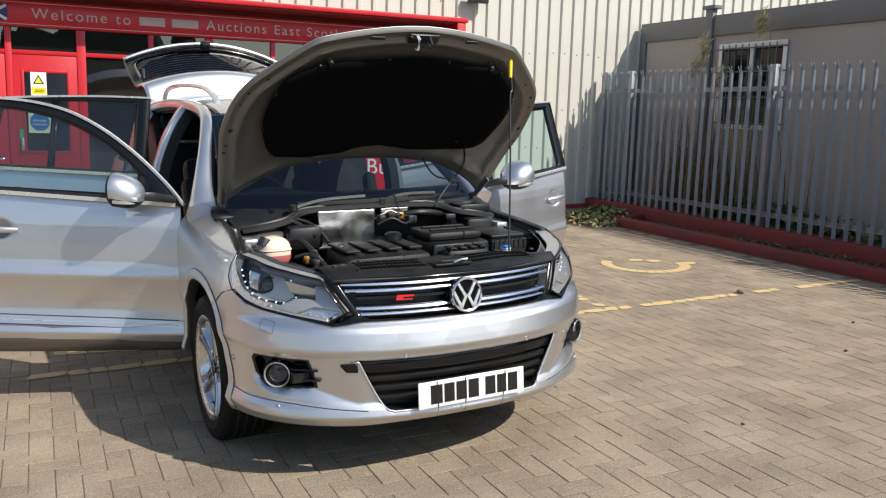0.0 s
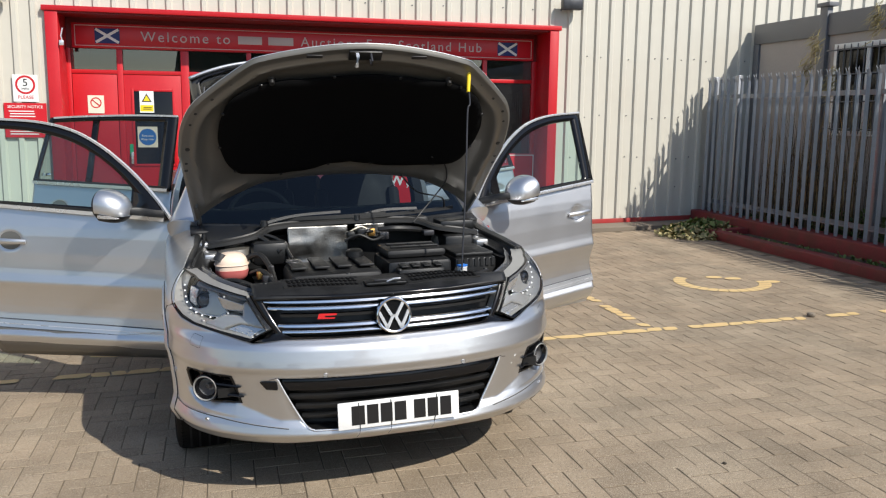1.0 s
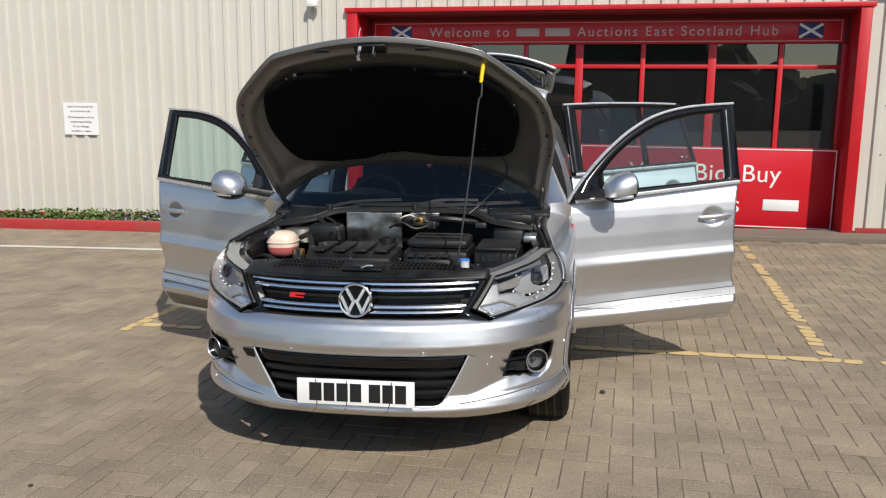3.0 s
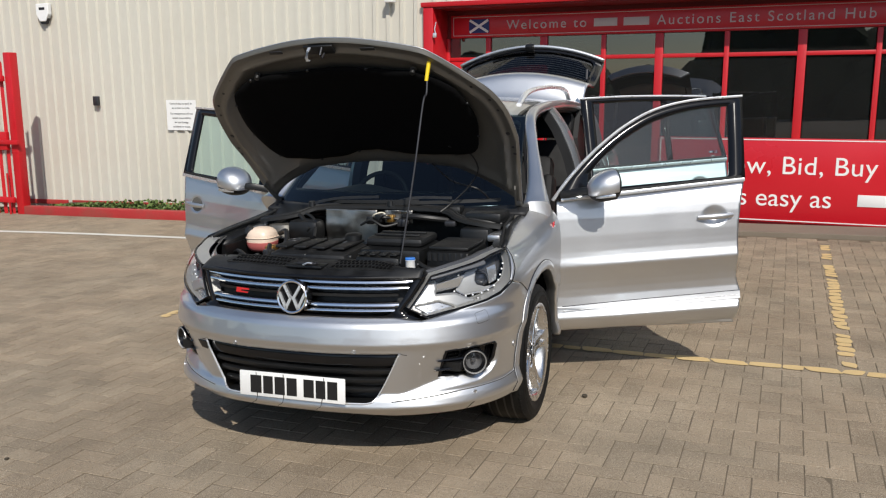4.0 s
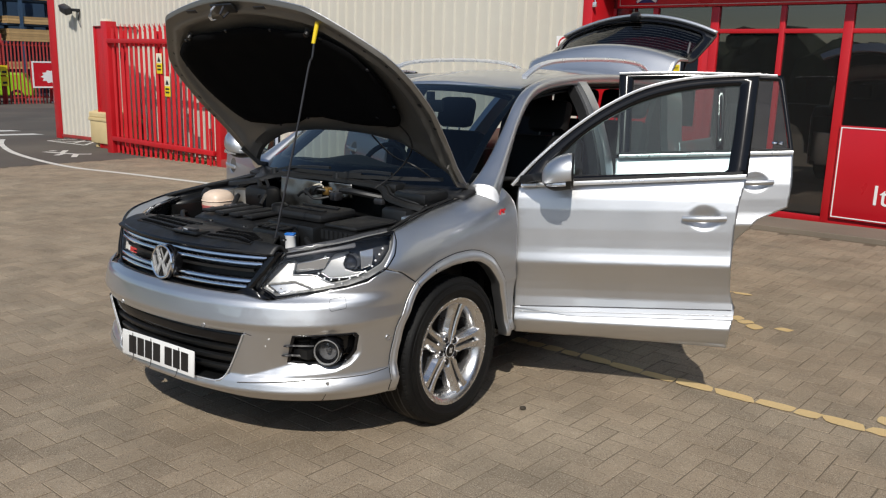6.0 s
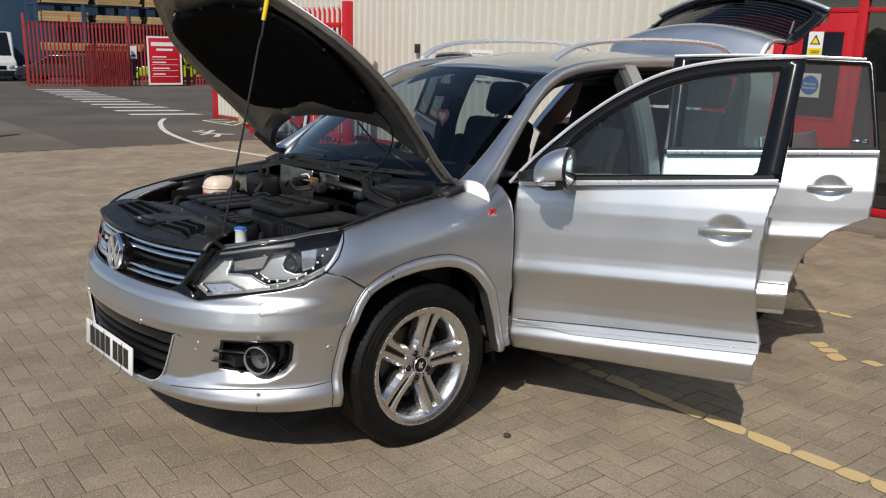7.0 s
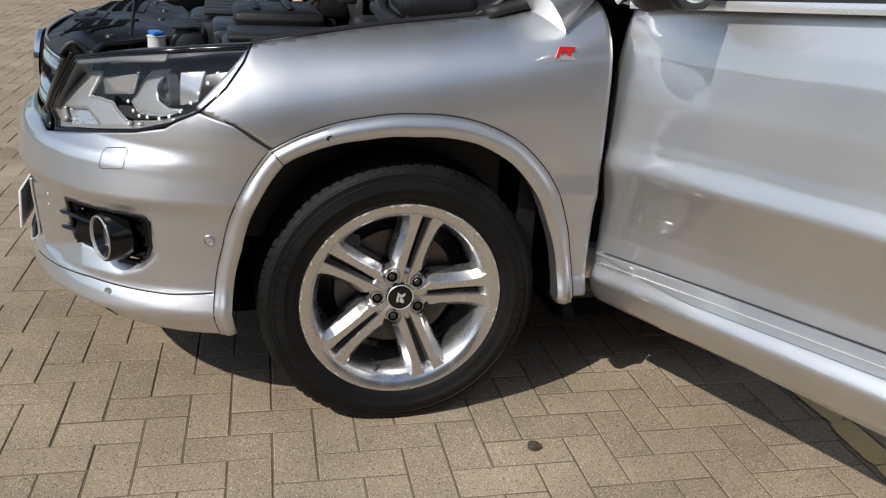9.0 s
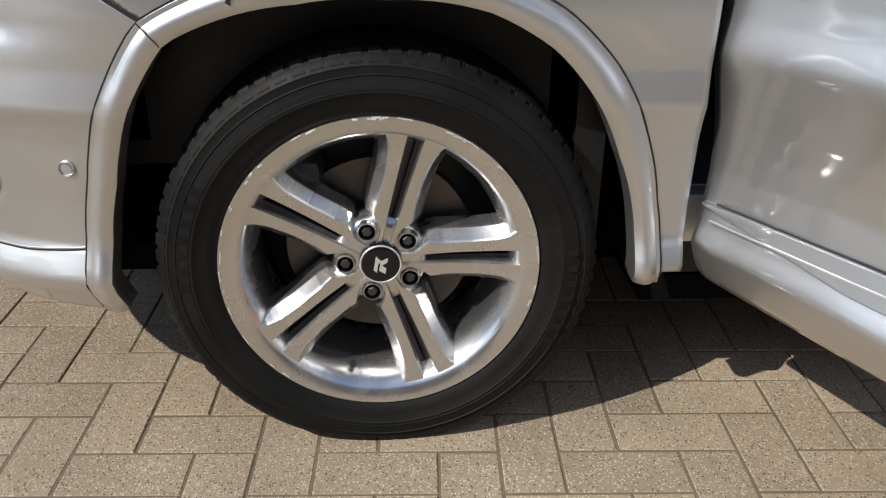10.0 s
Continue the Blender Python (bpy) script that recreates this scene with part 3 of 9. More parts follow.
# small stones and clods lying on the blocks
for i, (x, y, s) in enumerate(((2.79, 4.30, 0.016), (5.56, 5.20, 0.035), (3.3, 2.9, 0.010), (4.9, 3.6, 0.012), (4.2, 2.7, 0.010), (1.2, 2.2, 0.012), (5.6, 4.1, 0.011), (0.4, 2.6, 0.011))):
    bm = bmesh.new()
    bmesh.ops.create_icosphere(bm, subdivisions=2, radius=s)
    for v in bm.verts:
        v.co *= 1 + 0.35 * noise.noise(v.co * 60 + Vector((i * 3.1, 0, 0)))
        v.co.z *= 0.6
    ob = part("stone", bm, CONCRETE if i == 1 else SOIL)
    ob.location = (x, y, gz(x) + s * 0.5)
    tagged(ob, "small loose stone lying on the paving", "stone", "loose stones")

# ---- the warehouse front ----
WALL_Y = 10.60
PITCH, RIB = 0.205, 0.032


def cladding(x0, x1, z0, z1):
    """Upright trapezoidal sheet facing the yard."""
    bm = bmesh.new()
    prof = []
    x = x0
    while x < x1 - 1e-6:
        for dx, dy in ((0.0, 0.0), (0.118, 0.0), (0.136, -RIB), (0.186, -RIB), (PITCH - 0.002, 0.0)):
            if x + dx <= x1:
                prof.append((x + dx, dy))
        x += PITCH
    prof.append((x1, 0.0))
    a = [bm.verts.new((x, WALL_Y + dy, z0)) for x, dy in prof]
    b = [bm.verts.new((x, WALL_Y + dy, z1)) for x, dy in prof]
    for i in range(len(prof) - 1):
        bm.faces.new((a[i], a[i + 1], b[i + 1], b[i]))
    # body of the wall behind the sheet
    box(bm, (x0, WALL_Y + 0.012, z0), (x1, WALL_Y + 0.16, z1))
    return bm


OPEN_W, OPEN_E, OPEN_T = -0.90, 5.56, 2.80
for name, x0, x1, z0, z1 in (("wall_west", -15.3, OPEN_W + 0.02, -0.75, 6.4), ("wall_east", OPEN_E - 0.02, 16.0, -0.2, 6.4), ("wall_above", OPEN_W + 0.02, OPEN_E - 0.02, OPEN_T, 6.4)):
    tagged(part(name, cladding(x0, x1, z0, z1), CLAD, smooth=False), "cream ribbed metal cladding of the warehouse", "wall", kind="structure")
tagged(part("wall_side", one_box((-15.45, WALL_Y + 0.02, -0.9), (-15.31, 40, 6.4)), CLAD, smooth=False), "cream side wall of the warehouse", "wall", kind="structure")
tagged(part("warehouse_roof", one_box((-15.5, WALL_Y - 0.05, 6.4), (16.0, 40, 6.6)), CLAD, smooth=False), "flat metal roof edge of the warehouse", "roof", kind="structure")
tagged(part("corner_trim", one_box((-15.50, WALL_Y - 0.045, -0.8), (-15.16, WALL_Y - 0.036, 6.4), 0.003), RED), "red corner flashing of the warehouse", "trim", kind="structure")
# sheet screws in rows
scr = bmesh.new()
r2 = random.Random(8)
for k in range(140):
    x = -15.2 + PITCH * k + 0.06
    if OPEN_W - 0.1 < x < OPEN_E + 0.1:
        zs = (3.02,)
    else:
        zs = (0.62, 1.62, 2.42, 1.05)
    for z in zs:
        if r2.random() < 0.45:
            continue
        bmesh.ops.create_cone(scr, cap_ends=True, segments=6, radius1=0.011, radius2=0.007, depth=0.012, matrix=Matrix.Translation((x + r2.uniform(-0.01, 0.01), WALL_Y - 0.004, z + r2.uniform(-0.02, 0.02))) @ pose(0, 0, 0, 90, 0, 0))
tagged(part("cladding_screws", scr, CABIN_TRIM, smooth=False), "grey cladding screws in rows", "screws", kind="stuff")
# base rail
for x0, x1 in ((OPEN_E + 0.002, 8.5), (-15.2, -7.4), (-7.3, -1.02)):
    bm = bmesh.new()
    box(bm, (x0, WALL_Y - 0.055, 0.0), (x1, WALL_Y - 0.034, 0.075), 0.004)
    ob = part("base_rail", bm, RED_OLD)
    for v in ob.data.vertices:
        v.co.z += gz(v.co.x) + (0.035 if x0 > 0 else 0.03)
    tagged(ob, "red metal drip rail along the wall foot", "trim", kind="structure")

# ---- shopfront: red portal, sign, glazing ----
BACK = 11.05
shop = thing("shopfront", Matrix.Identity(4), "red-framed recessed shopfront with a long sign board and dark windows", "shopfront", kind="structure")
part("lintel", one_box((OPEN_W, WALL_Y - 0.075, 2.755), (OPEN_E, WALL_Y - 0.002, 2.815), 0.006), RED, shop)
part("jamb", one_box((OPEN_W + 0.03, WALL_Y - 0.06, -0.06), (OPEN_W + 0.17, BACK + 0.05, 2.754), 0.006), RED, shop)
part("jamb", one_box((OPEN_E - 0.16, WALL_Y - 0.06, 0.05), (OPEN_E - 0.03, BACK + 0.05, 2.754), 0.006), RED, shop)
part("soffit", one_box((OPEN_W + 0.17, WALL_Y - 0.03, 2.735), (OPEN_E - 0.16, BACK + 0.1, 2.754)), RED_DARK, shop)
L, R = OPEN_W + 0.17, OPEN_E - 0.16
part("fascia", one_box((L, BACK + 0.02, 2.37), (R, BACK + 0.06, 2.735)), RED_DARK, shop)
sign = part("sign_board", one_box((-0.66, BACK - 0.03, 2.375), (5.345, BACK + 0.018, 2.675), 0.004), VINYL_RED, shop, "long red sign board with white lettering")
for lo, hi in (((-0.625, 2.642), (5.315, 2.650)), ((-0.625, 2.400), (5.315, 2.408)), ((-0.625, 2.408), (-0.617, 2.642)), ((5.307, 2.408), (5.315, 2.642))):
    part("sign_border", one_box((lo[0], BACK - 0.0345, lo[1]), (hi[0], BACK - 0.0301, hi[1])), LETTER, sign)
for cx in (-0.25, 4.96):
    fl = part("flag_panel", one_box((cx - 0.145, BACK - 0.036, 2.435), (cx + 0.145, BACK - 0.0301, 2.615), 0.001), FLAG_BLUE, sign, "blue flag with a white diagonal cross")
    for sgn in (-1, 1):
        bm = bmesh.new()
        box(bm, (-0.155, -0.0025, -0.016), (0.155, 0.0025, 0.016), 0, Matrix.Translation((cx, BACK - 0.0392 - 0.0004 * sgn, 2.525)) @ pose(0, 0, 0, 0, 31 * sgn, 0))
        part("flag_cross", bm, WHITE, sign)
SIGN_Y = BACK - 0.033
words("Welcome to", 0.172, LETTER, sign, Matrix.Translation((0.14, SIGN_Y, 2.525)) @ FACE_SOUTH, align="LEFT", spacing=1.26)
words("Auctions East Scotland Hub", 0.172, LETTER, sign, Matrix.Translation((2.115, SIGN_Y, 2.525)) @ FACE_SOUTH, align="LEFT", spacing=1.25)
for x0, x1 in ((1.32, 1.62), (1.70, 2.02)):
    part("sign_bar", one_box((x0, SIGN_Y - 0.004, 2.475), (x1, SIGN_Y + 0.001, 2.575), 0.001), LETTER, sign)
# mullions and transom
for x, w in ((-0.12, 0.07), (0.655, 0.10), (1.45, 0.06), (2.155, 0.10), (2.965, 0.06), (3.82, 0.10), (4.64, 0.06), (5.37, 0.07), (-0.71, 0.05)):
    part("mullion", one_box((x - w / 2, BACK - 0.025, -0.02 if x < 0.5 else 0.0), (x + w / 2, BACK + 0.06, 2.369), 0.006), RED, shop)
part("transom", one_box((L, BACK - 0.02, 2.065), (R, BACK + 0.05, 2.115), 0.006), RED, shop)
part("sill_rail", one_box((0.71, BACK - 0.021, -0.03), (R, BACK + 0.05, 0.05), 0.006), RED, shop)
for x0, x1 in ((-0.68, -0.16), (-0.08, 0.60), (0.71, 1.42), (1.48, 2.10), (2.21, 2.93), (3.0, 3.77), (3.88, 4.60), (4.68, 5.33)):
    part("transom_pane", one_box((x0, BACK + 0.01, 2.116), (x1, BACK + 0.016, 2.369)), GLASS_SHOP, shop)
    if x0 > 0.7:
        part("window_pane", one_box((x0, BACK + 0.01, 0.051), (x1, BACK + 0.016, 2.064)), GLASS_SHOP, shop)
part("side_panel", one_box((-0.68, BACK - 0.01, -0.05), (-0.16, BACK + 0.03, 2.064), 0.004), RED, shop)
door = part("entrance_door", one_box((-0.085, BACK - 0.012, -0.02), (0.605, BACK + 0.035, 2.064), 0.006), RED, shop, "red entrance door with a glazed upper light")
part("door_glass", one_box((0.03, BACK - 0.018, 0.95), (0.49, BACK - 0.0125, 1.86), 0.002), GLOSS_BLACK, door)
part("door_handle", one_box((-0.03, BACK - 0.06, 0.95), (0.0, BACK - 0.013, 1.10), 0.008), SATIN, door)
for x0, x1, z0, z1 in ((0.0, 0.03, 0.92, 1.89), (0.49, 0.52, 0.92, 1.89), (0.03, 0.49, 1.86, 1.89), (0.03, 0.49, 0.92, 0.95)):
    part("door_bead", one_box((x0, BACK - 0.024, z0), (x1, BACK - 0.0125, z1), 0.003), RED, door)
# dark hall behind the glass
hall = bmesh.new()
for lo, hi in (((-1, BACK + 4, -0.2), (6, BACK + 4.1, 3)), ((-1, BACK + 0.1, -0.3), (6, BACK + 4, -0.2)), ((-1, BACK + 0.1, 2.9), (6, BACK + 4, 3.0)), ((-1.1, BACK + 0.1, -0.2), (-1, BACK + 4, 3)), ((6, BACK + 0.1, -0.2), (6.1, BACK + 4, 3))):
    box(hall, lo, hi)
tagged(part("hall", hall, ROOM, smooth=False), "dark room behind the shop windows", "room", kind="structure")
# banner
ban = part("banner", one_box((2.21, BACK - 0.055, 0.055), (5.395, BACK - 0.026, 1.085), 0.003), VINYL_RED, shop, "bright red banner with white lettering and border")
for x0, x1, z0, z1 in ((2.225, 5.38, 1.058, 1.070), (2.225, 5.38, 0.072, 0.084), (2.225, 2.237, 0.084, 1.058), (5.368, 5.38, 0.084, 1.058)):
    part("banner_border", one_box((x0, BACK - 0.0595, z0), (x1, BACK - 0.0551, z1)), WHITE, ban)
BY = BACK - 0.0575
words("View, Bid, Buy", 0.31, WHITE, ban, Matrix.Translation((3.80, BY, 0.745)) @ FACE_SOUTH, spacing=1.04)
words("It's as easy as", 0.31, WHITE, ban, Matrix.Translation((2.62, BY, 0.35)) @ FACE_SOUTH, align="LEFT", spacing=1.0)
part("banner_bar", one_box((4.55, BY - 0.003, 0.29), (4.98, BY + 0.002, 0.43), 0.001), WHITE, ban)


def wall_sign(name, x, z, w, h, material, label, y=WALL_Y - RIB - 0.006, round_=False):
    bm = bmesh.new()
    if round_:
        prism([(w / 2 * math.cos(a), w / 2 * math.sin(a)) for a in span(0, 2 * math.pi * 31 / 32, 32)], -0.003, 0.003, Matrix.Translation((x, y, z)) @ FACE_SOUTH, bm)
    else:
        box(bm, (x - w / 2, y - 0.003, z - h / 2), (x + w / 2, y + 0.003, z + h / 2), 0.0008)
    return tagged(part(name, bm, material, smooth=False), label, "sign")


bay = wall_sign("bay_sign", -1.63, 1.43, 0.235, 0.32, WHITE, "white bay sign with a blue numeral on the cladding")
words("1", 0.30, FLAG_BLUE, bay, Matrix.Translation((-1.63, WALL_Y - RIB - 0.0105, 1.435)) @ FACE_SOUTH, 0.001)


def disc(parent, x, y, z, r0, r1, material, name="sign_ring"):
    bm = bmesh.new()
    n = 28
    for k in range(n):
        a, b = 2 * math.pi * k / n, 2 * math.pi * (k + 1) / n
        for yy in (0,):
            q = [bm.verts.new((x + r * math.cos(t), y, z + r * math.sin(t))) for r, t in ((r0, a), (r1, a), (r1, b), (r0, b))]
            bm.faces.new(q)
    return part(name, bm, material, parent, smooth=False, solid=0.001)


def bars(parent, x0, x1, zs, y, h, material):
    r3 = random.Random(len(zs) * 7 + int(x0 * 10))
    for z in zs:
        part("text_bar", one_box((x0 + r3.uniform(0, 0.02), y - 0.0015, z - h / 2), (x1 - r3.uniform(0, 0.25) * (x1 - x0), y + 0.001, z + h / 2)), material, parent)


SY = WALL_Y - RIB - 0.0105
s5 = wall_sign("speed_sign", -1.12, 1.86, 0.27, 0.31, WHITE, "white speed limit sign with a red ring")
disc(s5, -1.12, SY, 1.90, 0.085, 0.108, VINYL_RED)
words("5", 0.12, INK, s5, Matrix.Translation((-1.12, SY, 1.922)) @ FACE_SOUTH, 0.001)
words("MPH", 0.042, INK, s5, Matrix.Translation((-1.12, SY, 1.85)) @ FACE_SOUTH, 0.001)
words("PLEASE", 0.055, VINYL_RED, s5, Matrix.Translation((-1.12, SY, 1.755)) @ FACE_SOUTH, 0.001)
sn = wall_sign("security_notice", -1.135, 1.49, 0.46, 0.40, VINYL_RED, "red security notice board with white text")
words("SECURITY NOTICE", 0.046, WHITE, sn, Matrix.Translation((-1.135, SY, 1.645)) @ FACE_SOUTH, 0.001)
words("WARNING", 0.040, WHITE, sn, Matrix.Translation((-1.135, SY, 1.47)) @ FACE_SOUTH, 0.001)
bars(sn, -1.32, -0.95, (1.595, 1.565, 1.535, 1.42, 1.39, 1.36, 1.33), SY, 0.011, WHITE)
pn = wall_sign("parking_notice", -4.95, 1.31, 0.56, 0.46, WHITE, "white car park notice with black text")
for i, t in enumerate(("Users of this car park do", "so at their own risk.", "The management will not", "accept responsibility", "for any damage,", "accidents or losses.")):
    words(t, 0.042, INK, pn, Matrix.Translation((-4.95, SY, 1.485 - 0.066 * i - (0.02 if i > 1 else 0))) @ FACE_SOUTH, 0.0008)
DY = BACK - 0.020
tri_sign = wall_sign("caution_sign", 0.18, 1.73, 0.17, 0.27, WHITE, "white and yellow caution sign with a black triangle", y=DY - 0.003)
prism([(-0.06, -0.045), (0.06, -0.045), (0.0, 0.06)], 0.0, 0.002, Matrix.Translation((0.18, DY - 0.0065, 1.775)) @ FACE_SOUTH, b := bmesh.new())
part("sign_triangle", b, INK, tri_sign, smooth=False)
prism([(-0.04, -0.035), (0.04, -0.035), (0.0, 0.035)], 0.0, 0.002, Matrix.Translation((0.18, DY - 0.0075, 1.775)) @ FACE_SOUTH, b := bmesh.new())
part("sign_field", b, SIGN_YELLOW, tri_sign, smooth=False)
part("sign_foot", one_box((0.102, DY - 0.0072, 1.612), (0.258, DY - 0.0064, 1.690)), SIGN_YELLOW, tri_sign, smooth=False)
bars(tri_sign, 0.12, 0.24, (1.660, 1.640), DY - 0.0082, 0.008, INK)
fd = wall_sign("door_sign", 0.175, 1.29, 0.24, 0.26, SIGN_CREAM, "blue round door notice on a pale plate", y=DY - 0.003)
disc(fd, 0.175, DY - 0.0075, 1.29, 0.0, 0.105, SIGN_BLUE)
words("Fire exit", 0.042, WHITE, fd, Matrix.Translation((0.175, DY - 0.0095, 1.305)) @ FACE_SOUTH, 0.0008)
words("Keep clear", 0.036, WHITE, fd, Matrix.Translation((0.175, DY - 0.0095, 1.262)) @ FACE_SOUTH, 0.0008)
nsm = wall_sign("no_smoking_sign", -0.42, 1.69, 0.19, 0.22, SIGN_CREAM, "cream no smoking sign with a red ring", y=BACK - 0.014)
disc(nsm, -0.42, BACK - 0.0185, 1.71, 0.052, 0.066, VINYL_RED)
part("sign_slash", one_box((-0.06, -0.001, -0.006), (0.06, 0.001, 0.006), 0, Matrix.Translation((-0.42, BACK - 0.0195, 1.71)) @ pose(0, 0, 0, 0, 40, 0)), VINYL_RED, nsm)
wall_sign("exit_button_sign", -0.02, 1.12, 0.05, 0.16, GREEN_TAG, "small green sign by the entrance door", y=BACK - 0.016)

# fittings on the wall
al = thing("alarm_box", Matrix.Translation((-7.55, WALL_Y - RIB, 2.95)), "white and dark blue alarm bell box on the wall", "alarm box")
part("cover", prism([(-0.13, 0.12), (0.13, 0.12), (0.13, -0.05), (0.06, -0.16), (-0.06, -0.16), (-0.13, -0.05)], 0.0, 0.075, FACE_SOUTH), WHITE, al, smooth=False, bevel=0.008)
part("lower_lens", prism([(-0.10, -0.11), (0.10, -0.11), (0.05, -0.20), (-0.05, -0.20)], 0.005, 0.06, FACE_SOUTH), INK, al, smooth=False, bevel=0.004)
part("logo_bar", one_box((-0.06, -0.079, 0.02), (0.06, -0.0755, 0.06)), INK, al)
for x, z in ((-1.32, 2.93),):
    lp = thing("bulkhead_light", Matrix.Translation((x, WALL_Y - RIB, z)), "small grey floodlight on the wall", "wall light")
    part("bracket", one_box((-0.03, -0.05, -0.03), (0.03, 0.0, 0.03), 0.005), CABIN_TRIM, lp)
    part("head", one_box((-0.07, -0.14, -0.10), (0.07, -0.05, 0.0), 0.012), WHITE, lp)
lp = thing("bulkhead_light", Matrix.Translation((5.66, WALL_Y - RIB, 3.10)), "black floodlight on the wall above the shopfront", "wall light")
part("bracket", one_box((-0.03, -0.06, -0.02), (0.03, 0.0, 0.05), 0.005), DARK_METAL, lp)
part("head", one_box((-0.14, -0.17, -0.08), (0.14, -0.06, 0.06), 0.012), DARK_METAL, lp)
fl = thing("floodlight", Matrix.Translation((-14.1, WALL_Y - RIB, 2.55)), "black floodlight with its cable on the cladding", "wall light")
part("head", one_box((-0.22, -0.30, 0.0), (0.10, -0.14, 0.16), 0.02, pose(0, 0, 0, 20, 18, 0)), DARK_METAL, fl)
part("bracket", one_box((-0.02, -0.16, -0.02), (0.16, 0.0, 0.04), 0.005), DARK_METAL, fl)
part("cable", tube(smooth_line([(0.12, -0.03, 0.0), (0.16, -0.04, -0.12), (0.10, -0.03, -0.2), (0.18, -0.02, -0.36)], 6), 0.012, 6), DARK_METAL, fl)
sk = thing("wall_socket", Matrix.Translation((-6.6, WALL_Y - RIB, 1.54)), "small grey box on the cladding", "box")
part("casing", one_box((-0.05, -0.06, -0.09), (0.05, 0.0, 0.06), 0.01), DARK_METAL, sk)
ky = thing("hanging_keys", Matrix.Translation((OPEN_W + 0.20, WALL_Y - 0.062, 2.42)), "metal hasp and padlock hanging on the red jamb", "padlock")
part("chain", tube([(0.02, -0.005, 0.14), (0.0, -0.012, 0.05), (0.01, -0.012, 0.0)], 0.008, 6), SATIN, ky)
part("padlock_body", one_box((-0.02, -0.03, -0.06), (0.03, -0.004, 0.0), 0.006), SATIN, ky)


# ---- palisade fencing ----
def pale(bm, h, w=0.066, curl=0.03):
    """One W-section steel pale with a three-pointed splayed head, standing at the origin and facing -y."""
    xs = [(-w / 2, 0.012), (-w / 4, -0.010), (0, 0.006), (w / 4, -0.010), (w / 2, 0.012)]
    lo = [bm.verts.new((x, y, 0)) for x, y in xs]
    hi = [bm.verts.new((x, y, h - 0.09)) for x, y in xs]
    for i in range(4):
        bm.faces.new((lo[i], lo[i + 1], hi[i + 1], hi[i]))
    tips = [((0, 2), (-w * 0.42, h - 0.012, -curl)), ((1, 3), (0.0, h, 0.0)), ((2, 4), (w * 0.42, h - 0.012, -curl))]
    for (i, j), (x, z, y) in tips:
        t = bm.verts.new((x, y, z))
        bm.faces.new((hi[i], hi[(i + j) // 2], t))
        bm.faces.new((hi[(i + j) // 2], hi[j], t))
    return bm


def fence_run(name, m, length, h, pitch, material, label, posts, rails, group="", pale_w=0.066, post_h=None):
    root = thing(name, m, label, "fence", group)
    bm = pale(bmesh.new(), h, pale_w)
    first = part("pale", bm, material, root, smooth=False, solid=0.004)
    first.location = (pitch / 2, -0.035, 0)
    n = int(length / pitch)
    for i in range(1, n):
        c = first.copy()
        scene.collection.objects.link(c)
        c.location = (pitch * (i + 0.5), -0.035, 0)
        c.rotation_euler = (0, 0, radians(random.Random(i).uniform(-2.5, 2.5)))
    for z in rails:
        bm = bmesh.new()
        sweep(bm, [(0, 0, z), (length, 0, z)], [(-0.022, -0.028), (0.022, -0.028), (0.022, -0.020), (-0.014, -0.020), (-0.014, 0.028), (-0.022, 0.028)], cap=True)
        part("rail", bm, material, root, smooth=False)
    for x in posts:
        part("post", one_box((x - 0.05, 0.025, -0.1), (x + 0.05, 0.095, (post_h or h) - 0.06), 0.006), material, root)
    return root


fence_run("palisade_fence", Matrix.Translation((7.80, 10.46, gz(7.8) + 0.20)) @ pose(0, 0, 0, 0, 0, -90), 12.4, 1.88, 0.152, GALV, "galvanised steel palisade fence with spiked pales", (0.06, 0.62, 3.24, 5.98, 8.72, 11.46), (0.15, 1.60), pale_w=0.052, post_h=1.94)

# ---- portable cabin behind the fence ----
cab = thing("portable_cabin", Matrix.Translation((8.55, 0, 0)), "grey-beige portable cabin with a barred window", "cabin")
part("wall", one_box((0.0, -2.0, 0.05), (3.0, 10.50, 2.90)), CABIN, cab, smooth=False)
part("roof_band", one_box((-0.035, -2.03, 2.66), (3.05, 10.52, 2.935), 0.008), CABIN_TRIM, cab)
part("corner_post", one_box((-0.03, 10.40, 0.05), (0.10, 10.53, 2.66), 0.006), CABIN_TRIM, cab)
part("frame_post", one_box((-0.06, 8.98, 0.05), (0.02, 9.12, 3.02), 0.006), CABIN_TRIM, cab)
part("lifting_eye", one_box((-0.08, 8.93, 3.02), (0.06, 9.17, 3.07), 0.006), CABIN_TRIM, cab)
for y in span(0.4, 8.0, 4):
    part("panel_joint", one_box((-0.006, y - 0.012, 0.1), (0.0, y + 0.012, 2.66)), CABIN, cab)
part("base_beam", one_box((-0.02, -2.0, 0.05), (0.05, 10.45, 0.22), 0.006), CABIN_TRIM, cab)
win = part("window", one_box((-0.012, 7.72, 1.47), (0.02, 8.80, 2.50)), GLOSS_BLACK, cab, "dark window behind a steel grille")
for y0, y1, z0, z1 in ((7.68, 8.84, 2.48, 2.54), (7.68, 8.84, 1.42, 1.48), (7.68, 7.74, 1.48, 2.48), (8.78, 8.84, 1.48, 2.48), (8.22, 8.28, 1.48, 2.48)):
    part("window_frame", one_box((-0.03, y0, z0), (-0.0125, y1, z1), 0.003), WHITE, win)
for y in span(7.80, 8.72, 9):
    part("window_bar", tube([(-0.075, y, 1.44), (-0.075, y, 2.52)], 0.008, 6), CABIN_TRIM, win)
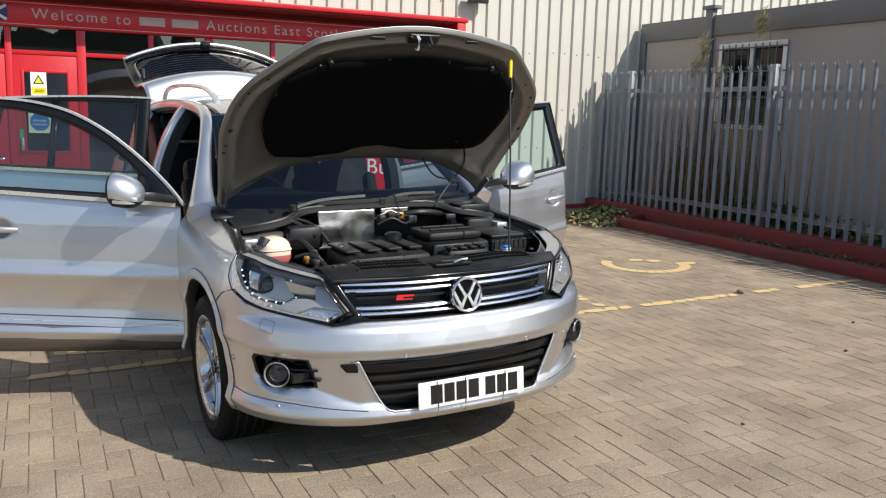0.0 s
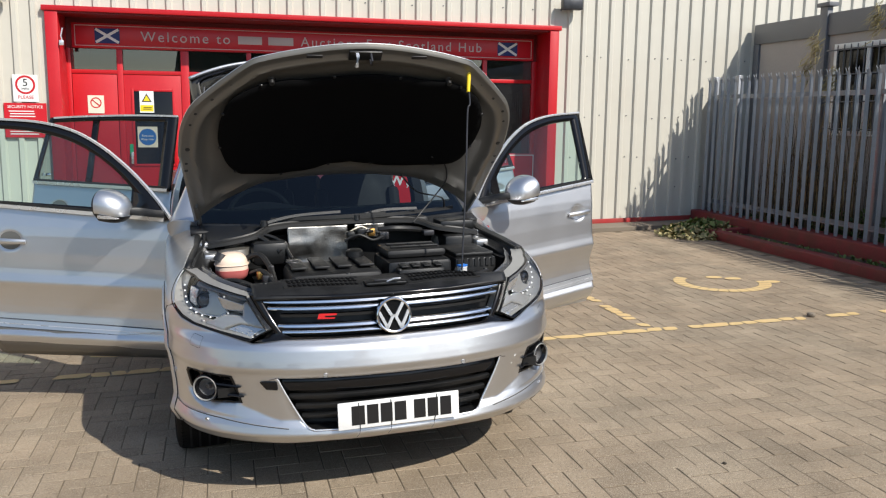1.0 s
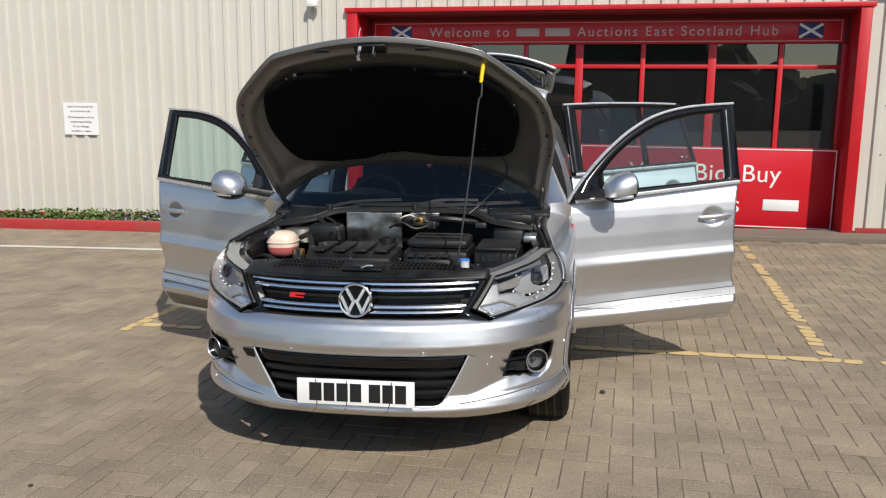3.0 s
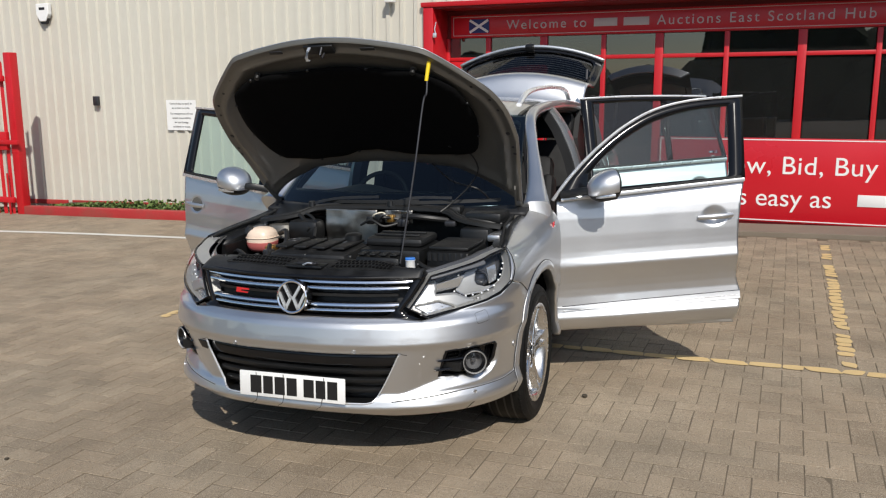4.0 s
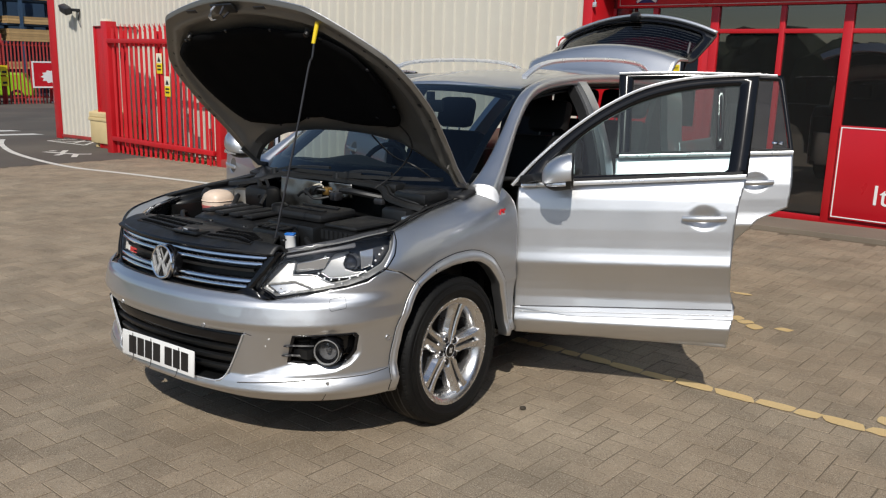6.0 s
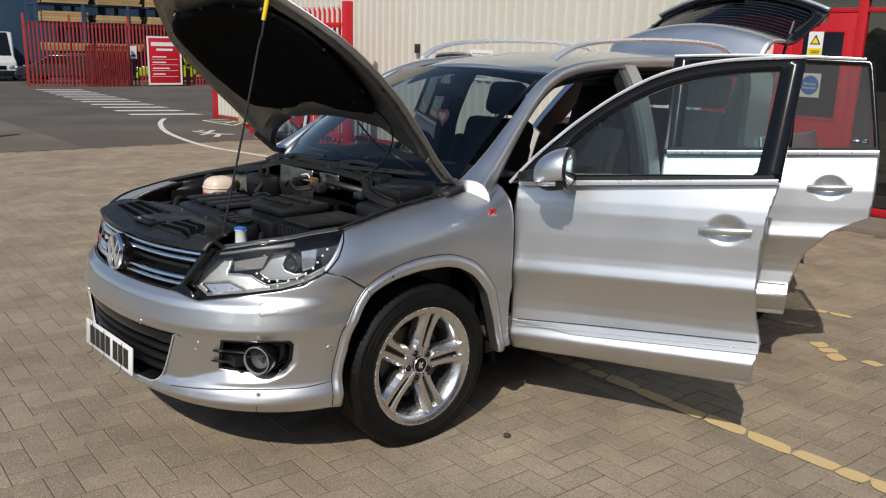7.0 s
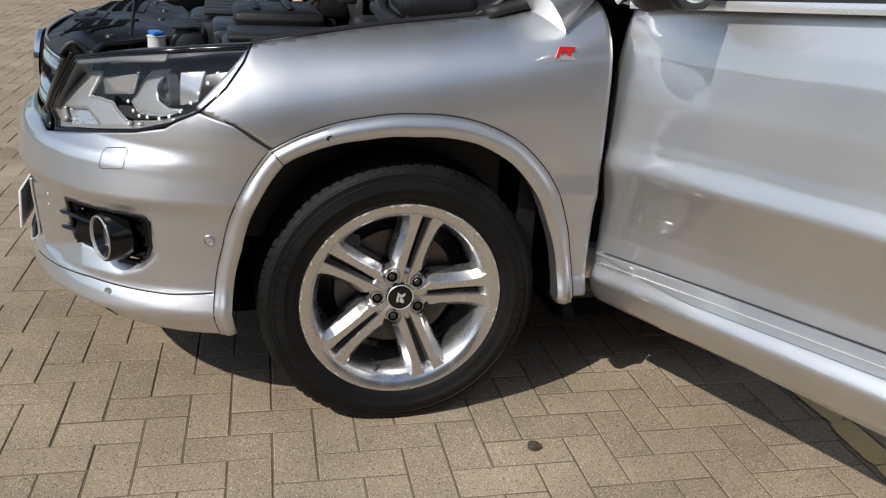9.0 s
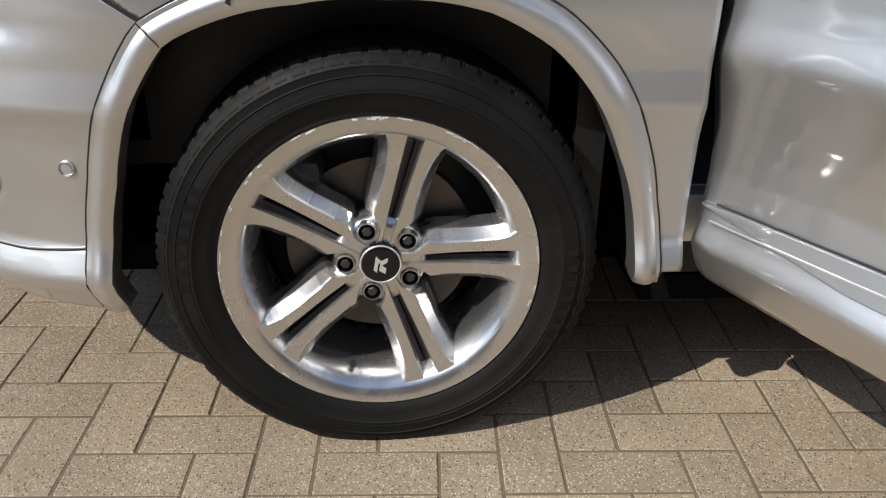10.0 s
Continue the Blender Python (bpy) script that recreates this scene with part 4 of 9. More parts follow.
for z in (1.50, 1.83, 2.16, 2.46):
    part("window_bar", tube([(-0.085, 7.62, z), (-0.085, 8.90, z)], 0.010, 6), CABIN_TRIM, win)

# tall dry grass behind the fence
r4 = random.Random(21)
def reeds(cx, cy, n, spread, hmin, hmax, material):
    bm = bmesh.new()
    for _ in range(n):
        x, y = cx + r4.gauss(0, spread * 0.3), cy + r4.gauss(0, spread)
        x = min(max(x, 8.0), 8.46)
        h = r4.uniform(hmin, hmax)
        lean = Vector((r4.uniform(-0.25, 0.02), r4.uniform(-0.45, 0.35), 0)) * h * 0.45
        w = r4.uniform(0.004, 0.009)
        prev = None
        a = r4.uniform(0, 3.14)
        side = Vector((math.cos(a), math.sin(a), 0)) * w
        for k in range(6):
            t = k / 5
            p = Vector((x, y, gz(8) + 0.04)) + Vector((0, 0, h * (t - 0.12 * t ** 3))) + lean * t * t
            pair = [bm.verts.new(p - side * (1 - 0.8 * t)), bm.verts.new(p + side * (1 - 0.8 * t))]
            if prev:
                bm.faces.new((prev[0], prev[1], pair[1], pair[0]))
            prev = pair
    return bm
tagged(part("dry_grass", reeds(8.25, 8.55, 150, 0.55, 0.7, 2.3, REED), REED, smooth=False), "tall dry grass stems growing behind the fence", "grass", kind="stuff")
tagged(part("brown_stems", reeds(8.2, 8.7, 380, 0.62, 0.5, 1.9, REED), REED_DARK, smooth=False), "brown dead stems behind the fence", "grass", kind="stuff")
pl = bmesh.new()
for k, (y, z, dx) in enumerate(((8.75, 2.48, -0.1), (8.95, 2.25, -0.05), (7.9, 2.75, 0.0), (8.5, 2.05, -0.05))):
    for _ in range(150):
        a = Vector((8.2 + dx + r4.gauss(0, 0.02), y + r4.gauss(0, 0.06) - 0.12, z + r4.gauss(0, 0.09)))
        d = Vector((r4.gauss(0, 0.03), 0.10 + r4.gauss(0, 0.03), -0.09 + r4.gauss(0, 0.03)))
        s = Vector((0.007, 0.0, 0.010))
        pl.faces.new([pl.verts.new(q) for q in (a - s, a + d, a + s)])
tagged(part("grass_plumes", pl, LEAF_DRY, smooth=False), "feathery straw-coloured grass plumes", "grass", kind="stuff")


def leaf_pile(cx, cy, rx, ry, h, n, size, seed, z0=0.0):
    r = random.Random(seed)
    bm = bmesh.new()
    for _ in range(n):
        a, q = r.uniform(0, 6.283), math.sqrt(r.random())
        x, y = cx + rx * q * math.cos(a), cy + ry * q * math.sin(a)
        z = gz(x) + z0 + h * (1 - q * q) * r.random()
        m = Matrix.Translation((x, y, z + 0.008)) @ Euler((r.uniform(-1, 1), r.uniform(-1, 1), r.uniform(0, 6.28))).to_matrix().to_4x4()
        s = size * r.uniform(0.6, 1.3)
        pts = [(-0.5, 0, 0), (-0.15, 0.22, 0.05), (0.25, 0.18, 0.03), (0.55, 0, 0), (0.25, -0.18, 0.03), (-0.15, -0.22, 0.05)]
        bm.faces.new([bm.verts.new(m @ (Vector(p) * s)) for p in pts])
    return bm
tagged(part("cut_weeds", leaf_pile(7.22, 9.50, 0.55, 0.50, 0.20, 900, 0.11, 3), LEAF, smooth=False), "heap of wilted green weeds by the wall", "weeds", kind="stuff")
tagged(part("dry_leaves", leaf_pile(7.15, 9.42, 0.58, 0.55, 0.19, 760, 0.09, 4), LEAF_DRY, smooth=False), "dry yellowing leaves in the weed heap", "weeds", kind="stuff")
tagged(part("verge_weeds", leaf_pile(7.45, 6.0, 0.16, 3.0, 0.07, 420, 0.06, 9, 0.03), LEAF, smooth=False), "low weeds in the strip behind the kerb", "weeds", kind="stuff")
tagged(part("fence_weeds", leaf_pile(8.20, 7.6, 0.24, 2.7, 0.42, 2600, 0.10, 23, 0.04), LEAF, smooth=False), "rank dark weeds behind the steel fence", "weeds", kind="stuff")
tagged(part("bed_plants", leaf_pile(-4.2, 10.0, 3.05, 0.28, 0.16, 2600, 0.075, 6, 0.07), LEAF, smooth=False), "low green bedding plants along the wall", "plants", kind="stuff")
tagged(part("bed_flowers", leaf_pile(-3.0, 9.95, 1.5, 0.26, 0.19, 230, 0.05, 12, 0.10), PETAL, smooth=False), "pale violet flowers in the bed", "flowers", kind="stuff")
tagged(part("gate_weeds", leaf_pile(-9.2, 9.75, 1.9, 0.12, 0.10, 420, 0.07, 14), LEAF, smooth=False), "weeds growing under the red gate", "weeds", kind="stuff")

# ---- red gate ----
gate = fence_run("palisade_gate", Matrix.Translation((-10.86, 9.62, gz(-9.2) - 0.02)), 3.46, 2.47, 0.17, RED, "red steel palisade gate standing before the wall", (), (), pale_w=0.07)
for z in (0.28, 2.15):
    part("gate_rail", one_box((0.0, -0.115, z - 0.042), (3.42, -0.052, z + 0.042), 0.006), RED, gate)
part("gate_post", one_box((3.43, -0.06, -0.1), (3.57, 0.08, 2.54), 0.008), RED, gate)
part("gate_post", one_box((-0.24, -0.09, -0.15), (-0.02, 0.12, 2.52), 0.008), RED, gate)
part("foot_beam", one_box((3.572, -0.05, -0.06), (4.30, 0.06, 0.10), 0.008), RED, gate)
part("lock_box", one_box((3.06, -0.10, 1.06), (3.38, -0.03, 1.34), 0.006), RED, gate)
part("drop_bolt", tube([(3.33, -0.10, 0.02), (3.33, -0.10, 0.7)], 0.016, 6), RED, gate)
part("bolt_arm", one_box((3.2, -0.13, 1.15), (3.64, -0.101, 1.22), 0.004), RED, gate)
for x, z in ((1.76, 1.76), (2.00, 1.36)):
    w = part("warning_plate", one_box((x - 0.09, -0.066, z - 0.18), (x + 0.09, -0.060, z + 0.18), 0.001), SIGN_YELLOW, gate, "yellow warning plate with a black triangle")
    part("plate_head", one_box((x - 0.088, -0.0665, z + 0.005), (x + 0.088, -0.0661, z + 0.178)), SIGN_CREAM, w)
    part("plate_triangle", prism([(-0.055, 0.0), (0.055, 0.0), (0.0, 0.095)], 0.0, 0.002, Matrix.Translation((x, -0.067, z + 0.03)) @ FACE_SOUTH), INK, w, smooth=False)
    part("plate_bar", one_box((x - 0.06, -0.0695, z - 0.06), (x + 0.06, -0.0665, z - 0.03)), INK, w)
    part("plate_bar", one_box((x - 0.06, -0.0695, z - 0.12), (x + 0.06, -0.0665, z - 0.09)), INK, w)
fence_run("folded_gate_leaf", Matrix.Translation((-10.9, 9.80, gz(-9.8) - 0.02)) @ pose(0, 0, 0, 0, 0, 6), 1.75, 2.42, 0.155, RED, "second red gate leaf folded back behind the first", (0.06, 1.15), (0.26, 2.10), pale_w=0.07)
portal = thing("door_portal", Matrix.Translation((-12.20, WALL_Y - 0.04, gz(-12.2))), "red steel wall return with pale cladding on its side", "wall return", kind="structure")
part("front_panel", one_box((0.10, -0.62, 0.0), (0.60, -0.56, 2.47), 0.006), RED, portal)
part("edge_post", one_box((0.04, -0.64, 0.0), (0.099, -0.54, 2.50), 0.006), RED, portal)
part("side_panel", one_box((0.56, -0.559, 0.10), (0.60, 0.0, 2.47)), CLAD, portal)
part("corner_post", one_box((0.601, -0.64, 0.0), (0.66, -0.58, 2.47), 0.006), RED, portal)
part("foot_rail", one_box((0.602, -0.579, 0.0), (0.64, 0.0, 0.10), 0.004), RED_DARK, portal)
part("top_flashing", one_box((0.06, -0.65, 2.472), (0.66, 0.0, 2.50), 0.004), RED_DARK, portal)
part("cable_box", one_box((0.28, -0.60, 2.501), (0.48, -0.46, 2.64), 0.008), SIGN_CREAM, portal)
bin_ = thing("grit_bin", pose(-12.0, 10.17, gz(-11.9), 0, 0, 2), "faded pale yellow plastic grit bin beside the gate", "grit bin")
part("tub", one_box((-0.46, -0.28, 0.09), (0.62, 0.28, 0.60), 0.03), GRIT, bin_)
for x in (-0.38, 0.46):
    for y in (-0.22, 0.14):
        part("foot", one_box((x, y, 0.0), (x + 0.10, y + 0.08, 0.0895), 0.006), GRIT, bin_)
part("rim", one_box((-0.48, -0.30, 0.56), (0.64, 0.30, 0.63), 0.012), GRIT, bin_)
part("lid", prism([(-0.29, 0.631), (0.29, 0.631), (0.29, 0.70), (0.10, 0.82), (-0.29, 0.74)], -0.47, 0.63, pose(0, 0, 0, 90, 0, 90)), GRIT, bin_, smooth=False, bevel=0.02)

# ---- the far side of the yard ----
tagged(part("tarmac_patch", sheet(bmesh.new(), -58, EDGE_W - 0.01, -60, 5.9, 0.003, 3), TARMAC, smooth=False), "paler worn tarmac of the older surface", "road", kind="structure")
fence_run("far_fence", Matrix.Translation((-37, 10.7, gz(-37))) @ pose(0, 0, 0, 0, 0, 90), 16.0, 2.95, 0.17, RED_OLD, "red palisade fence across the far side of the yard", (0.05, 2.0, 4.65, 7.5, 10.4), (0.3, 2.75), pale_w=0.075, post_h=3.3)
fence_run("far_fence", Matrix.Translation((-38, 1.0, gz(-37))) @ pose(0, 0, 0, 0, 0, 90), 7.0, 2.95, 0.17, RED, "red palisade fence beside the far gateway", (0.05, 3.0, 6.95), (0.3, 2.75), pale_w=0.075, post_h=3.2)
tagged(part("fence_banner", one_box((-37.9, 5.6, gz(-37) + 0.15), (-37.86, 7.7, gz(-37) + 1.35)), VINYL_RED, smooth=False), "red banner hung low on the far fence", "banner")
fence_run("far_gate", Matrix.Translation((-36.6, 13.2, gz(-37))) @ pose(0, 0, 0, 0, 0, 90), 2.05, 1.95, 0.10, RED_DARK, "dark red gate leaf standing before the far fence", (0.05, 2.0), (0.2, 1.8), pale_w=0.07)
bd = thing("direction_board", Matrix.Translation((-36.5, 16.0, gz(-36))) @ pose(0, 0, 0, 0, 0, 88), "tall red direction board with white border and lines of text", "sign board")
part("board", one_box((0.0, -0.05, 0.06), (1.66, 0.0, 2.36), 0.006), VINYL_RED, bd)
for x0, x1, z0, z1 in ((0.0, 1.66, 2.28, 2.36), (0.0, 1.66, 0.06, 0.14), (0.0, 0.08, 0.14, 2.28), (1.58, 1.66, 0.14, 2.28)):
    part("border", one_box((x0, -0.062, z0), (x1, -0.051, z1)), WHITE, bd)
part("logo_bar", one_box((0.20, -0.06, 1.90), (1.46, -0.051, 2.08)), WHITE, bd)
part("logo_bar", one_box((0.44, -0.06, 1.68), (1.24, -0.051, 1.78)), WHITE, bd)
for z in (1.36, 1.10, 0.82, 0.54):
    part("text_bar", one_box((0.24, -0.06, z), (0.95 + 0.12 * math.sin(z * 9), -0.051, z + 0.055)), WHITE, bd)
    part("rule", one_box((0.18, -0.06, z - 0.09), (1.48, -0.051, z - 0.075)), WHITE, bd)
for y0, y1, z0, z1, m_, lb in ((15.32, 15.62, 1.30, 1.90, WHITE, "small white notice on the far fence"), (18.0, 18.32, 1.35, 1.80, SIGN_YELLOW, "yellow warning sign on the far fence"), (18.0, 18.32, 0.85, 1.28, SIGN_YELLOW, "yellow warning sign on the far fence")):
    nt = tagged(part("fence_notice", one_box((-36.85, y0, gz(-37) + z0), (-36.83, y1, gz(-37) + z1)), m_, smooth=False), lb, "sign")
    part("notice_bar", one_box((-36.829, y0 + 0.06, gz(-37) + z0 + 0.10), (-36.825, y1 - 0.06, gz(-37) + z0 + 0.20)), INK, nt)
pb = tagged(part("red_hoarding", one_box((-36.5, 19.25, gz(-36) + 0.75), (-36.4, 21.4, gz(-36) + 2.0)), VINYL_RED, smooth=False), "red hoarding panel with a white border on the far fence", "hoarding")
for y0, y1, z0, z1 in ((19.25, 21.4, 1.93, 2.0), (19.25, 21.4, 0.75, 0.82), (19.25, 19.33, 0.82, 1.93)):
    part("border", one_box((-36.399, y0, gz(-36) + z0), (-36.39, y1, gz(-36) + z1)), WHITE, pb)
part("logo_shape", prism([(0.55 * math.cos(a) * (1 if i % 2 else 0.78), 0.34 * math.sin(a) * (1 if i % 2 else 0.78)) for i, a in enumerate(span(0, 6.0, 22))], 0, 0.006, Matrix.Translation((-36.398, 20.2, gz(-36) + 1.28)) @ pose(0, 0, 0, 90, 0, 90)), WHITE, pb, smooth=False)
for x, y in ((-37.2, 20.85), (-35.6, 20.32)):
    ab = thing("pavement_sign", pose(x, y, gz(x), 0, 0, 62), "red folding pavement sign with white border and lettering", "sign board", "folding pavement signs")
    for k, tilt in (("front_board", -9), ("rear_board", 9)):
        m_ = pose(0, 0.12 * tilt / 9, 0.02, tilt, 0, 0)
        outer = [(px, pz) for px, pz in ((-0.44, 0.0), (0.44, 0.0), (0.44, 1.24), (0.38, 1.36), (-0.38, 1.36), (-0.44, 1.24))]
        part(k, prism(outer, -0.015, 0.015, m_ @ pose(0, 0, 0, 90, 0, 0)), WHITE, ab, smooth=False)
    inner = [(px * 0.90, 0.06 + pz * 0.91) for px, pz in outer]
    m_ = pose(0, -0.12, 0.02, -9, 0, 0)
    part("face", prism(inner, 0.016, 0.022, m_ @ pose(0, 0, 0, 90, 0, 0)), VINYL_RED, ab, smooth=False)
    for z0, z1, hw in ((1.02, 1.12, 0.28), (0.88, 0.94, 0.20), (0.42, 0.74, 0.16), (0.28, 0.33, 0.26), (0.18, 0.22, 0.22)):
        part("text_bar", one_box((-hw, -0.030, z0), (hw, -0.0225, z1), m=m_), WHITE, ab, smooth=False)
# gateway on the near side, with its open leaf, and the grass bank beside it
gp = thing("gate_post", Matrix.Translation((-10.95, 2.68, gz(-10.95))), "square red steel gate post", "gate post")
part("post", one_box((-0.10, -0.10, -0.05), (0.10, 0.10, 3.05), 0.008), RED, gp)
part("cap", one_box((-0.11, -0.11, 3.051), (0.11, 0.11, 3.075), 0.006), RED, gp)
fence_run("yard_gate", Matrix.Translation((-15.1, 2.68, gz(-13) - 0.02)), 4.0, 2.85, 0.155, RED, "red palisade gate leaf standing open", (), (0.25, 2.62), pale_w=0.135)
bank_h = lambda x, y: 0.30 * min(1, max(0, (2.45 - y) / 1.2)) * min(1, max(0, (-8.95 + 0.25 * math.sin(y * 1.7) - x) / 1.1)) + 0.05 * noise.noise(Vector((x * 1.3, y * 1.3, 0)))
bank = grid(lambda x, y: Vector((x, y, gz(x) - 0.04 + bank_h(x, y))), span(-17, -8.8, 60), span(-9, 2.5, 70))
bank = tagged(part("grass_bank", bank, GRASS), "low bank of earth beside the gate", "bank", kind="structure")
gv, gf = [], []
rg = random.Random(8)
while len(gf) < 26000:
    x, y = rg.uniform(-15, -8.9), rg.uniform(-2.5, 2.4)
    if bank_h(x, y) < 0.07 + 0.09 * rg.random():
        continue
    z, h, a = gz(x) - 0.05 + bank_h(x, y), rg.uniform(0.04, 0.10), rg.uniform(0, 6.28)
    o = len(gv)
    gv += [(x - 0.017 * math.cos(a), y - 0.017 * math.sin(a), z), (x + 0.017 * math.cos(a), y + 0.017 * math.sin(a), z), (x + rg.uniform(-0.04, 0.04), y + rg.uniform(-0.04, 0.04), z + h)]
    gf.append((o, o + 1, o + 2))
tagged(from_arrays("grass", gv, gf, GRASS), "short rough grass on the bank", "grass", kind="stuff")
for y0, y1 in ((0.75, 2.05), (-0.75, 0.55)):
    sg = thing("ground_sign", Matrix.Translation((-13.9, (y0 + y1) / 2, gz(-13.9) + 0.2)), "red notice board with a white border on the grass", "sign board")
    hw = (y1 - y0) / 2
    part("board", one_box((-0.02, -hw, 0.12), (0.02, hw, 1.0), 0.004), VINYL_RED, sg)
    for a, b, c, e in ((-hw, hw, 0.12, 0.16), (-hw, hw, 0.96, 1.0), (-hw, -hw + 0.04, 0.16, 0.96), (hw - 0.04, hw, 0.16, 0.96)):
        part("border", one_box((0.0205, a, c), (0.026, b, e)), WHITE, sg)
    part("text_bar", one_box((0.0205, -hw * 0.5, 0.30), (0.026, hw * 0.8, 0.34)), WHITE, sg)
    for y in (-hw * 0.8, hw * 0.8):
        part("stake", one_box((-0.06, y - 0.025, -0.2), (-0.021, y + 0.025, 0.98)), RED, sg)


def far_car(name, m, length, width, hood_z, roof_z, nose, tail, paint, label, category, van=False):
    root = thing(name, m, label, category)
    prof = [(0, 0.35), (0.05, hood_z * 0.82), (nose * 0.9, hood_z), (nose + (0.35 if van else 0.75), roof_z - 0.03), (nose + 1.4, roof_z), (length - tail, roof_z - 0.04), (length - 0.15, hood_z + 0.05), (length, 0.7), (length - 0.03, 0.32)]
    bm = prism([(x - length / 2, z) for x, z in prof], -width / 2, width / 2, pose(0, 0, 0, 90, 0, 0))
    part("body", bm, paint, root, bevel=0.09)
    glass_prof = [(nose + 0.12, hood_z + 0.04), (nose + (0.42 if van else 0.82), roof_z - 0.12), (nose + (1.2 if van else 1.5), roof_z - 0.10), (nose + (1.3 if van else 1.6), hood_z + 0.03)]
    part("side_window", prism([(x - length / 2, z) for x, z in glass_prof], -width / 2 - 0.006, width / 2 + 0.006, pose(0, 0, 0, 90, 0, 0)), GLOSS_BLACK, root, smooth=False)
    p0, p1 = Vector((nose * 0.92 - length / 2, 0, hood_z + 0.02)), Vector((nose + (0.33 if van else 0.73) - length / 2, 0, roof_z - 0.06))
    n = Vector((-(p1.z - p0.z), 0, p1.x - p0.x)).normalized() * 0.012
    bm = bmesh.new()
    bm.faces.new([bm.verts.new(q) for q in (p0 + n + Vector((0, -width * 0.43, 0)), p0 + n + Vector((0, width * 0.43, 0)), p1 + n + Vector((0, width * 0.38, 0)), p1 + n + Vector((0, -width * 0.38, 0)))])
    part("windscreen", bm, GLOSS_BLACK, root, smooth=False, solid=0.01)
    part("bumper", one_box((-length / 2 - 0.05, -width * 0.48, 0.25), (-length / 2 + 0.12, width * 0.48, 0.55), 0.05), BLACK_PL if van else paint, root)
    part("grille", one_box((-length / 2 - 0.02, -width * 0.25, 0.60), (-length / 2 + 0.06, width * 0.25, 0.80), 0.02), GLOSS_BLACK, root)
    for sgn in (-1, 1):
        part("headlight", one_box((-length / 2 - 0.02, sgn * width * 0.38 - 0.15, 0.64), (-length / 2 + 0.14, sgn * width * 0.38 + 0.15, 0.84), 0.04), LAMP_REFL, root)
        for x in (-length / 2 + 0.85, length / 2 - 0.8):
            bm = lathe(bmesh.new(), [(0.0, 0.02), (0.2, 0.03), (0.24, 0.04), (0.33, 0.03), (0.335, -0.12), (0.2, -0.14)], 24, Matrix.Translation((x, sgn * (width / 2 - 0.03), 0.335)) @ pose(0, 0, 0, 0, 0, 90 * sgn))
            part("wheel", bm, RUBBER, root)
    return root


far_car("white_van", pose(-47.6, 11.0, gz(-44), 0, 0, 176), 5.6, 2.15, 1.25, 2.55, 0.8, 0.3, VAN_WHITE, "white panel van parked beyond the fence", "van", True)
far_car("parked_car", pose(-41.5, 13.4, gz(-41), 0, 0, 62), 4.2, 1.75, 0.95, 1.5, 0.9, 0.5, DARK_CAR, "dark hatchback parked behind the far fence", "car")
far_car("parked_car", pose(-40.2, 18.9, gz(-40), 0, 0, 60), 4.0, 1.75, 0.95, 1.5, 0.9, 0.5, GREEN_CAR, "lime green hatchback parked behind the far fence", "car")
rack = thing("timber_rack", Matrix.Translation((-48, 13.5, gz(-45))), "dark blue steel racking stacked with sawn timber", "rack")
for y in span(0, 30, 13):
    part("upright", one_box((0.9, y - 0.09, 0), (1.1, y + 0.09, 8.0)), BLUE_STEEL, rack, smooth=False)
    part("upright", one_box((-1.2, y - 0.09, 0), (-1.0, y + 0.09, 8.0)), BLUE_STEEL, rack, smooth=False)
for z in (3.2, 4.2, 5.6):
    part("shelf_beam", one_box((-1.25, 0, z - 0.10), (0.89, 30, z)), BLUE_STEEL, rack, smooth=False)
part("back_sheet", one_box((-2.6, -14, 0), (-2.5, 30, 9.0)), BLUE_STEEL, rack, smooth=False)
r5 = random.Random(2)
for z in (1.6, 3.2, 4.2, 5.6):
    for y in span(0.3, 27, 10):
        deep = r5.uniform(1.0, 1.3)
        for k in range(r5.choice((3, 4, 5))):
            h = 0.13
            part("timber_board", one_box((-0.9, y + r5.uniform(0, 0.05), z + 0.005 + k * 0.14), (deep, y + 2.5 + r5.uniform(-0.08, 0.08), z + 0.005 + k * 0.14 + h)), TIMBER, rack, smooth=False)
# treeline behind the camera, seen only in reflections
tree = bmesh.new()
r6 = random.Random(4)
pts = span(-70, 60, 66)
for i, x in enumerate(pts):
    for k in range(11):
        bmesh.ops.create_icosphere(tree, subdivisions=2, radius=r6.uniform(0.8, 2.4), matrix=Matrix.Translation((x + r6.uniform(-1.5, 1.5), -34 + r6.uniform(-2, 2), r6.uniform(0, 6.0 if x > -8 else 2.6) * (0.6 + 0.4 * math.sin(x * 0.31)))))
for v in tree.verts:
    v.co += Vector((noise.noise(v.co * 0.9), noise.noise(v.co * 0.9 + Vector((9, 0, 0))), noise.noise(v.co * 0.9 + Vector((0, 9, 0))))) * 0.8
tagged(part("backdrop", tree, HEDGE, smooth=False), "dark treeline beyond the yard", "trees", kind="structure")


# ---- the silver car: axes x to its left, y to its tail, z up; origin on the ground under the front axle ----
CAR = pose(1.722, 3.924, gz(1.722), 0, -math.degrees(math.atan(SLOPE)), 3.0)
car = thing("car", CAR, "silver compact SUV with bonnet, four doors and tailgate open", "car")
HALF, NOSE_Y, NOSE_B, POW = 0.918, -0.25, 0.705, 2.3
ARCH_Z, ARCH_R, AXLE = 0.345, 0.440, 2.640

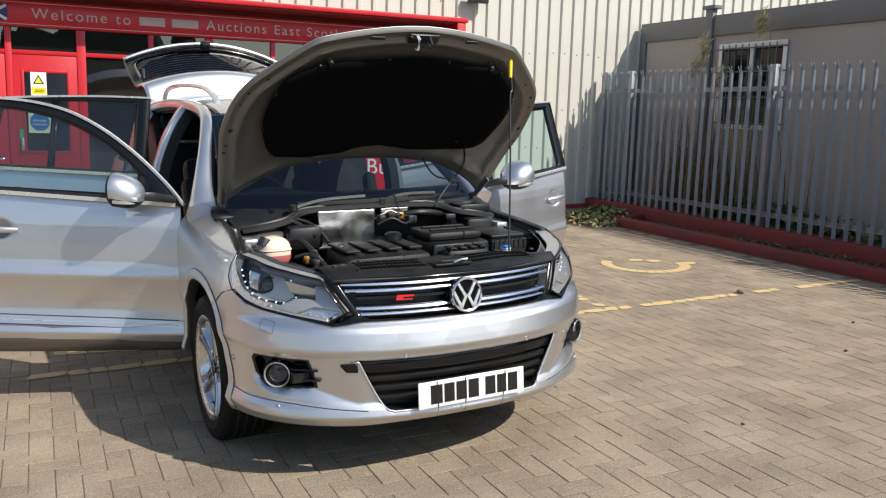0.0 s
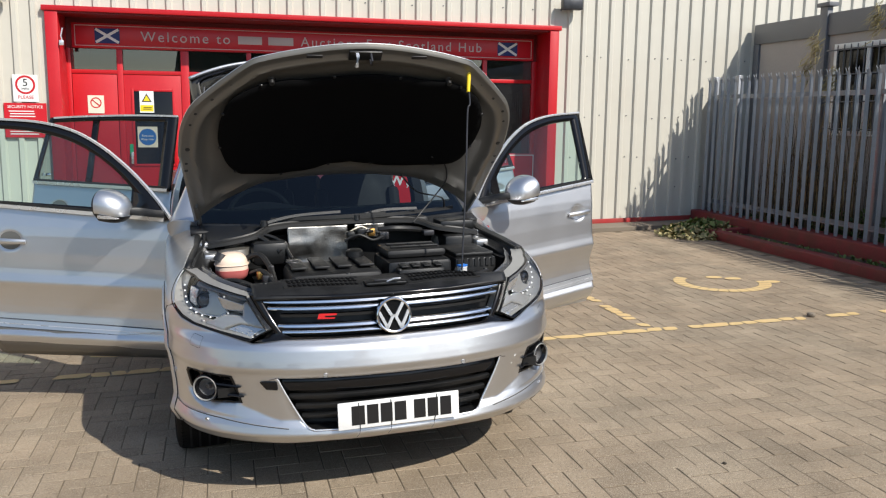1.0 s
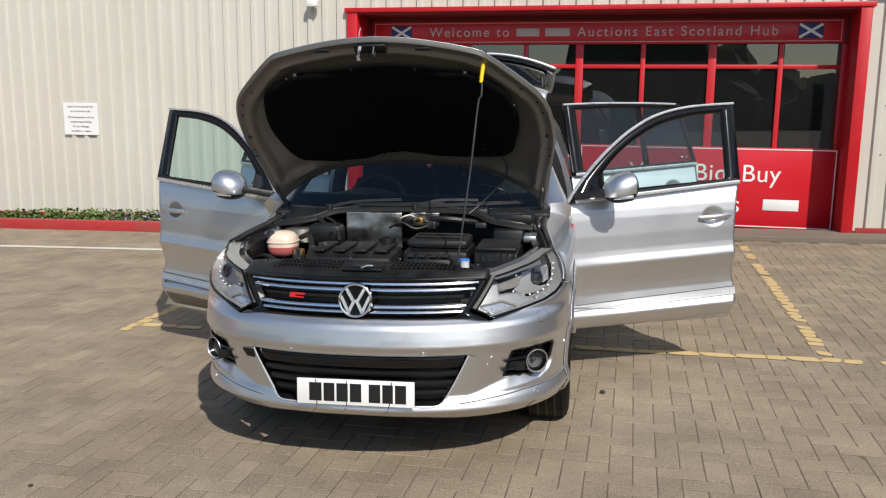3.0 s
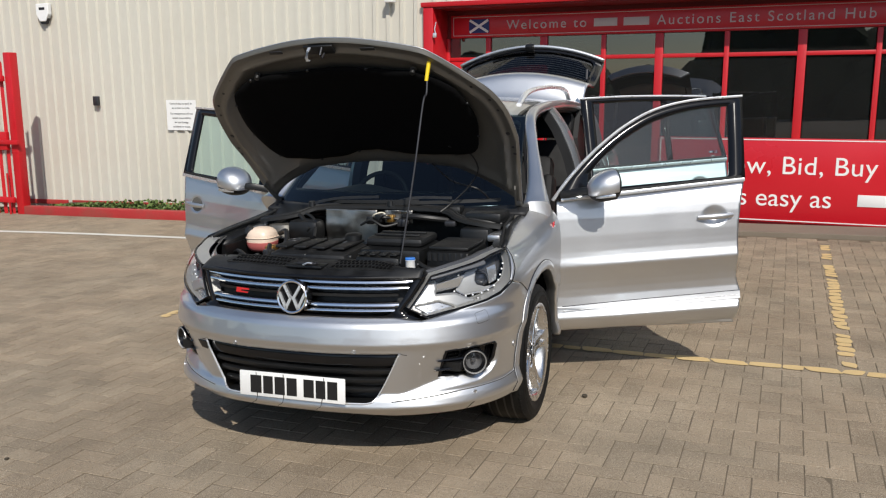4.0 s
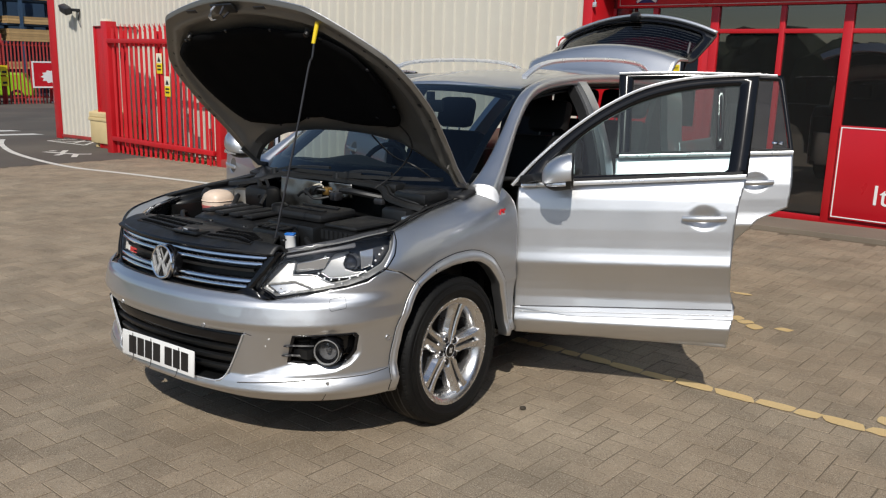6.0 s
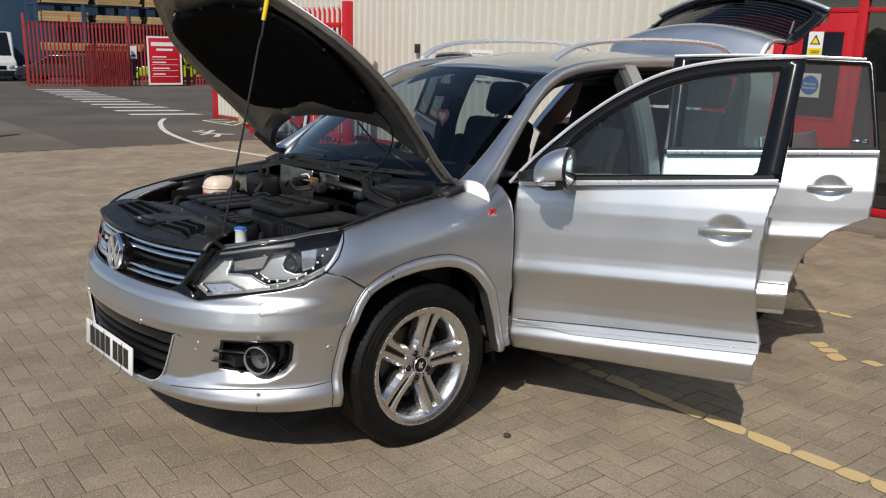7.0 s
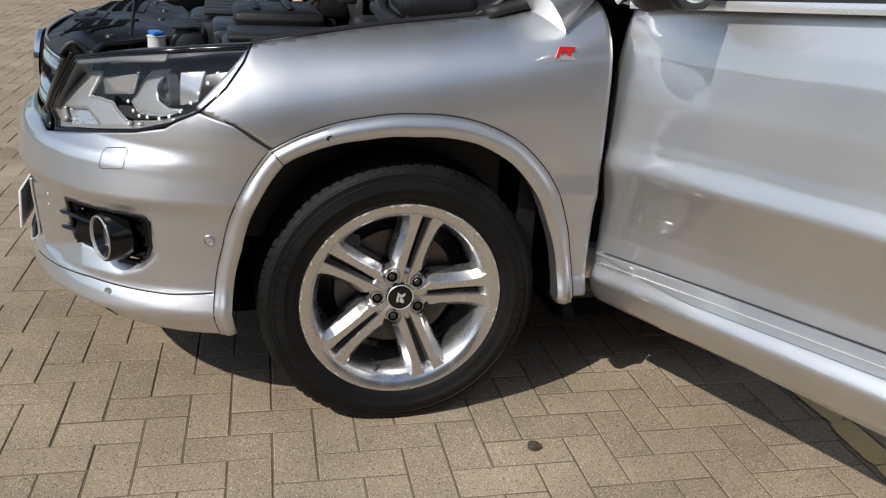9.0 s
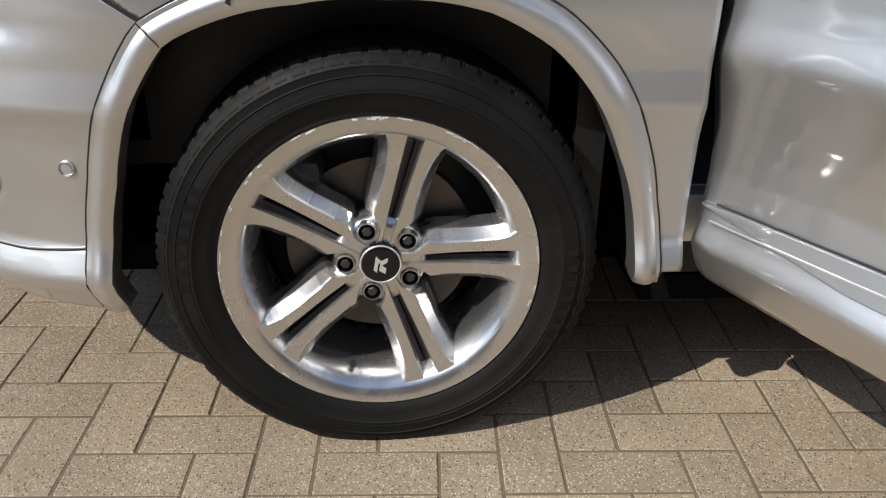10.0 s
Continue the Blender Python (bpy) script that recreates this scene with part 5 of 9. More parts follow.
# belt outline in plan, by arc length from the badge
_pts = []
for i in range(721):
    t = math.pi / 2 * i / 720
    _pts.append((HALF * math.sin(t) ** (2 / POW), NOSE_Y - NOSE_B * max(math.cos(t), 0) ** (2 / POW)))
_arc = [0.0]
for a, b in zip(_pts, _pts[1:]):
    _arc.append(_arc[-1] + math.dist(a, b))
_AX, _AY, _AS = np.array([p[0] for p in _pts]), np.array([p[1] for p in _pts]), np.array(_arc)
S_END = _arc[-1]


def outline(s):
    a = abs(s)
    if a >= S_END:
        x, y = HALF, NOSE_Y + a - S_END
    else:
        x, y = float(np.interp(a, _AS, _AX)), float(np.interp(a, _AS, _AY))
    e = 0.012
    x0, y0 = (float(np.interp(max(a - e, 0), _AS, _AX)), float(np.interp(max(a - e, 0), _AS, _AY))) if a - e < S_END else (HALF, NOSE_Y + a - e - S_END)
    x1, y1 = (float(np.interp(a + e, _AS, _AX)), float(np.interp(a + e, _AS, _AY))) if a + e < S_END else (HALF, NOSE_Y + a + e - S_END)
    if a < e:
        x0, y0 = -x1, y1
        x0, y0 = (0.0 - (x1 - x)), y1
    d = math.hypot(x1 - x0, y1 - y0)
    nx, ny = (y1 - y0) / d, -(x1 - x0) / d
    k = -1 if s < 0 else 1
    return k * x, y, k * nx, ny


def s_at_x(x):
    return float(np.interp(x, _AX, _AS))


def s_at_y(y):
    return S_END + y - NOSE_Y if y > NOSE_Y else float(np.interp(y, _AY, _AS))


front_in = lerp_table((0.22, 0.25, 0.28, 0.300, 0.310, 0.317, 0.345, 0.364, 0.370, 0.378, 0.45, 0.53, 0.574, 0.590, 0.600, 0.63, 0.672, 0.690, 0.705, 0.72, 0.78, 0.87, 0.95), (0.095, 0.062, 0.028, 0.006, -0.006, -0.0075, 0.001, 0.011, 0.016, 0.0175, 0.010, 0.002, -0.002, -0.010, -0.0135, -0.0075, 0.002, 0.012, 0.032, 0.048, 0.058, 0.080, 0.110))
side_in = lerp_table((0.20, 0.26, 0.30, 0.322, 0.333, 0.345, 0.378, 0.385, 0.45, 0.55, 0.585, 0.605, 0.66, 0.735), (0.070, 0.034, 0.014, 0.001, -0.002, 0.002, 0.013, 0.018, 0.019, 0.013, 0.006, -0.001, 0.004, 0.0))
crest = lerp_table((-0.60, -0.34, -0.10, 0.10, 0.26, 0.40, 0.50, 3.6), (0.905, 0.950, 0.982, 1.004, 1.024, 1.050, 1.062, 1.20))
top_in = lerp_table((-0.34, 0.0, 0.26, 0.50), (0.096, 0.150, 0.172, 0.12))


def skin_in(s, z):
    x, y, nx, ny = outline(s)
    w = min(max((-ny - 0.10) / 0.75, 0), 1)
    w = w * w * (3 - 2 * w)
    if z < 0.735:
        a = side_in(z)
    else:
        yy = max(y, -0.5)
        h = (z - 0.735) / (crest(yy) - 0.735)
        p = 2.6 + 3.2 * min(max((yy + 0.34) / 0.6, 0), 1)
        a = top_in(yy) * max(h, 0) ** p
    return w * front_in(z) + (1 - w) * a


def skin(s, z, extra=0.0):
    x, y, nx, ny = outline(s)
    d = skin_in(s, z) + extra
    return Vector((x - nx * d, y - ny * d, z))


ARCH_Y = 0.012
arch_out = lerp_table((-30, 0, 20, 37, 51, 64, 78, 92, 110, 123, 137, 151, 165, 215), (0.446, 0.448, 0.452, 0.475, 0.499, 0.484, 0.471, 0.468, 0.477, 0.480, 0.471, 0.454, 0.441, 0.440))
arch_in = lerp_table((-30, 0, 21, 38, 52, 63, 76, 92, 112, 126, 139, 153, 215), (0.412, 0.414, 0.417, 0.441, 0.463, 0.448, 0.430, 0.423, 0.436, 0.435, 0.424, 0.411, 0.400))


def arch_hole(s, z):
    """Front wheel opening: a rounded square round the hub."""
    y = outline(s)[1] - ARCH_Y
    a = math.degrees(math.atan2(z - 0.340, -y))
    return math.hypot(y, z - 0.340) - (arch_in(a if a > -90 else a + 360) + 0.006)


S_R = s_at_y(-0.34)
S0 = s_at_x(0.548)
W = S_R - S0
LQ = lambda q: S0 + W * q
bumper_top = lerp_table((0, s_at_x(0.47), LQ(0.06), LQ(0.335), LQ(0.56), LQ(0.70), LQ(0.81), s_at_y(-0.38), s_at_y(-0.30), 9), (0.714, 0.712, 0.698, 0.724, 0.746, 0.766, 0.811, 0.785, 0.731, 0.731))
bump_lo = lerp_table((0, 0.30, 0.47, 0.70, s_at_y(-0.42)), (0.282, 0.276, 0.262, 0.262, 0.268))
S_FOG = s_at_x(0.766)


blade_z = lerp_table((0.456, 0.771, 1.011, 1.118), (0.345, 0.369, 0.373, 0.384))
shelf_lo = lerp_table((0.484, 0.771, 0.874, 0.940, 0.985), (0.362, 0.386, 0.394, 0.423, 0.462))
shelf_up = lerp_table((0.484, 0.700, 0.860, 0.930, 0.985), (0.367, 0.434, 0.430, 0.436, 0.474))
shelf_d = lerp_table((0.484, 0.600, 0.750, 0.930, 0.992), (0.0, 0.018, 0.030, 0.030, 0.0))


def pocket(s, z):
    """How far the recess round the fog light lies behind the bumper's face."""
    a = abs(s)
    lo, up, d = shelf_lo(a), shelf_up(a), shelf_d(a)
    if z < up:
        return d * min(max((z - lo) / (up - lo), 0), 1)
    if z < 0.562:
        return d * (1 - 0.8 * (z - up) / (0.562 - up))
    return d * 0.2 * max(1 - (z - 0.562) / 0.02, 0)


def bskin(s, z, extra=0.0):
    return skin(s, z, extra + pocket(s, z))


def bump_z(s, v):
    lo = bump_lo(abs(s))
    return lo + v / 0.46 * (bumper_top(abs(s)) - lo)


inlet_outline = poly([(-0.495, 0.560), (0.495, 0.560), (0.475, 0.515), (0.395, 0.365), (0.355, 0.338), (-0.355, 0.338), (-0.395, 0.365), (-0.475, 0.515)])
fog_pts = [(-0.160, 0.436), (-0.146, 0.500), (-0.130, 0.556), (0.126, 0.556), (0.138, 0.543), (0.130, 0.480), (0.110, 0.448), (0.085, 0.430), (0.030, 0.426)]
fog_outline = poly(fog_pts)


def inlet(s, v):
    return inlet_outline(s, bump_z(s, v))


def fog_hole(s, v):
    return fog_outline(abs(s) - S_FOG, bump_z(s, v))


def wheel_hole(s, v):
    return arch_hole(s, bump_z(s, v))


# sides of the front bumper first, as one moulded piece
us = span(-s_at_y(-0.29), s_at_y(-0.29), 300)
bm = grid(lambda s, v: bskin(s, bump_z(s, v)), us, span(0, 0.46, 88), holes=(inlet, fog_hole, wheel_hole))
bumper = part("front_bumper", bm, SILVER, car, "silver bumper with a cracked corner beside the intake", solid=0.003)

# splitter crease, sensors, washer covers
for sgn in (-1, 1):
    for ds, z, r in ((0.841 * sgn, 0.351, 0.0085), (1.116 * sgn, 0.514, 0.0115), (0.298 * sgn, 0.571, 0.0095)):
        c = skin(ds, z, -0.001)
        x, y, nx, ny = outline(ds)
        q = Vector((nx, ny, 0)).to_track_quat("X", "Z").to_matrix().to_4x4()
        m = Matrix.Translation(c) @ q
        part("parking_sensor", lathe(bmesh.new(), [(0.0, 0.003), (r * 0.72, 0.003), (r * 0.78, -0.002), (r, -0.002), (r, 0.0035), (r * 1.12, 0.0)], 20, m), SILVER, bumper)
    cw = 0.890 * sgn
    corner = lambda h, v, r: [(cw + a * (h - r) + r * math.cos(q), 0.686 + b * (v - r) + r * math.sin(q) + 0.10 * a * h * sgn) for a, b, q0 in ((1, 1, 0), (-1, 1, 90), (-1, -1, 180), (1, -1, 270)) for q in [radians(q0 + 30 * n) for n in range(4)]]
    part("washer_cover_gap", loop_ring(lambda s, z: skin(s, z, -0.0016), corner(0.0345, 0.0225, 0.0090), corner(0.0333, 0.0213, 0.0080), 40), DARK_METAL, bumper)
    # joint of the lower blade, with the highlight on its lip painted as a pale line
    for dz, hh, m_ in ((0.0, 0.0010, LAMP_GREY), (-0.0024, 0.0012, INK)):
        part("blade_line", sweep(bmesh.new(), [skin(s, blade_z(abs(s)) + dz, -0.0010) for s in [sgn * q for q in span(0.456, 1.118, 40)]], [(-0.001, -hh), (0.001, -hh), (0.001, hh), (-0.001, hh)]), m_, bumper)
# seams beside the intake
for sgn in (-1, 1):
    part("panel_seam", sweep(bmesh.new(), [skin(sgn * s, z, -0.0006) for s, z in ((0.498, 0.562), (0.512, 0.556), (0.53, 0.553))], [(-0.001, -0.001), (0.001, -0.001), (0.001, 0.001), (-0.001, 0.001)]), DARK_METAL, bumper)

# lower intake: dark tray with slats
part("intake_back", grid(lambda s, z: skin(s, z, 0.085), span(-0.56, 0.56, 40), span(0.31, 0.59, 8)), BLACK_PL, bumper, solid=0.004)
part("intake_lining", grid(lambda s, k: skin(s, 0.562 - 0.0 * k, 0.004 + k), span(-0.52, 0.52, 40), span(0, 0.085, 4)), BLACK_PL, bumper, solid=0.004)
part("intake_lining", grid(lambda s, k: skin(s, 0.336, 0.004 + k), span(-0.40, 0.40, 40), span(0, 0.085, 4)), BLACK_PL, bumper, solid=0.004)
for z, hw, hh in ((0.530, 0.480, 0.026), (0.474, 0.455, 0.011), (0.430, 0.430, 0.011), (0.385, 0.405, 0.011)):
    bm = bmesh.new()
    sweep(bm, [skin(s, z, 0.020) for s in span(-hw, hw, 40)], [(-0.014, -hh), (0.0, -hh - 0.002), (0.006, -hh * 0.4), (0.006, hh * 0.6), (0.0, hh), (-0.014, hh)])
    part("intake_slat", bm, BLACK_PL if hh < 0.02 else GLOSS_BLACK, bumper)
for sgn in (-1, 1):
    line = [skin(sgn * s, z, -0.003) for s, z in ((0.492, 0.553), (0.470, 0.505), (0.430, 0.425), (0.396, 0.368), (0.372, 0.345), (0.350, 0.339))]
    part("intake_trim", sweep(bmesh.new(), smooth_line(line, 5), ring(0.0035, 6)), SATIN, bumper)
part("intake_trim", sweep(bmesh.new(), [skin(s, 0.337, -0.004) for s in span(-0.352, 0.352, 30)], ring(0.0035, 6)), SATIN, bumper)
# broken tow-eye flap on the car's right
part("tow_flap_gap", grid(lambda s, z: skin(s, z, -0.002), span(-0.585, -0.49, 24), span(0.495, 0.56, 18), keep=poly([(-0.575, 0.545), (-0.500, 0.548), (-0.495, 0.508), (-0.545, 0.510)])), GLOSS_BLACK, bumper, solid=0.001)
for s, z, w, h in ((0.43, 0.612, 0.014, 0.003), (0.585, 0.505, 0.004, 0.008), (0.602, 0.538, 0.007, 0.007)):
    part("scuff_mark", grid(lambda a, b: bskin(a, b, -0.0012), span(s - w, s + w, 12), span(z - h, z + h, 8), keep=poly([(s - w, z - h * 0.3), (s - w * 0.2, z + h * 0.7), (s + w, z + h), (s + w * 0.3, z - h * 0.4)])), PLATE_WHITE, bumper, solid=0.0006)

part("blade_crack", sweep(bmesh.new(), [skin(s, z, -0.0008) for s, z in ((0.833, 0.307), (0.826, 0.290), (0.824, 0.278), (0.816, 0.264))], [(-0.001, -0.0012), (0.001, -0.0012), (0.001, 0.0012), (-0.001, 0.0012)]), INK, bumper)
# fog lamps
for sgn in (-1, 1):
    sf = sgn * S_FOG
    fog = part("fog_light", grid(lambda s, z: bskin(s, z, 0.050), span(sf - 0.17, sf + 0.16, 24), span(0.415, 0.572, 12)), BLACK_PL, car, "round fog light in a black mesh surround", solid=0.004)
    x, y, nx, ny = outline(sf)
    nrm = Vector((nx * 0.66, ny - 0.20, 0)).normalized()
    m = Matrix.Translation(skin(sf + 0.008 * sgn, 0.488, 0.001)) @ nrm.to_track_quat("X", "Z").to_matrix().to_4x4()
    part("fog_ring", lathe(bmesh.new(), [(0.0465, -0.02), (0.0485, 0.010), (0.0505, 0.014), (0.0525, 0.0145), (0.0540, 0.011)], 40, m), LAMP_GREY, fog)
    part("fog_shroud", lathe(bmesh.new(), [(0.0538, 0.008), (0.0552, 0.012), (0.0572, 0.010), (0.059, 0.002), (0.061, -0.04)], 40, m), GLOSS_BLACK, fog)
    part("fog_barrel", lathe(bmesh.new(), [(0.0480, 0.008), (0.0400, -0.006), (0.0370, -0.012)], 36, m), GLOSS_BLACK, fog)
    part("fog_reflector", lathe(bmesh.new(), [(0.0, -0.040), (0.022, -0.036), (0.036, -0.020), (0.0375, -0.010)], 32, m), LAMP_BAND, fog)
    part("fog_bulb", lathe(bmesh.new(), [(0.0, -0.012), (0.010, -0.016), (0.012, -0.035)], 16, m), LAMP_DARK, fog)
    part("fog_glass", lathe(bmesh.new(), [(0.0, -0.002), (0.02, -0.003), (0.038, -0.008)], 32, m), LENS, fog)
    grown = lambda k: [(sf + sgn * ((a + 0.012) * k - 0.012), 0.493 + (z - 0.493) * k) for a, z in fog_pts][::sgn]
    part("fog_border", loop_ring(lambda s, z: bskin(s, z, -0.0012), grown(1.035), grown(0.93), 120), GLOSS_BLACK, fog, solid=0.010)
    # pod behind and the mesh with its blades
    pod = [(sf + sgn * a, z) for a, z in ((0.035, 0.428), (0.085, 0.436), (0.112, 0.456), (0.126, 0.500), (0.130, 0.548), (-0.058, 0.545), (-0.060, 0.438))][::sgn]
    part("fog_pod", loop_ring(lambda s, z: bskin(s, z, 0.022), pod, [(sf + 0.003 * sgn + 0.052 * math.cos(a), 0.488 + 0.052 * math.sin(a)) for a in span(0, 6.02, 24)], 60), GLOSS_BLACK, fog, solid=0.004)
    for z, a0 in ((0.512, 0.172), (0.470, 0.182)):
        part("fog_blade", sweep(bmesh.new(), [skin(sf - sgn * a, z - 0.02 * (a0 - a), 0.006 if a > 0.15 else 0.014) for a in span(a0, 0.045, 9)], [(-0.012, -0.003), (0.004, -0.004), (0.008, 0.0), (0.004, 0.006), (-0.012, 0.005)] if sgn > 0 else [(0.012, -0.003), (0.012, 0.005), (-0.004, 0.006), (-0.008, 0.0), (-0.004, -0.004)], scale=lambda t: 0.45 + 0.55 * min(t * 5, 1)), GLOSS_BLACK, fog)
    mesh_bm = bmesh.new()
    for i in range(8):
        for j in range(7):
            a, z = -0.150 + i * 0.0125 + (j % 2) * 0.0055, 0.442 + j * 0.017
            c = bskin(sf + sgn * a, z, 0.030)
            bmesh.ops.create_cone(mesh_bm, cap_ends=True, segments=6, radius1=0.0058, radius2=0.0035, depth=0.006, matrix=Matrix.Translation(c) @ nrm.to_track_quat("Z", "Y").to_matrix().to_4x4())
    part("fog_mesh", mesh_bm, GLOSS_BLACK, fog)

# front wings
wing_top = [(-0.34, 0.948), (-0.2, 0.968), (-0.1, 0.982), (0.0, 0.994), (0.10, 1.004), (0.26, 1.022), (0.36, 1.042), (0.44, 1.055), (0.493, 1.060)]
wing_pts = [(s_at_y(y), z) for y, z in wing_top] + [(s_at_y(0.493), 0.335), (s_at_y(0.415), 0.335), (s_at_y(0.2), 0.5), (s_at_y(-0.1), 0.6), (s_at_y(-0.300), 0.734), (s_at_y(-0.36), 0.776), (LQ(0.81), 0.816), (LQ(0.885), 0.869)]
wing_keep = poly(wing_pts)
for sgn in (-1, 1):
    a, b = LQ(0.79), s_at_y(0.496)
    rng_s = span(a, b, 150) if sgn > 0 else span(-b, -a, 150)
    wing = part("wing", grid(lambda s, z: skin(s, z), rng_s, span(0.33, 1.064, 112), keep=lambda s, z: wing_keep(abs(s), z), holes=(arch_hole,)), SILVER, car, "silver front wing", solid=0.005)
    part("wing_seam", sweep(bmesh.new(), [skin(sgn * s, z, -0.0008) for s, z in ((LQ(0.812), 0.8135), (s_at_y(-0.38), 0.787), (s_at_y(-0.34), 0.759), (s_at_y(-0.30), 0.7325))], [(-0.0012, -0.0022), (0.0012, -0.0022), (0.0012, 0.0022), (-0.0012, 0.0022)]), INK, wing)
    # inner flange beside the engine bay
    bm = bmesh.new()
    prev = None
    for y, z in wing_top[:7]:
        p = skin(sgn * s_at_y(y), z - 0.002)
        row = [bm.verts.new(q) for q in (p + Vector((0, 0, 0.001)), p + Vector((-0.022 * sgn, 0, -0.004)), p + Vector((-0.030 * sgn, 0, -0.03)), p + Vector((-0.085 * sgn, 0.0, -0.042)), p + Vector((-0.09 * sgn, 0, -0.09)))]
        if prev:
            for k in range(4):
                q = (prev[k], row[k], row[k + 1], prev[k + 1])
                bm.faces.new(q if sgn < 0 else q[::-1])
        prev = row
    part("inner_flange", bm, BLACK_PL, wing, solid=0.004)
    part("bonnet_seal", sweep(bmesh.new(), [skin(sgn * s_at_y(y), z + 0.004) + Vector((-0.028 * sgn, 0, -0.006)) for y, z in wing_top[:7]], ring(0.007, 6)), SEAL, wing)
    # arch trim: silver flare round the opening
    flare = bmesh.new()
    rows = []
    for k in range(71):
        deg = -9 + 192 * k / 70
        th = radians(deg)
        rr0, rr1 = arch_in(deg), arch_out(deg)
        row = []
        for q in span(0, 1, 7):
            r = rr0 + (rr1 - rr0) * q
            yy, zz = ARCH_Y - r * math.cos(th), 0.340 + r * math.sin(th)
            base = skin(s_at_y(yy), max(zz, 0.27))
            x = base.x + 0.012 * math.sin(min(q * 1.2, 1.0) * math.pi * 0.80 + 0.35) - 0.002
            row.append(flare.verts.new((sgn * x, base.y, zz)))
        # return into the arch
        row.insert(0, flare.verts.new((row[0].co.x - sgn * 0.05, row[0].co.y, row[0].co.z)))
        yy, zz = ARCH_Y - (rr1 + 0.005) * math.cos(th), 0.340 + (rr1 + 0.005) * math.sin(th)
        row.append(flare.verts.new((sgn * (skin(s_at_y(yy), max(zz, 0.27)).x - 0.008), skin(s_at_y(yy), max(zz, 0.27)).y, zz)))
        rows.append(row)
    for r0, r1 in zip(rows, rows[1:]):
        for k in range(len(r0) - 1):
            q = (r0[k], r0[k + 1], r1[k + 1], r1[k])
            flare.faces.new(q if sgn > 0 else q[::-1])
    part("arch_trim", flare, SILVER, wing, "silver wheel arch trim with a stone chip", solid=0.004)
    seam = []
    for k in range(61):
        th = radians(-8 + 189 * k / 60)
        r = arch_out(math.degrees(th)) + 0.0035
        q = skin(s_at_y(ARCH_Y - r * math.cos(th)), max(0.340 + r * math.sin(th), 0.27), -0.0010)
        seam.append(Vector((sgn * q.x, q.y, 0.340 + r * math.sin(th))))
    part("arch_gap", sweep(bmesh.new(), seam, [(-0.0022, -0.0022), (0.0022, -0.0022), (0.0022, 0.0022), (-0.0022, 0.0022)], up=(1, 0, 0)), INK, wing)
    for ang in (51.5,):
        th = radians(ang)
        pts = [skin(s_at_y(ARCH_Y - r * math.cos(th)), 0.340 + r * math.sin(th), -0.0135) for r in span(0.460, 0.501, 6)]
        for p in pts:
            p.x *= sgn
        part("trim_joint", sweep(bmesh.new(), pts, ring(0.0012, 4)), DARK_METAL, wing)
    if sgn > 0:
        th = radians(66)
        c = skin(s_at_y(ARCH_Y - 0.462 * math.cos(th)), 0.340 + 0.462 * math.sin(th), -0.0145)
        part("stone_chip", prism([(-0.006, -0.004), (0.002, -0.008), (0.0, -0.002), (0.007, 0.007), (-0.003, 0.004)], 0, 0.001, Matrix.Translation(c) @ pose(0, 0, 0, 90, 0, 90)), INK, wing, smooth=False)
    # black liner of the wheel house
    bm = bmesh.new()
    prev = None
    for k in range(33):
        th = radians(-8 + 190 * k / 32)
        lip = arch_in(math.degrees(th)) + 0.004
        row = [bm.verts.new((sgn * x, ARCH_Y - r * math.cos(th), 0.340 + r * math.sin(th))) for x, r in ((0.892, lip), (0.850, 0.452), (0.78, 0.452), (0.66, 0.452), (0.50, 0.452))]
        if prev:
            for q in range(4):
                bm.faces.new((prev[q], prev[q + 1], row[q + 1], row[q]))
        prev = row
    part("wheel_liner", bm, LINER, wing, solid=0.004)
    part("liner_wall", one_box((sgn * 0.46, -0.46, 0.15), (sgn * 0.50, 0.46, 0.82)), LINER, wing)
    if sgn > 0:
        bmat = Matrix.Translation(skin(s_at_y(0.375), 0.952, -0.0025)) @ pose(0, 0, 0, 84, 0, 90) @ Matrix.Diagonal((0.53, 0.50, 1, 1))
        rb = part("wing_badge", prism([(-0.045, -0.024), (-0.030, -0.024), (-0.022, 0.002), (0.0, 0.004), (0.016, -0.022), (0.034, -0.022), (0.020, 0.004), (0.045, 0.010), (0.045, 0.026), (-0.03, 0.026)], 0, 0.004, bmat), BADGE_RED, wing, "small red and chrome side badge", smooth=False)
        part("badge_shape", prism([(-0.030, -0.034), (0.045, -0.034), (0.038, -0.018), (-0.02, -0.018)], 0, 0.005, bmat), SATIN, rb, smooth=False)

# grille
GR = lambda s, z, e=0.0: skin(s, z, e)
grille = part("grille", grid(lambda s, z: GR(s, z, 0.075), span(-0.60, 0.60, 40), span(0.680, 0.885, 10)), BLACK_PL, car, "black grille with two pairs of chrome slats", solid=0.004)
part("grille_surround", loop_ring(lambda s, z: GR(s, z, 0.002), [(0.60, 0.702), (0.512, 0.735), (0.572, 0.80), (0.645, 0.886), (0.50, 0.888), (-0.50, 0.888), (-0.645, 0.886), (-0.572, 0.80), (-0.512, 0.735), (-0.60, 0.702)], [(0.44, 0.720), (0.485, 0.740), (0.53, 0.80), (0.578, 0.862), (0.555, 0.872), (-0.555, 0.872), (-0.578, 0.862), (-0.53, 0.80), (-0.485, 0.740), (-0.44, 0.720)], 180), GLOSS_BLACK, grille, solid=0.006)
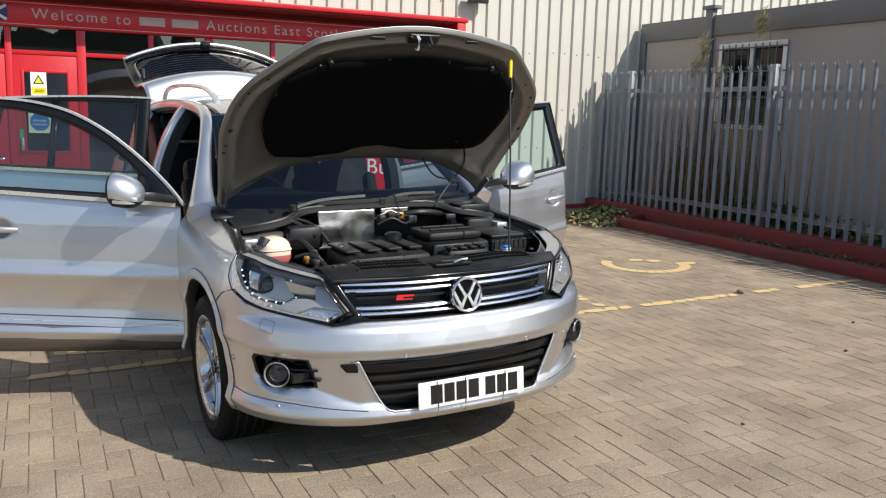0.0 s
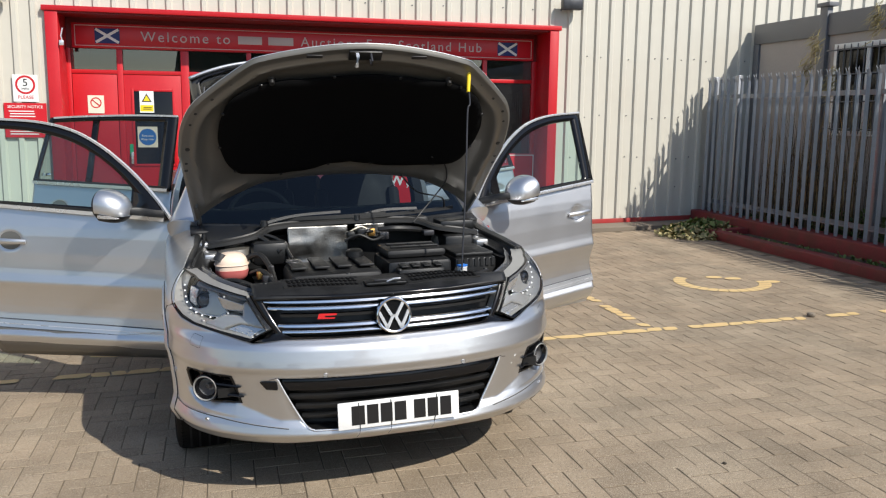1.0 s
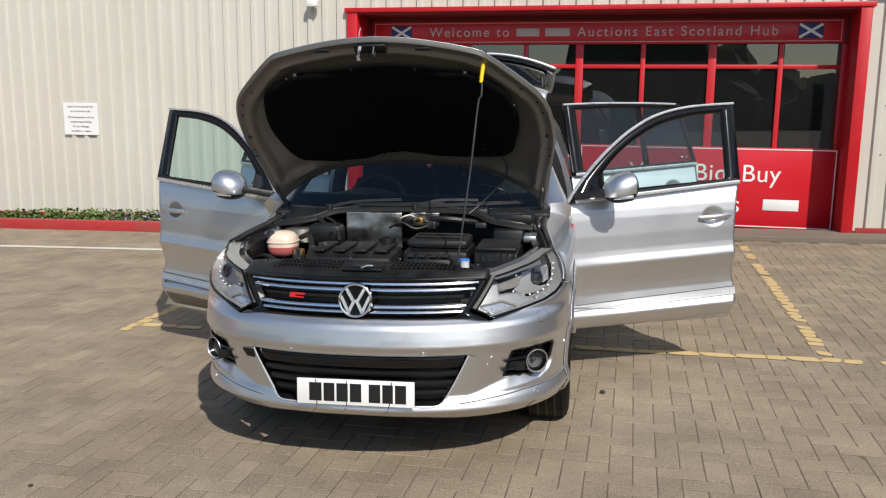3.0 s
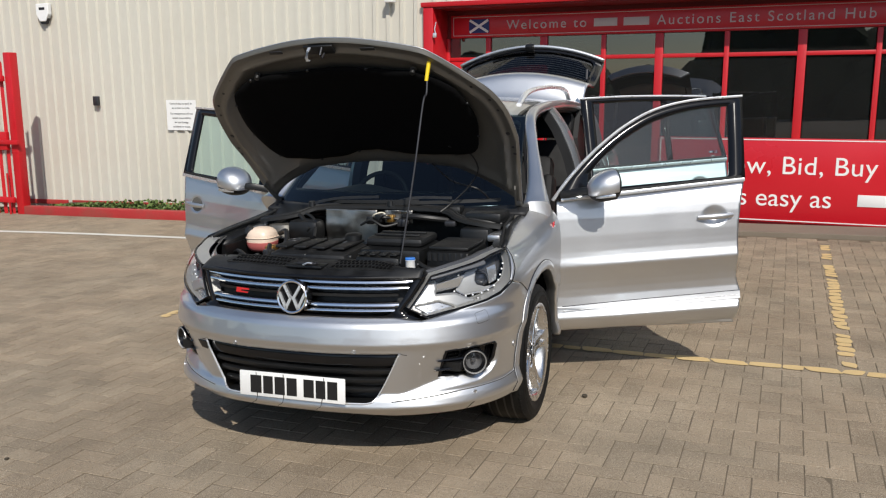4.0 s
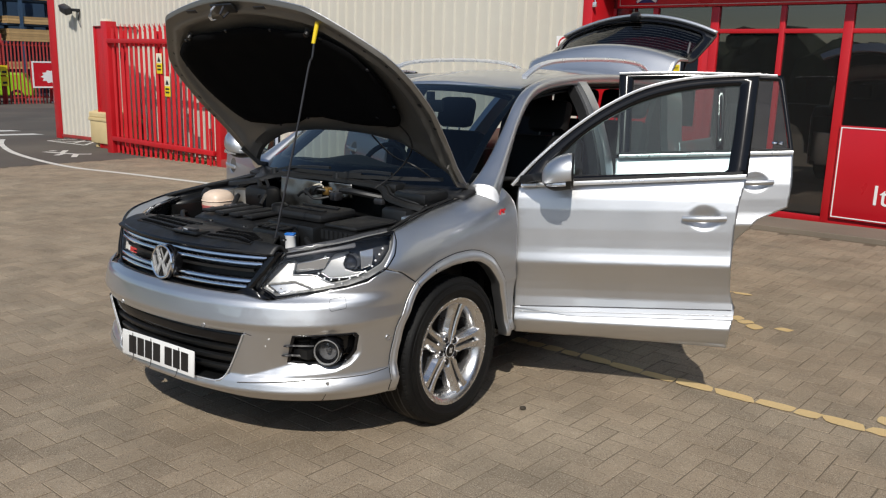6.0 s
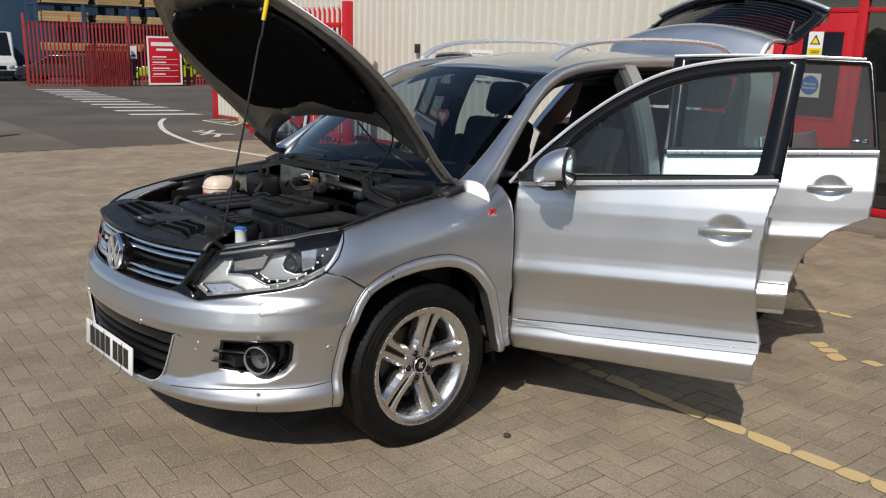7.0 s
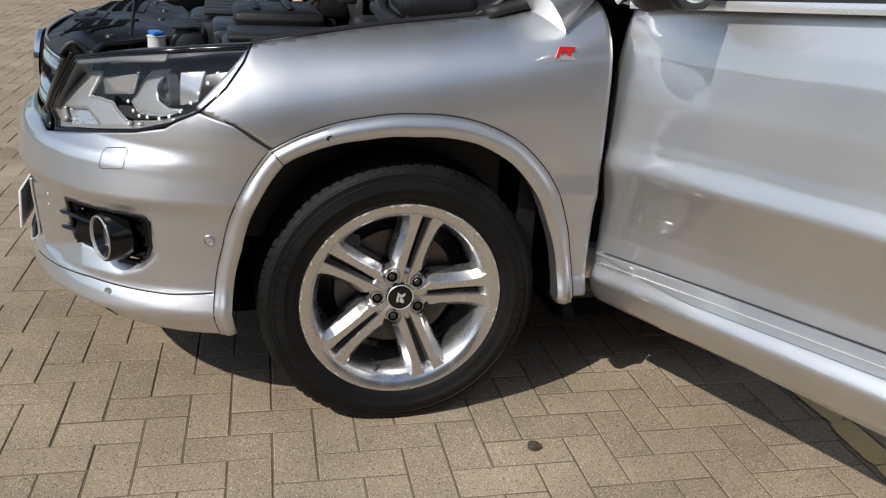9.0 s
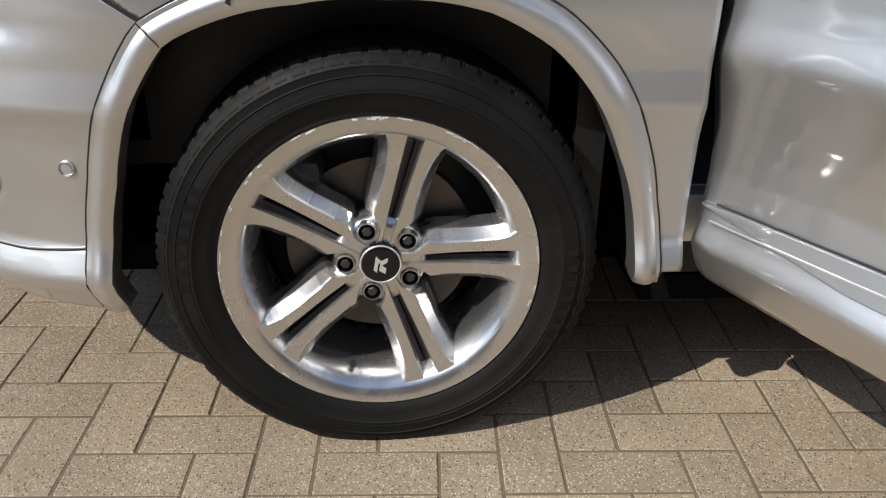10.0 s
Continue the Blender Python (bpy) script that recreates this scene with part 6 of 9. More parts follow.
for z, hw in ((0.861, 0.572), (0.834, 0.552), (0.764, 0.502), (0.739, 0.482)):
    sl = part("grille_slat", sweep(bmesh.new(), [GR(s, z, 0.012) for s in span(-hw, hw, 50)], [(-0.02, -0.007), (0.003, -0.0075), (0.007, -0.003), (0.006, 0.002), (0.001, 0.0065), (-0.02, 0.0085)]), CHROME, grille)
for z in (0.800, 0.725):
    part("grille_bar", sweep(bmesh.new(), [GR(s, z, 0.035) for s in span(-0.50, 0.50, 40)], [(-0.02, -0.006), (0.004, -0.006), (0.004, 0.006), (-0.02, 0.006)]), BLACK_PL, grille)
part("grille_badge", prism([(-0.040, -0.010), (0.030, -0.010), (0.032, -0.005), (-0.010, -0.004), (-0.008, 0.003), (0.038, 0.005), (0.040, 0.012), (-0.034, 0.012)], 0, 0.004, Matrix.Translation(GR(-0.285, 0.803, -0.004)) @ pose(0, 0, 0, 90, 0, -12)), BADGE_RED, grille, "small red badge", smooth=False)
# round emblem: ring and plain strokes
em = Matrix.Translation((0.0, -0.912, 0.795)) @ pose(0, 0, 0, -8, 0, 0)
face = em @ FACE_SOUTH
emblem = part("emblem", lathe(bmesh.new(), [(0.0, -0.005), (0.070, -0.004), (0.076, -0.012), (0.074, -0.05)], 40, em @ pose(0, 0, 0, 0, 0, -90)), GLOSS_BLACK, car, "round chrome emblem on black")
part("emblem_ring", lathe(bmesh.new(), [(0.0625, -0.004), (0.065, 0.007), (0.070, 0.009), (0.0745, 0.006), (0.076, -0.006)], 48, em @ pose(0, 0, 0, 0, 0, -90)), CHROME, emblem)
for pts in (((-0.040, 0.050), (-0.010, -0.002)), ((0.040, 0.050), (0.010, -0.002)), ((-0.062, 0.014), (-0.030, -0.052)), ((-0.030, -0.052), (-0.004, 0.000)), ((0.004, 0.000), (0.030, -0.052)), ((0.030, -0.052), (0.062, 0.014))):
    (x0, y0), (x1, y1) = pts
    d = Vector((x1 - x0, y1 - y0)).normalized() * 0.003
    n = Vector((-d.y, d.x)).normalized() * 0.0062
    part("emblem_stroke", prism([(x0 - d.x - n.x, y0 - d.y - n.y), (x1 + d.x - n.x, y1 + d.y - n.y), (x1 + d.x + n.x, y1 + d.y + n.y), (x0 - d.x + n.x, y0 - d.y + n.y)], -0.002, 0.006, face), SATIN, emblem, smooth=False)

# number plate with plain bars
pm = Matrix.Translation((0.003, -0.968, 0.398)) @ pose(0, 0, 0, -4, 0, 0.5)
plate = part("number_plate", one_box((-0.262, -0.004, -0.057), (0.262, 0.004, 0.057), 0.0035, pm), PLATE_WHITE, car, "white number plate, cracked and cable-tied, with black bars")
for x0, x1 in ((-0.205, -0.150), (-0.140, -0.092), (-0.082, -0.032), (-0.022, 0.028), (0.062, 0.112), (0.122, 0.168), (0.178, 0.226)):
    part("plate_bar", one_box((x0, -0.0062, -0.040), (x1, -0.0042, 0.040), 0, pm), PLATE_BLACK, plate)
for x, d in ((-0.175, 0.004), (-0.038, 0.0), (0.162, -0.012)):
    part("plate_crack", sweep(bmesh.new(), [pm @ Vector(q) for q in ((x, -0.0066, 0.054), (x + 0.003, -0.0066, 0.0), (x + d, -0.0066, -0.056))], [(-0.0016, -0.0005), (0.0016, -0.0005), (0.0016, 0.0005), (-0.0016, 0.0005)], up=(0, -1, 0)), INK, plate)
    part("cable_tie", tube([pm @ Vector(q) for q in ((x + d, -0.006, -0.056), (x + d - 0.004, -0.010, -0.075), (x + d - 0.02, -0.022, -0.085))], 0.0012, 5), INK, plate)

# headlights
lamp_pts = [(LQ(q), z) for q, z in ((-0.018, 0.744), (0.100, 0.708), (0.335, 0.728), (0.573, 0.751), (0.704, 0.775), (0.828, 0.812), (0.912, 0.861), (0.971, 0.913), (0.995, 0.945), (0.80, 0.934), (0.60, 0.920), (0.41, 0.906), (0.155, 0.880), (0.085, 0.825))]
lamp_d = poly(lamp_pts)


def shrunk(pts, d):
    """The outline drawn in by d metres."""
    out = []
    n = len(pts)
    for i in range(n):
        a, b, c = Vector(pts[i - 1]), Vector(pts[i]), Vector(pts[(i + 1) % n])
        n1, n2 = (b - a).normalized(), (c - b).normalized()
        n1, n2 = Vector((-n1.y, n1.x)), Vector((-n2.y, n2.x))
        k = (n1 + n2).normalized()
        out.append(tuple(b + k * d / max(k.dot(n1), 0.45)))
    return out


LAMP_BACK = Vector((-0.8063, 0.5914, 0.0))


def lamp_skin(s, z, d=0.0):
    """A place d metres behind the lamp's glass."""
    return skin(s, z) + Vector((math.copysign(LAMP_BACK.x, -s), LAMP_BACK.y, 0)) * d


for sgn in (-1, 1):
    lo, hi = LQ(-0.12), S_R + 0.02
    rs = span(lo, hi, 70) if sgn > 0 else span(-hi, -lo, 70)
    kd = lambda s, z: lamp_d(abs(s), z)
    turned = lambda pts: [(sgn * s, z) for s, z in pts][::sgn]
    head = part("headlight", grid(lambda s, z: lamp_skin(s, z, 0.125 - 0.10 * (z - 0.70)), rs, span(0.69, 0.955, 36), keep=kd), LAMP_DARK, car, "clear headlight with projector and a curve of white LEDs", solid=0.004)
    part("lamp_rim", loop_ring(lambda s, z: skin(s, z, -0.0012), turned(shrunk(lamp_pts, -0.0035)), turned(shrunk(lamp_pts, 0.002)), 160), GLOSS_BLACK, head, solid=0.012)
    part("lamp_wall", loop_ring(lambda s, z: lamp_skin(s, z, 0.010 if lamp_d(abs(s), z) > -0.005 else 0.075), turned(shrunk(lamp_pts, 0.003)), turned(shrunk(lamp_pts, 0.009)), 160), LAMP_GREY, head)
    part("lamp_glass", grid(lambda s, z: skin(s, z, 0.0012), rs, span(0.69, 0.955, 36), keep=kd), LENS, head)

    def patch(name, pts, depth, material, tilt=0.0, n=64, thick=0.008, hole=None, slant=0.0, inside=0.006):
        """A moulding inside the lamp; depth grows with tilt upwards and with slant outwards."""
        q0 = pts[0][0]
        pts = [(LQ(q), z) for q, z in pts]
        d = poly(pts)
        a, b = min(p[0] for p in pts) - 0.01, max(p[0] for p in pts) + 0.01
        c, e = min(p[1] for p in pts) - 0.01, max(p[1] for p in pts) + 0.01
        rr = span(a, b, n) if sgn > 0 else span(-b, -a, n)
        holes = ()
        if hole:
            hd = poly([(LQ(q), z) for q, z in hole])
            holes = (lambda s, z: hd(abs(s), z),)
        deep = lambda s, z: depth + tilt * (z - c) + slant * ((abs(s) - S0) / W - q0)
        return part(name, grid(lambda s, z: lamp_skin(s, z, deep(s, z)), rr, span(c, e, n * 2 // 3), keep=lambda s, z: max(d(abs(s), z), lamp_d(abs(s), z) + inside), holes=holes), material, head, solid=thick)

    window = [(0.222, 0.827), (0.479, 0.860), (0.433, 0.807), (0.200, 0.785)]
    tray = [(0.040, 0.748), (0.225, 0.761), (0.345, 0.735), (0.130, 0.714)]
    patch("upper_band", [(0.15, 0.880), (0.41, 0.904), (0.66, 0.920), (0.66, 0.900), (0.41, 0.886), (0.16, 0.862)], 0.010, LAMP_BAND, thick=0.003)
    # inner moulding: an arm over the first reflector, sweeping down and along the foot of the lamp
    patch("inner_bezel", [(0.129, 0.834), (0.329, 0.860), (0.327, 0.847), (0.241, 0.834), (0.218, 0.790), (0.291, 0.791), (0.372, 0.789), (0.410, 0.776), (0.475, 0.760), (0.593, 0.765), (0.693, 0.782), (0.79, 0.806), (0.72, 0.778), (0.573, 0.752), (0.335, 0.728), (0.10, 0.708), (-0.02, 0.745)], 0.011, LAMP_GREY, 0.34, hole=tray, inside=0.003)
    patch("bezel_edge", [(0.205, 0.787), (0.291, 0.789), (0.370, 0.787), (0.408, 0.774), (0.473, 0.757), (0.475, 0.761), (0.412, 0.778), (0.373, 0.791), (0.291, 0.793), (0.207, 0.791)], 0.030, LAMP_REFL, 0.34, 90, 0.004)
    patch("inner_reflector", window, 0.085, LAMP_REFL, -0.35)
    for k in range(1, 5):
        q = 0.215 + 0.052 * k
        patch("reflector_rib", [(q, 0.799 + 0.004 * k), (q + 0.006, 0.799 + 0.004 * k), (q + 0.014, 0.832 + 0.004 * k), (q + 0.008, 0.832 + 0.004 * k)], 0.064, LAMP_GREY, 0.0, 20, 0.003)
    patch("indicator_tray", tray, 0.026, LAMP_REFL, 0.30, inside=0.003)
    for k in range(6):
        patch("tray_rib", [(0.06 + 0.024 * k, 0.7225 + 0.0060 * k), (0.30 - 0.014 * k, 0.7305 + 0.0053 * k), (0.30 - 0.014 * k, 0.7325 + 0.0053 * k), (0.06 + 0.024 * k, 0.7245 + 0.0060 * k)], 0.026, LAMP_GREY, 0.22, 30, 0.003)
    # second moulding: a hook round the projector
    patch("drl_bezel", [(0.415, 0.790), (0.471, 0.841), (0.518, 0.866), (0.624, 0.879), (0.592, 0.860), (0.565, 0.825), (0.578, 0.807), (0.634, 0.795), (0.705, 0.799), (0.649, 0.783), (0.588, 0.775), (0.469, 0.769)], 0.086, LAMP_GREY, 0.03, slant=-0.11)
    patch("drl_edge", [(0.412, 0.788), (0.469, 0.766), (0.588, 0.772), (0.649, 0.780), (0.715, 0.799), (0.705, 0.802), (0.647, 0.785), (0.588, 0.777), (0.470, 0.771), (0.419, 0.791)], 0.083, LAMP_REFL, 0.03, 90, 0.004, slant=-0.11)
    x, y, nx, ny = outline(sgn * LQ(0.55))
    aim = Vector((nx * 0.35, ny - 0.45, 0)).normalized()
    turn = aim.to_track_quat("X", "Z").to_matrix().to_4x4()
    mm = Matrix.Translation(lamp_skin(sgn * LQ(0.612), 0.831, 0.072)) @ turn
    part("projector_bowl", lathe(bmesh.new(), [(0.030, -0.022), (0.034, 0.0), (0.036, 0.004), (0.038, 0.002), (0.040, -0.02)], 36, mm), LAMP_DARK, head)
    part("projector_lens", lathe(bmesh.new(), [(0.0, 0.022), (0.014, 0.019), (0.025, 0.010), (0.031, -0.006)], 32, mm), PROJ, head)
    part("projector_core", lathe(bmesh.new(), [(0.0, -0.012), (0.024, -0.010), (0.031, 0.0)], 24, mm), LAMP_BAND, head)
    patch("side_reflector", [(0.687, 0.876), (0.787, 0.884), (0.752, 0.816), (0.681, 0.803)], 0.070, LAMP_REFL, -0.25)
    patch("reflector_rim", [(0.676, 0.879), (0.688, 0.880), (0.682, 0.801), (0.670, 0.799)], 0.052, LAMP_GREY, 0.0, 30, 0.004)
    for q, z in ((0.447, 0.854), (0.423, 0.831), (0.408, 0.809), (0.398, 0.787), (0.436, 0.769), (0.478, 0.762), (0.530, 0.765), (0.598, 0.769), (0.650, 0.779), (0.702, 0.795), (0.748, 0.817), (0.777, 0.839), (0.813, 0.862), (0.850, 0.883)):
        part("led", lathe(bmesh.new(), [(0.0, 0.003), (0.0034, 0.0022), (0.0044, -0.002)], 10, Matrix.Translation(lamp_skin(sgn * LQ(q), z, min(max(0.081 - 0.11 * (q - 0.41), 0.026), 0.081))) @ turn), LED, head)

# ---- doors, standing open ----
door_w = lerp_table((0.29, 0.305, 0.325, 0.350, 0.368, 0.378, 0.390, 0.41, 0.44, 0.50, 0.54, 0.58, 0.62, 0.65, 0.672, 0.682, 0.690, 0.705, 0.73, 0.76, 0.80, 0.85, 0.95, 1.0, 1.06, 1.16), (-0.056, -0.038, -0.023, -0.009, -0.002, 0.0, -0.005, -0.017, -0.027, -0.038, -0.036, -0.028, -0.015, -0.003, 0.007, 0.0095, 0.0085, 0.0045, -0.0030, -0.0080, -0.0105, -0.0125, -0.021, -0.030, -0.046, -0.075))
lean_w = lambda z: -0.052 - 0.37 * (z - 1.143)
waist = lambda u: 1.062 + 0.082 * u
FRONT_DOOR = [(0.0, 0.305), (1.040, 0.318), (1.046, 0.40), (1.062, 0.512), (1.036, 0.60), (1.029, 0.72), (1.032, 0.90), (1.045, 1.03), (1.072, 1.150), (0.0, 1.062), (-0.012, 0.85), (-0.006, 0.60)]
FRAME_F = [(-0.026, 1.062), (0.06, 1.165), (0.163, 1.268), (0.274, 1.363), (0.415, 1.462), (0.585, 1.545), (0.80, 1.593), (1.10, 1.612)]
FRONT_TAIL = [(1.072, 1.150)]
GLASS_F = [(0.20, 1.115), (0.20, 1.215), (0.30, 1.312), (0.43, 1.405), (0.595, 1.487), (0.80, 1.540), (1.015, 1.560), (0.985, 1.168)]
REAR_DOOR = [(0.0, 0.325), (0.655, 0.335), (0.665, 0.50), (0.720, 0.665), (0.82, 0.785), (0.985, 0.868), (1.0, 1.0), (1.0, 1.178), (0.0, 1.128)]
FRAME_R = [(0.0, 1.612), (0.30, 1.620), (0.62, 1.617), (0.88, 1.608), (0.935, 1.598), (0.952, 1.50), (0.990, 1.25), (1.0, 1.178)]
GLASS_R = [(0.085, 1.150), (0.085, 1.580), (0.40, 1.590), (0.575, 1.589), (0.575, 1.165)]
QUARTER_R = [(0.610, 1.17), (0.610, 1.588), (0.910, 1.580), (0.928, 1.50), (0.968, 1.20)]


def build_door(side, rear, angle):
    o = (side * 0.897, 1.575 if rear else 0.507)
    k = -side
    edge = REAR_DOOR if rear else FRONT_DOOR
    length = 1.0 if rear else 1.07
    line = (lambda u: 1.128 + 0.05 * u) if rear else waist
    hu, hz = (0.80, 1.005) if rear else (0.895, 0.950)
    cup = lambda u, z: 0.026 * max(0.0, 1 - ((u - hu) / 0.076) ** 2 - ((z - hz) / 0.060) ** 2) ** 1.5
    plain = lerp_table((0.29, 0.33, 0.38, 0.70, 0.85, 1.0, 1.16), (-0.052, -0.022, -0.006, -0.004, -0.012, -0.030, -0.075))

    def f(u, z):
        rise = 0.045 * (u if not rear else u + 0.9)
        zz = z - (rise + (0.03 * u - rise) * min(max((z - 0.80) / 0.30, 0), 1))
        a = 1.0 if rear else 0.50 + 0.50 * min(max(u, 0) / 0.35, 1)
        return Vector((u, k * (door_w(zz) * a + plain(zz) * (1 - a)), z))

    name = "rear_door" if rear else "front_door"
    flip = side < 0
    skin_ob = part(name, grid(lambda u, z: f(u, z) - Vector((0, k * cup(u, z), 0)), span(-0.02, length + 0.01, 130), span(0.29, 1.19, 124), keep=poly(edge), flip=flip), SILVER, car, "silver %s door standing wide open" % ("rear" if rear else "front"), solid=0.014)
    skin_ob.matrix_basis = pose(o[0], o[1], 0, 0, 0, 90 - side * angle)
    d = skin_ob
    # pull handle over its cup
    hy = lambda t: f(hu, hz).y + k * (0.014 + 0.016 * math.sin(math.pi * t))
    bm = bmesh.new()
    sweep(bm, [(hu - 0.098 + 0.196 * t, hy(t), hz - 0.004 + 0.010 * t) for t in span(0, 1, 13)], [(0.010 * math.cos(a), 0.0155 * math.sin(a)) for a in span(0, 2 * math.pi * 11 / 12, 12)], scale=lambda t: 0.62 + 0.38 * math.sin(math.pi * min(max(t, 0.02), 0.98)) ** 0.35)
    part("handle", bm, SILVER, d, "silver pull handle")
    # rubbing strip and its bright line
    z0, z1 = (0.497, 0.50) if rear else (0.447, 0.510)
    uL = 0.66 if rear else 1.058
    sf = lambda u, q: f(u, z0 + (z1 - z0) * u + q)
    bm = bmesh.new()
    rows = []
    for u in span(0.004, uL, 24):
        h = 0.046 * min(1, 0.12 + u * 3)
        rows.append([bm.verts.new(sf(u, q) + Vector((0, k * e, 0))) for q, e in ((0.001, 0.0), (-0.002, 0.008), (-h * 0.5, 0.0088), (-h * 0.93, 0.0082), (-h - 0.001, 0.0))])
    for r0, r1 in zip(rows, rows[1:]):
        for q in range(4):
            bm.faces.new((r0[q], r1[q], r1[q + 1], r0[q + 1]))
    part("rubbing_strip", bm, SILVER, d)
    for q in (0.002, -0.024):
        part("strip_line", sweep(bmesh.new(), [sf(u, q) + Vector((0, k * (0.003 if q > 0 else 0.0095), 0)) for u in span(0.03, uL - 0.01, 24)], [(-0.0012, -0.0012), (0.0012, -0.0012), (0.0012, 0.0012), (-0.0012, 0.0012)]), DARK_METAL if q > 0 else SATIN, d)
    # inner trim card
    inner = [(u * 0.97 + 0.015, z * 0.985 + 0.008) for u, z in edge]
    part("trim_card", grid(lambda u, z: Vector((u, f(u, z).y - k * 0.075, z)), span(0, length, 40), span(0.29, 1.19, 44), keep=poly(inner)), DASH, d, solid=0.012)
    part("door_core", grid(lambda u, z: Vector((u, f(u, z).y - k * 0.055, z)), span(0, length, 40), span(0.29, 1.19, 44), keep=poly(inner)), SILVER_SHADED, d, solid=0.05)
    # window frame, panes and bright outline
    curve = FRAME_R if rear else FRAME_F
    sm = [(p.x, p.y) for p in smooth_line([(u, z, 0) for u, z in curve], 6)]
    loop = (sm + ([] if rear else FRONT_TAIL) + [(length * q, line(length * q) - 0.006) for q in ((0.97, 0.75, 0.5, 0.25, 0.02) if not rear else (0.9, 0.6, 0.3, 0.0))])[::-1]
    g = lambda u, z: Vector((u, k * lean_w(z), z))
    whole = [(0.085, 1.150), (0.085, 1.580), (0.40, 1.590), (0.66, 1.588), (0.910, 1.580), (0.928, 1.50), (0.966, 1.25), (0.972, 1.195), (0.66, 1.168)] if rear else GLASS_F
    rounded = [GLASS_F[0]] + [(p.x, p.y) for p in smooth_line([(u, z, 0) for u, z in GLASS_F[1:7]], 4)] + [(0.997, 1.30), (0.984, 1.178), (0.970, 1.166)]
    whole = whole if rear else rounded
    whole = whole[::-1]
    part("window_frame", loop_ring(g, loop, whole, 150), GLOSS_BLACK, d, solid=0.022, offset=0)
    if rear:
        part("window_divider", loop_ring(g, [(0.573, 1.16), (0.612, 1.16), (0.612, 1.592), (0.573, 1.592)], [(0.591, 1.3), (0.594, 1.3), (0.594, 1.4), (0.591, 1.4)], 12), GLOSS_BLACK, d, solid=0.018, offset=0)
    for pts in ([GLASS_R, QUARTER_R] if rear else [GLASS_F]):
        lines = pts if rear else rounded
        cx, cz = sum(p[0] for p in lines) / len(lines), sum(p[1] for p in lines) / len(lines)
        big = [(cx + (u - cx) * 1.02, cz + (z - cz) * 1.02) for u, z in lines][::-1]
        part("window_pane", loop_ring(lambda u, z: g(u, z) - Vector((0, k * 0.004, 0)), big, [(cx + 0.001, cz + 0.001), (cx - 0.001, cz + 0.001), (cx - 0.001, cz - 0.001), (cx + 0.001, cz - 0.001)], 48), GLASS_REAR if rear else GLASS_SIDE, d)
    if rear:
        for u0, u1, z0, z1 in ((0.880, 0.915, 1.222, 1.238), (0.918, 0.945, 1.222, 1.228), (0.925, 0.945, 1.232, 1.238)):
            part("window_badge", grid(lambda u, z: g(u, z) + Vector((0, k * 0.002, 0)), span(u0, u1, 3), span(z0, z1, 3), flip=flip), CHROME, d, solid=0.001)
    top_line = sm if not rear else sm[:20]
    part("frame_brightwork", sweep(bmesh.new(), [g(u, z) + Vector((0, k * 0.012, 0.002)) for u, z in top_line], [(-0.010, -0.006), (0.006, -0.006), (0.008, 0.0), (0.006, 0.006), (-0.010, 0.006)]), SATIN, d)
    part("waist_brightwork", sweep(bmesh.new(), [Vector((u, k * (lean_w(line(u)) + 0.012), line(u) + 0.002)) for u in span(0.02, length - 0.004, 16)], [(-0.006, -0.010), (0.006, -0.010), (0.008, 0.0), (0.004, 0.010), (-0.006, 0.010)]), SATIN, d)
    part("waist_seal", sweep(bmesh.new(), [Vector((u, k * (lean_w(line(u)) + 0.006), line(u) + 0.018)) for u in span(0.03, length - 0.02, 12)], [(-0.006, -0.008), (0.006, -0.008), (0.004, 0.008), (-0.006, 0.008)]), SEAL, d)
    if not rear:
        # mirror
        mc = Matrix.Translation((0.272, k * 0.112, 1.158)) @ pose(0, 0, 0, 0, 0, -8 * k)
        power = lambda c, e: math.copysign(abs(c) ** e, c)

        def shell(lo_z, hi_z, grow):
            """Housing domed towards the nose, cut flat at the glass, falling away towards its tip."""
            bm = bmesh.new()
            bmesh.ops.create_uvsphere(bm, u_segments=44, v_segments=32, radius=1.0)
            for v in bm.verts:
                c = v.co
                ahead = max(-c.x, 0.0)
                z = 0.088 * power(min(max(c.z, lo_z), hi_z), 0.86) - 0.026 * ahead
                x = -0.128 * ahead ** 0.92 if c.x < 0 else 0.016 * c.x ** 0.3
                v.co = Vector((x * grow, 0.108 * power(c.y, 0.82) * grow, z))
            bmesh.ops.transform(bm, matrix=mc, verts=bm.verts[:])
            return bm

        mir = part("door_mirror", shell(-0.32, 1.0, 1.0), SILVER, d, "silver door mirror on a black base")
        part("mirror_base", shell(-0.86, -0.30, 0.97), BLACK_PL, mir)
        part("mirror_shell", lathe(bmesh.new(), [(0.079, -0.012), (0.083, 0.002), (0.080, 0.010), (0.0, 0.008)], 40, mc @ Matrix.Translation((0.012, 0.0, 0.004)) @ Matrix.Diagonal((1, 1.28, 1.0, 1))), BLACK_PL, mir)
        part("mirror_glass", lathe(bmesh.new(), [(0.0, 0.0115), (0.066, 0.0110), (0.072, 0.0095)], 36, mc @ Matrix.Translation((0.012, 0.0, 0.006)) @ Matrix.Diagonal((1, 1.26, 0.96, 1))), CHROME, mir)
        band = [mc @ Vector((-0.006 - 0.105 * math.cos(a), k * 0.106 * math.sin(a), -0.046 - 0.012 * math.cos(a))) for a in span(0.5, 1.5, 14)]
        part("repeater", sweep(bmesh.new(), band, [(-0.006, -0.008), (0.006, -0.008), (0.007, 0.0), (0.004, 0.008), (-0.006, 0.008)]), LAMP_REFL, mir, "clear indicator strip along the lower edge")
        bm = bmesh.new()
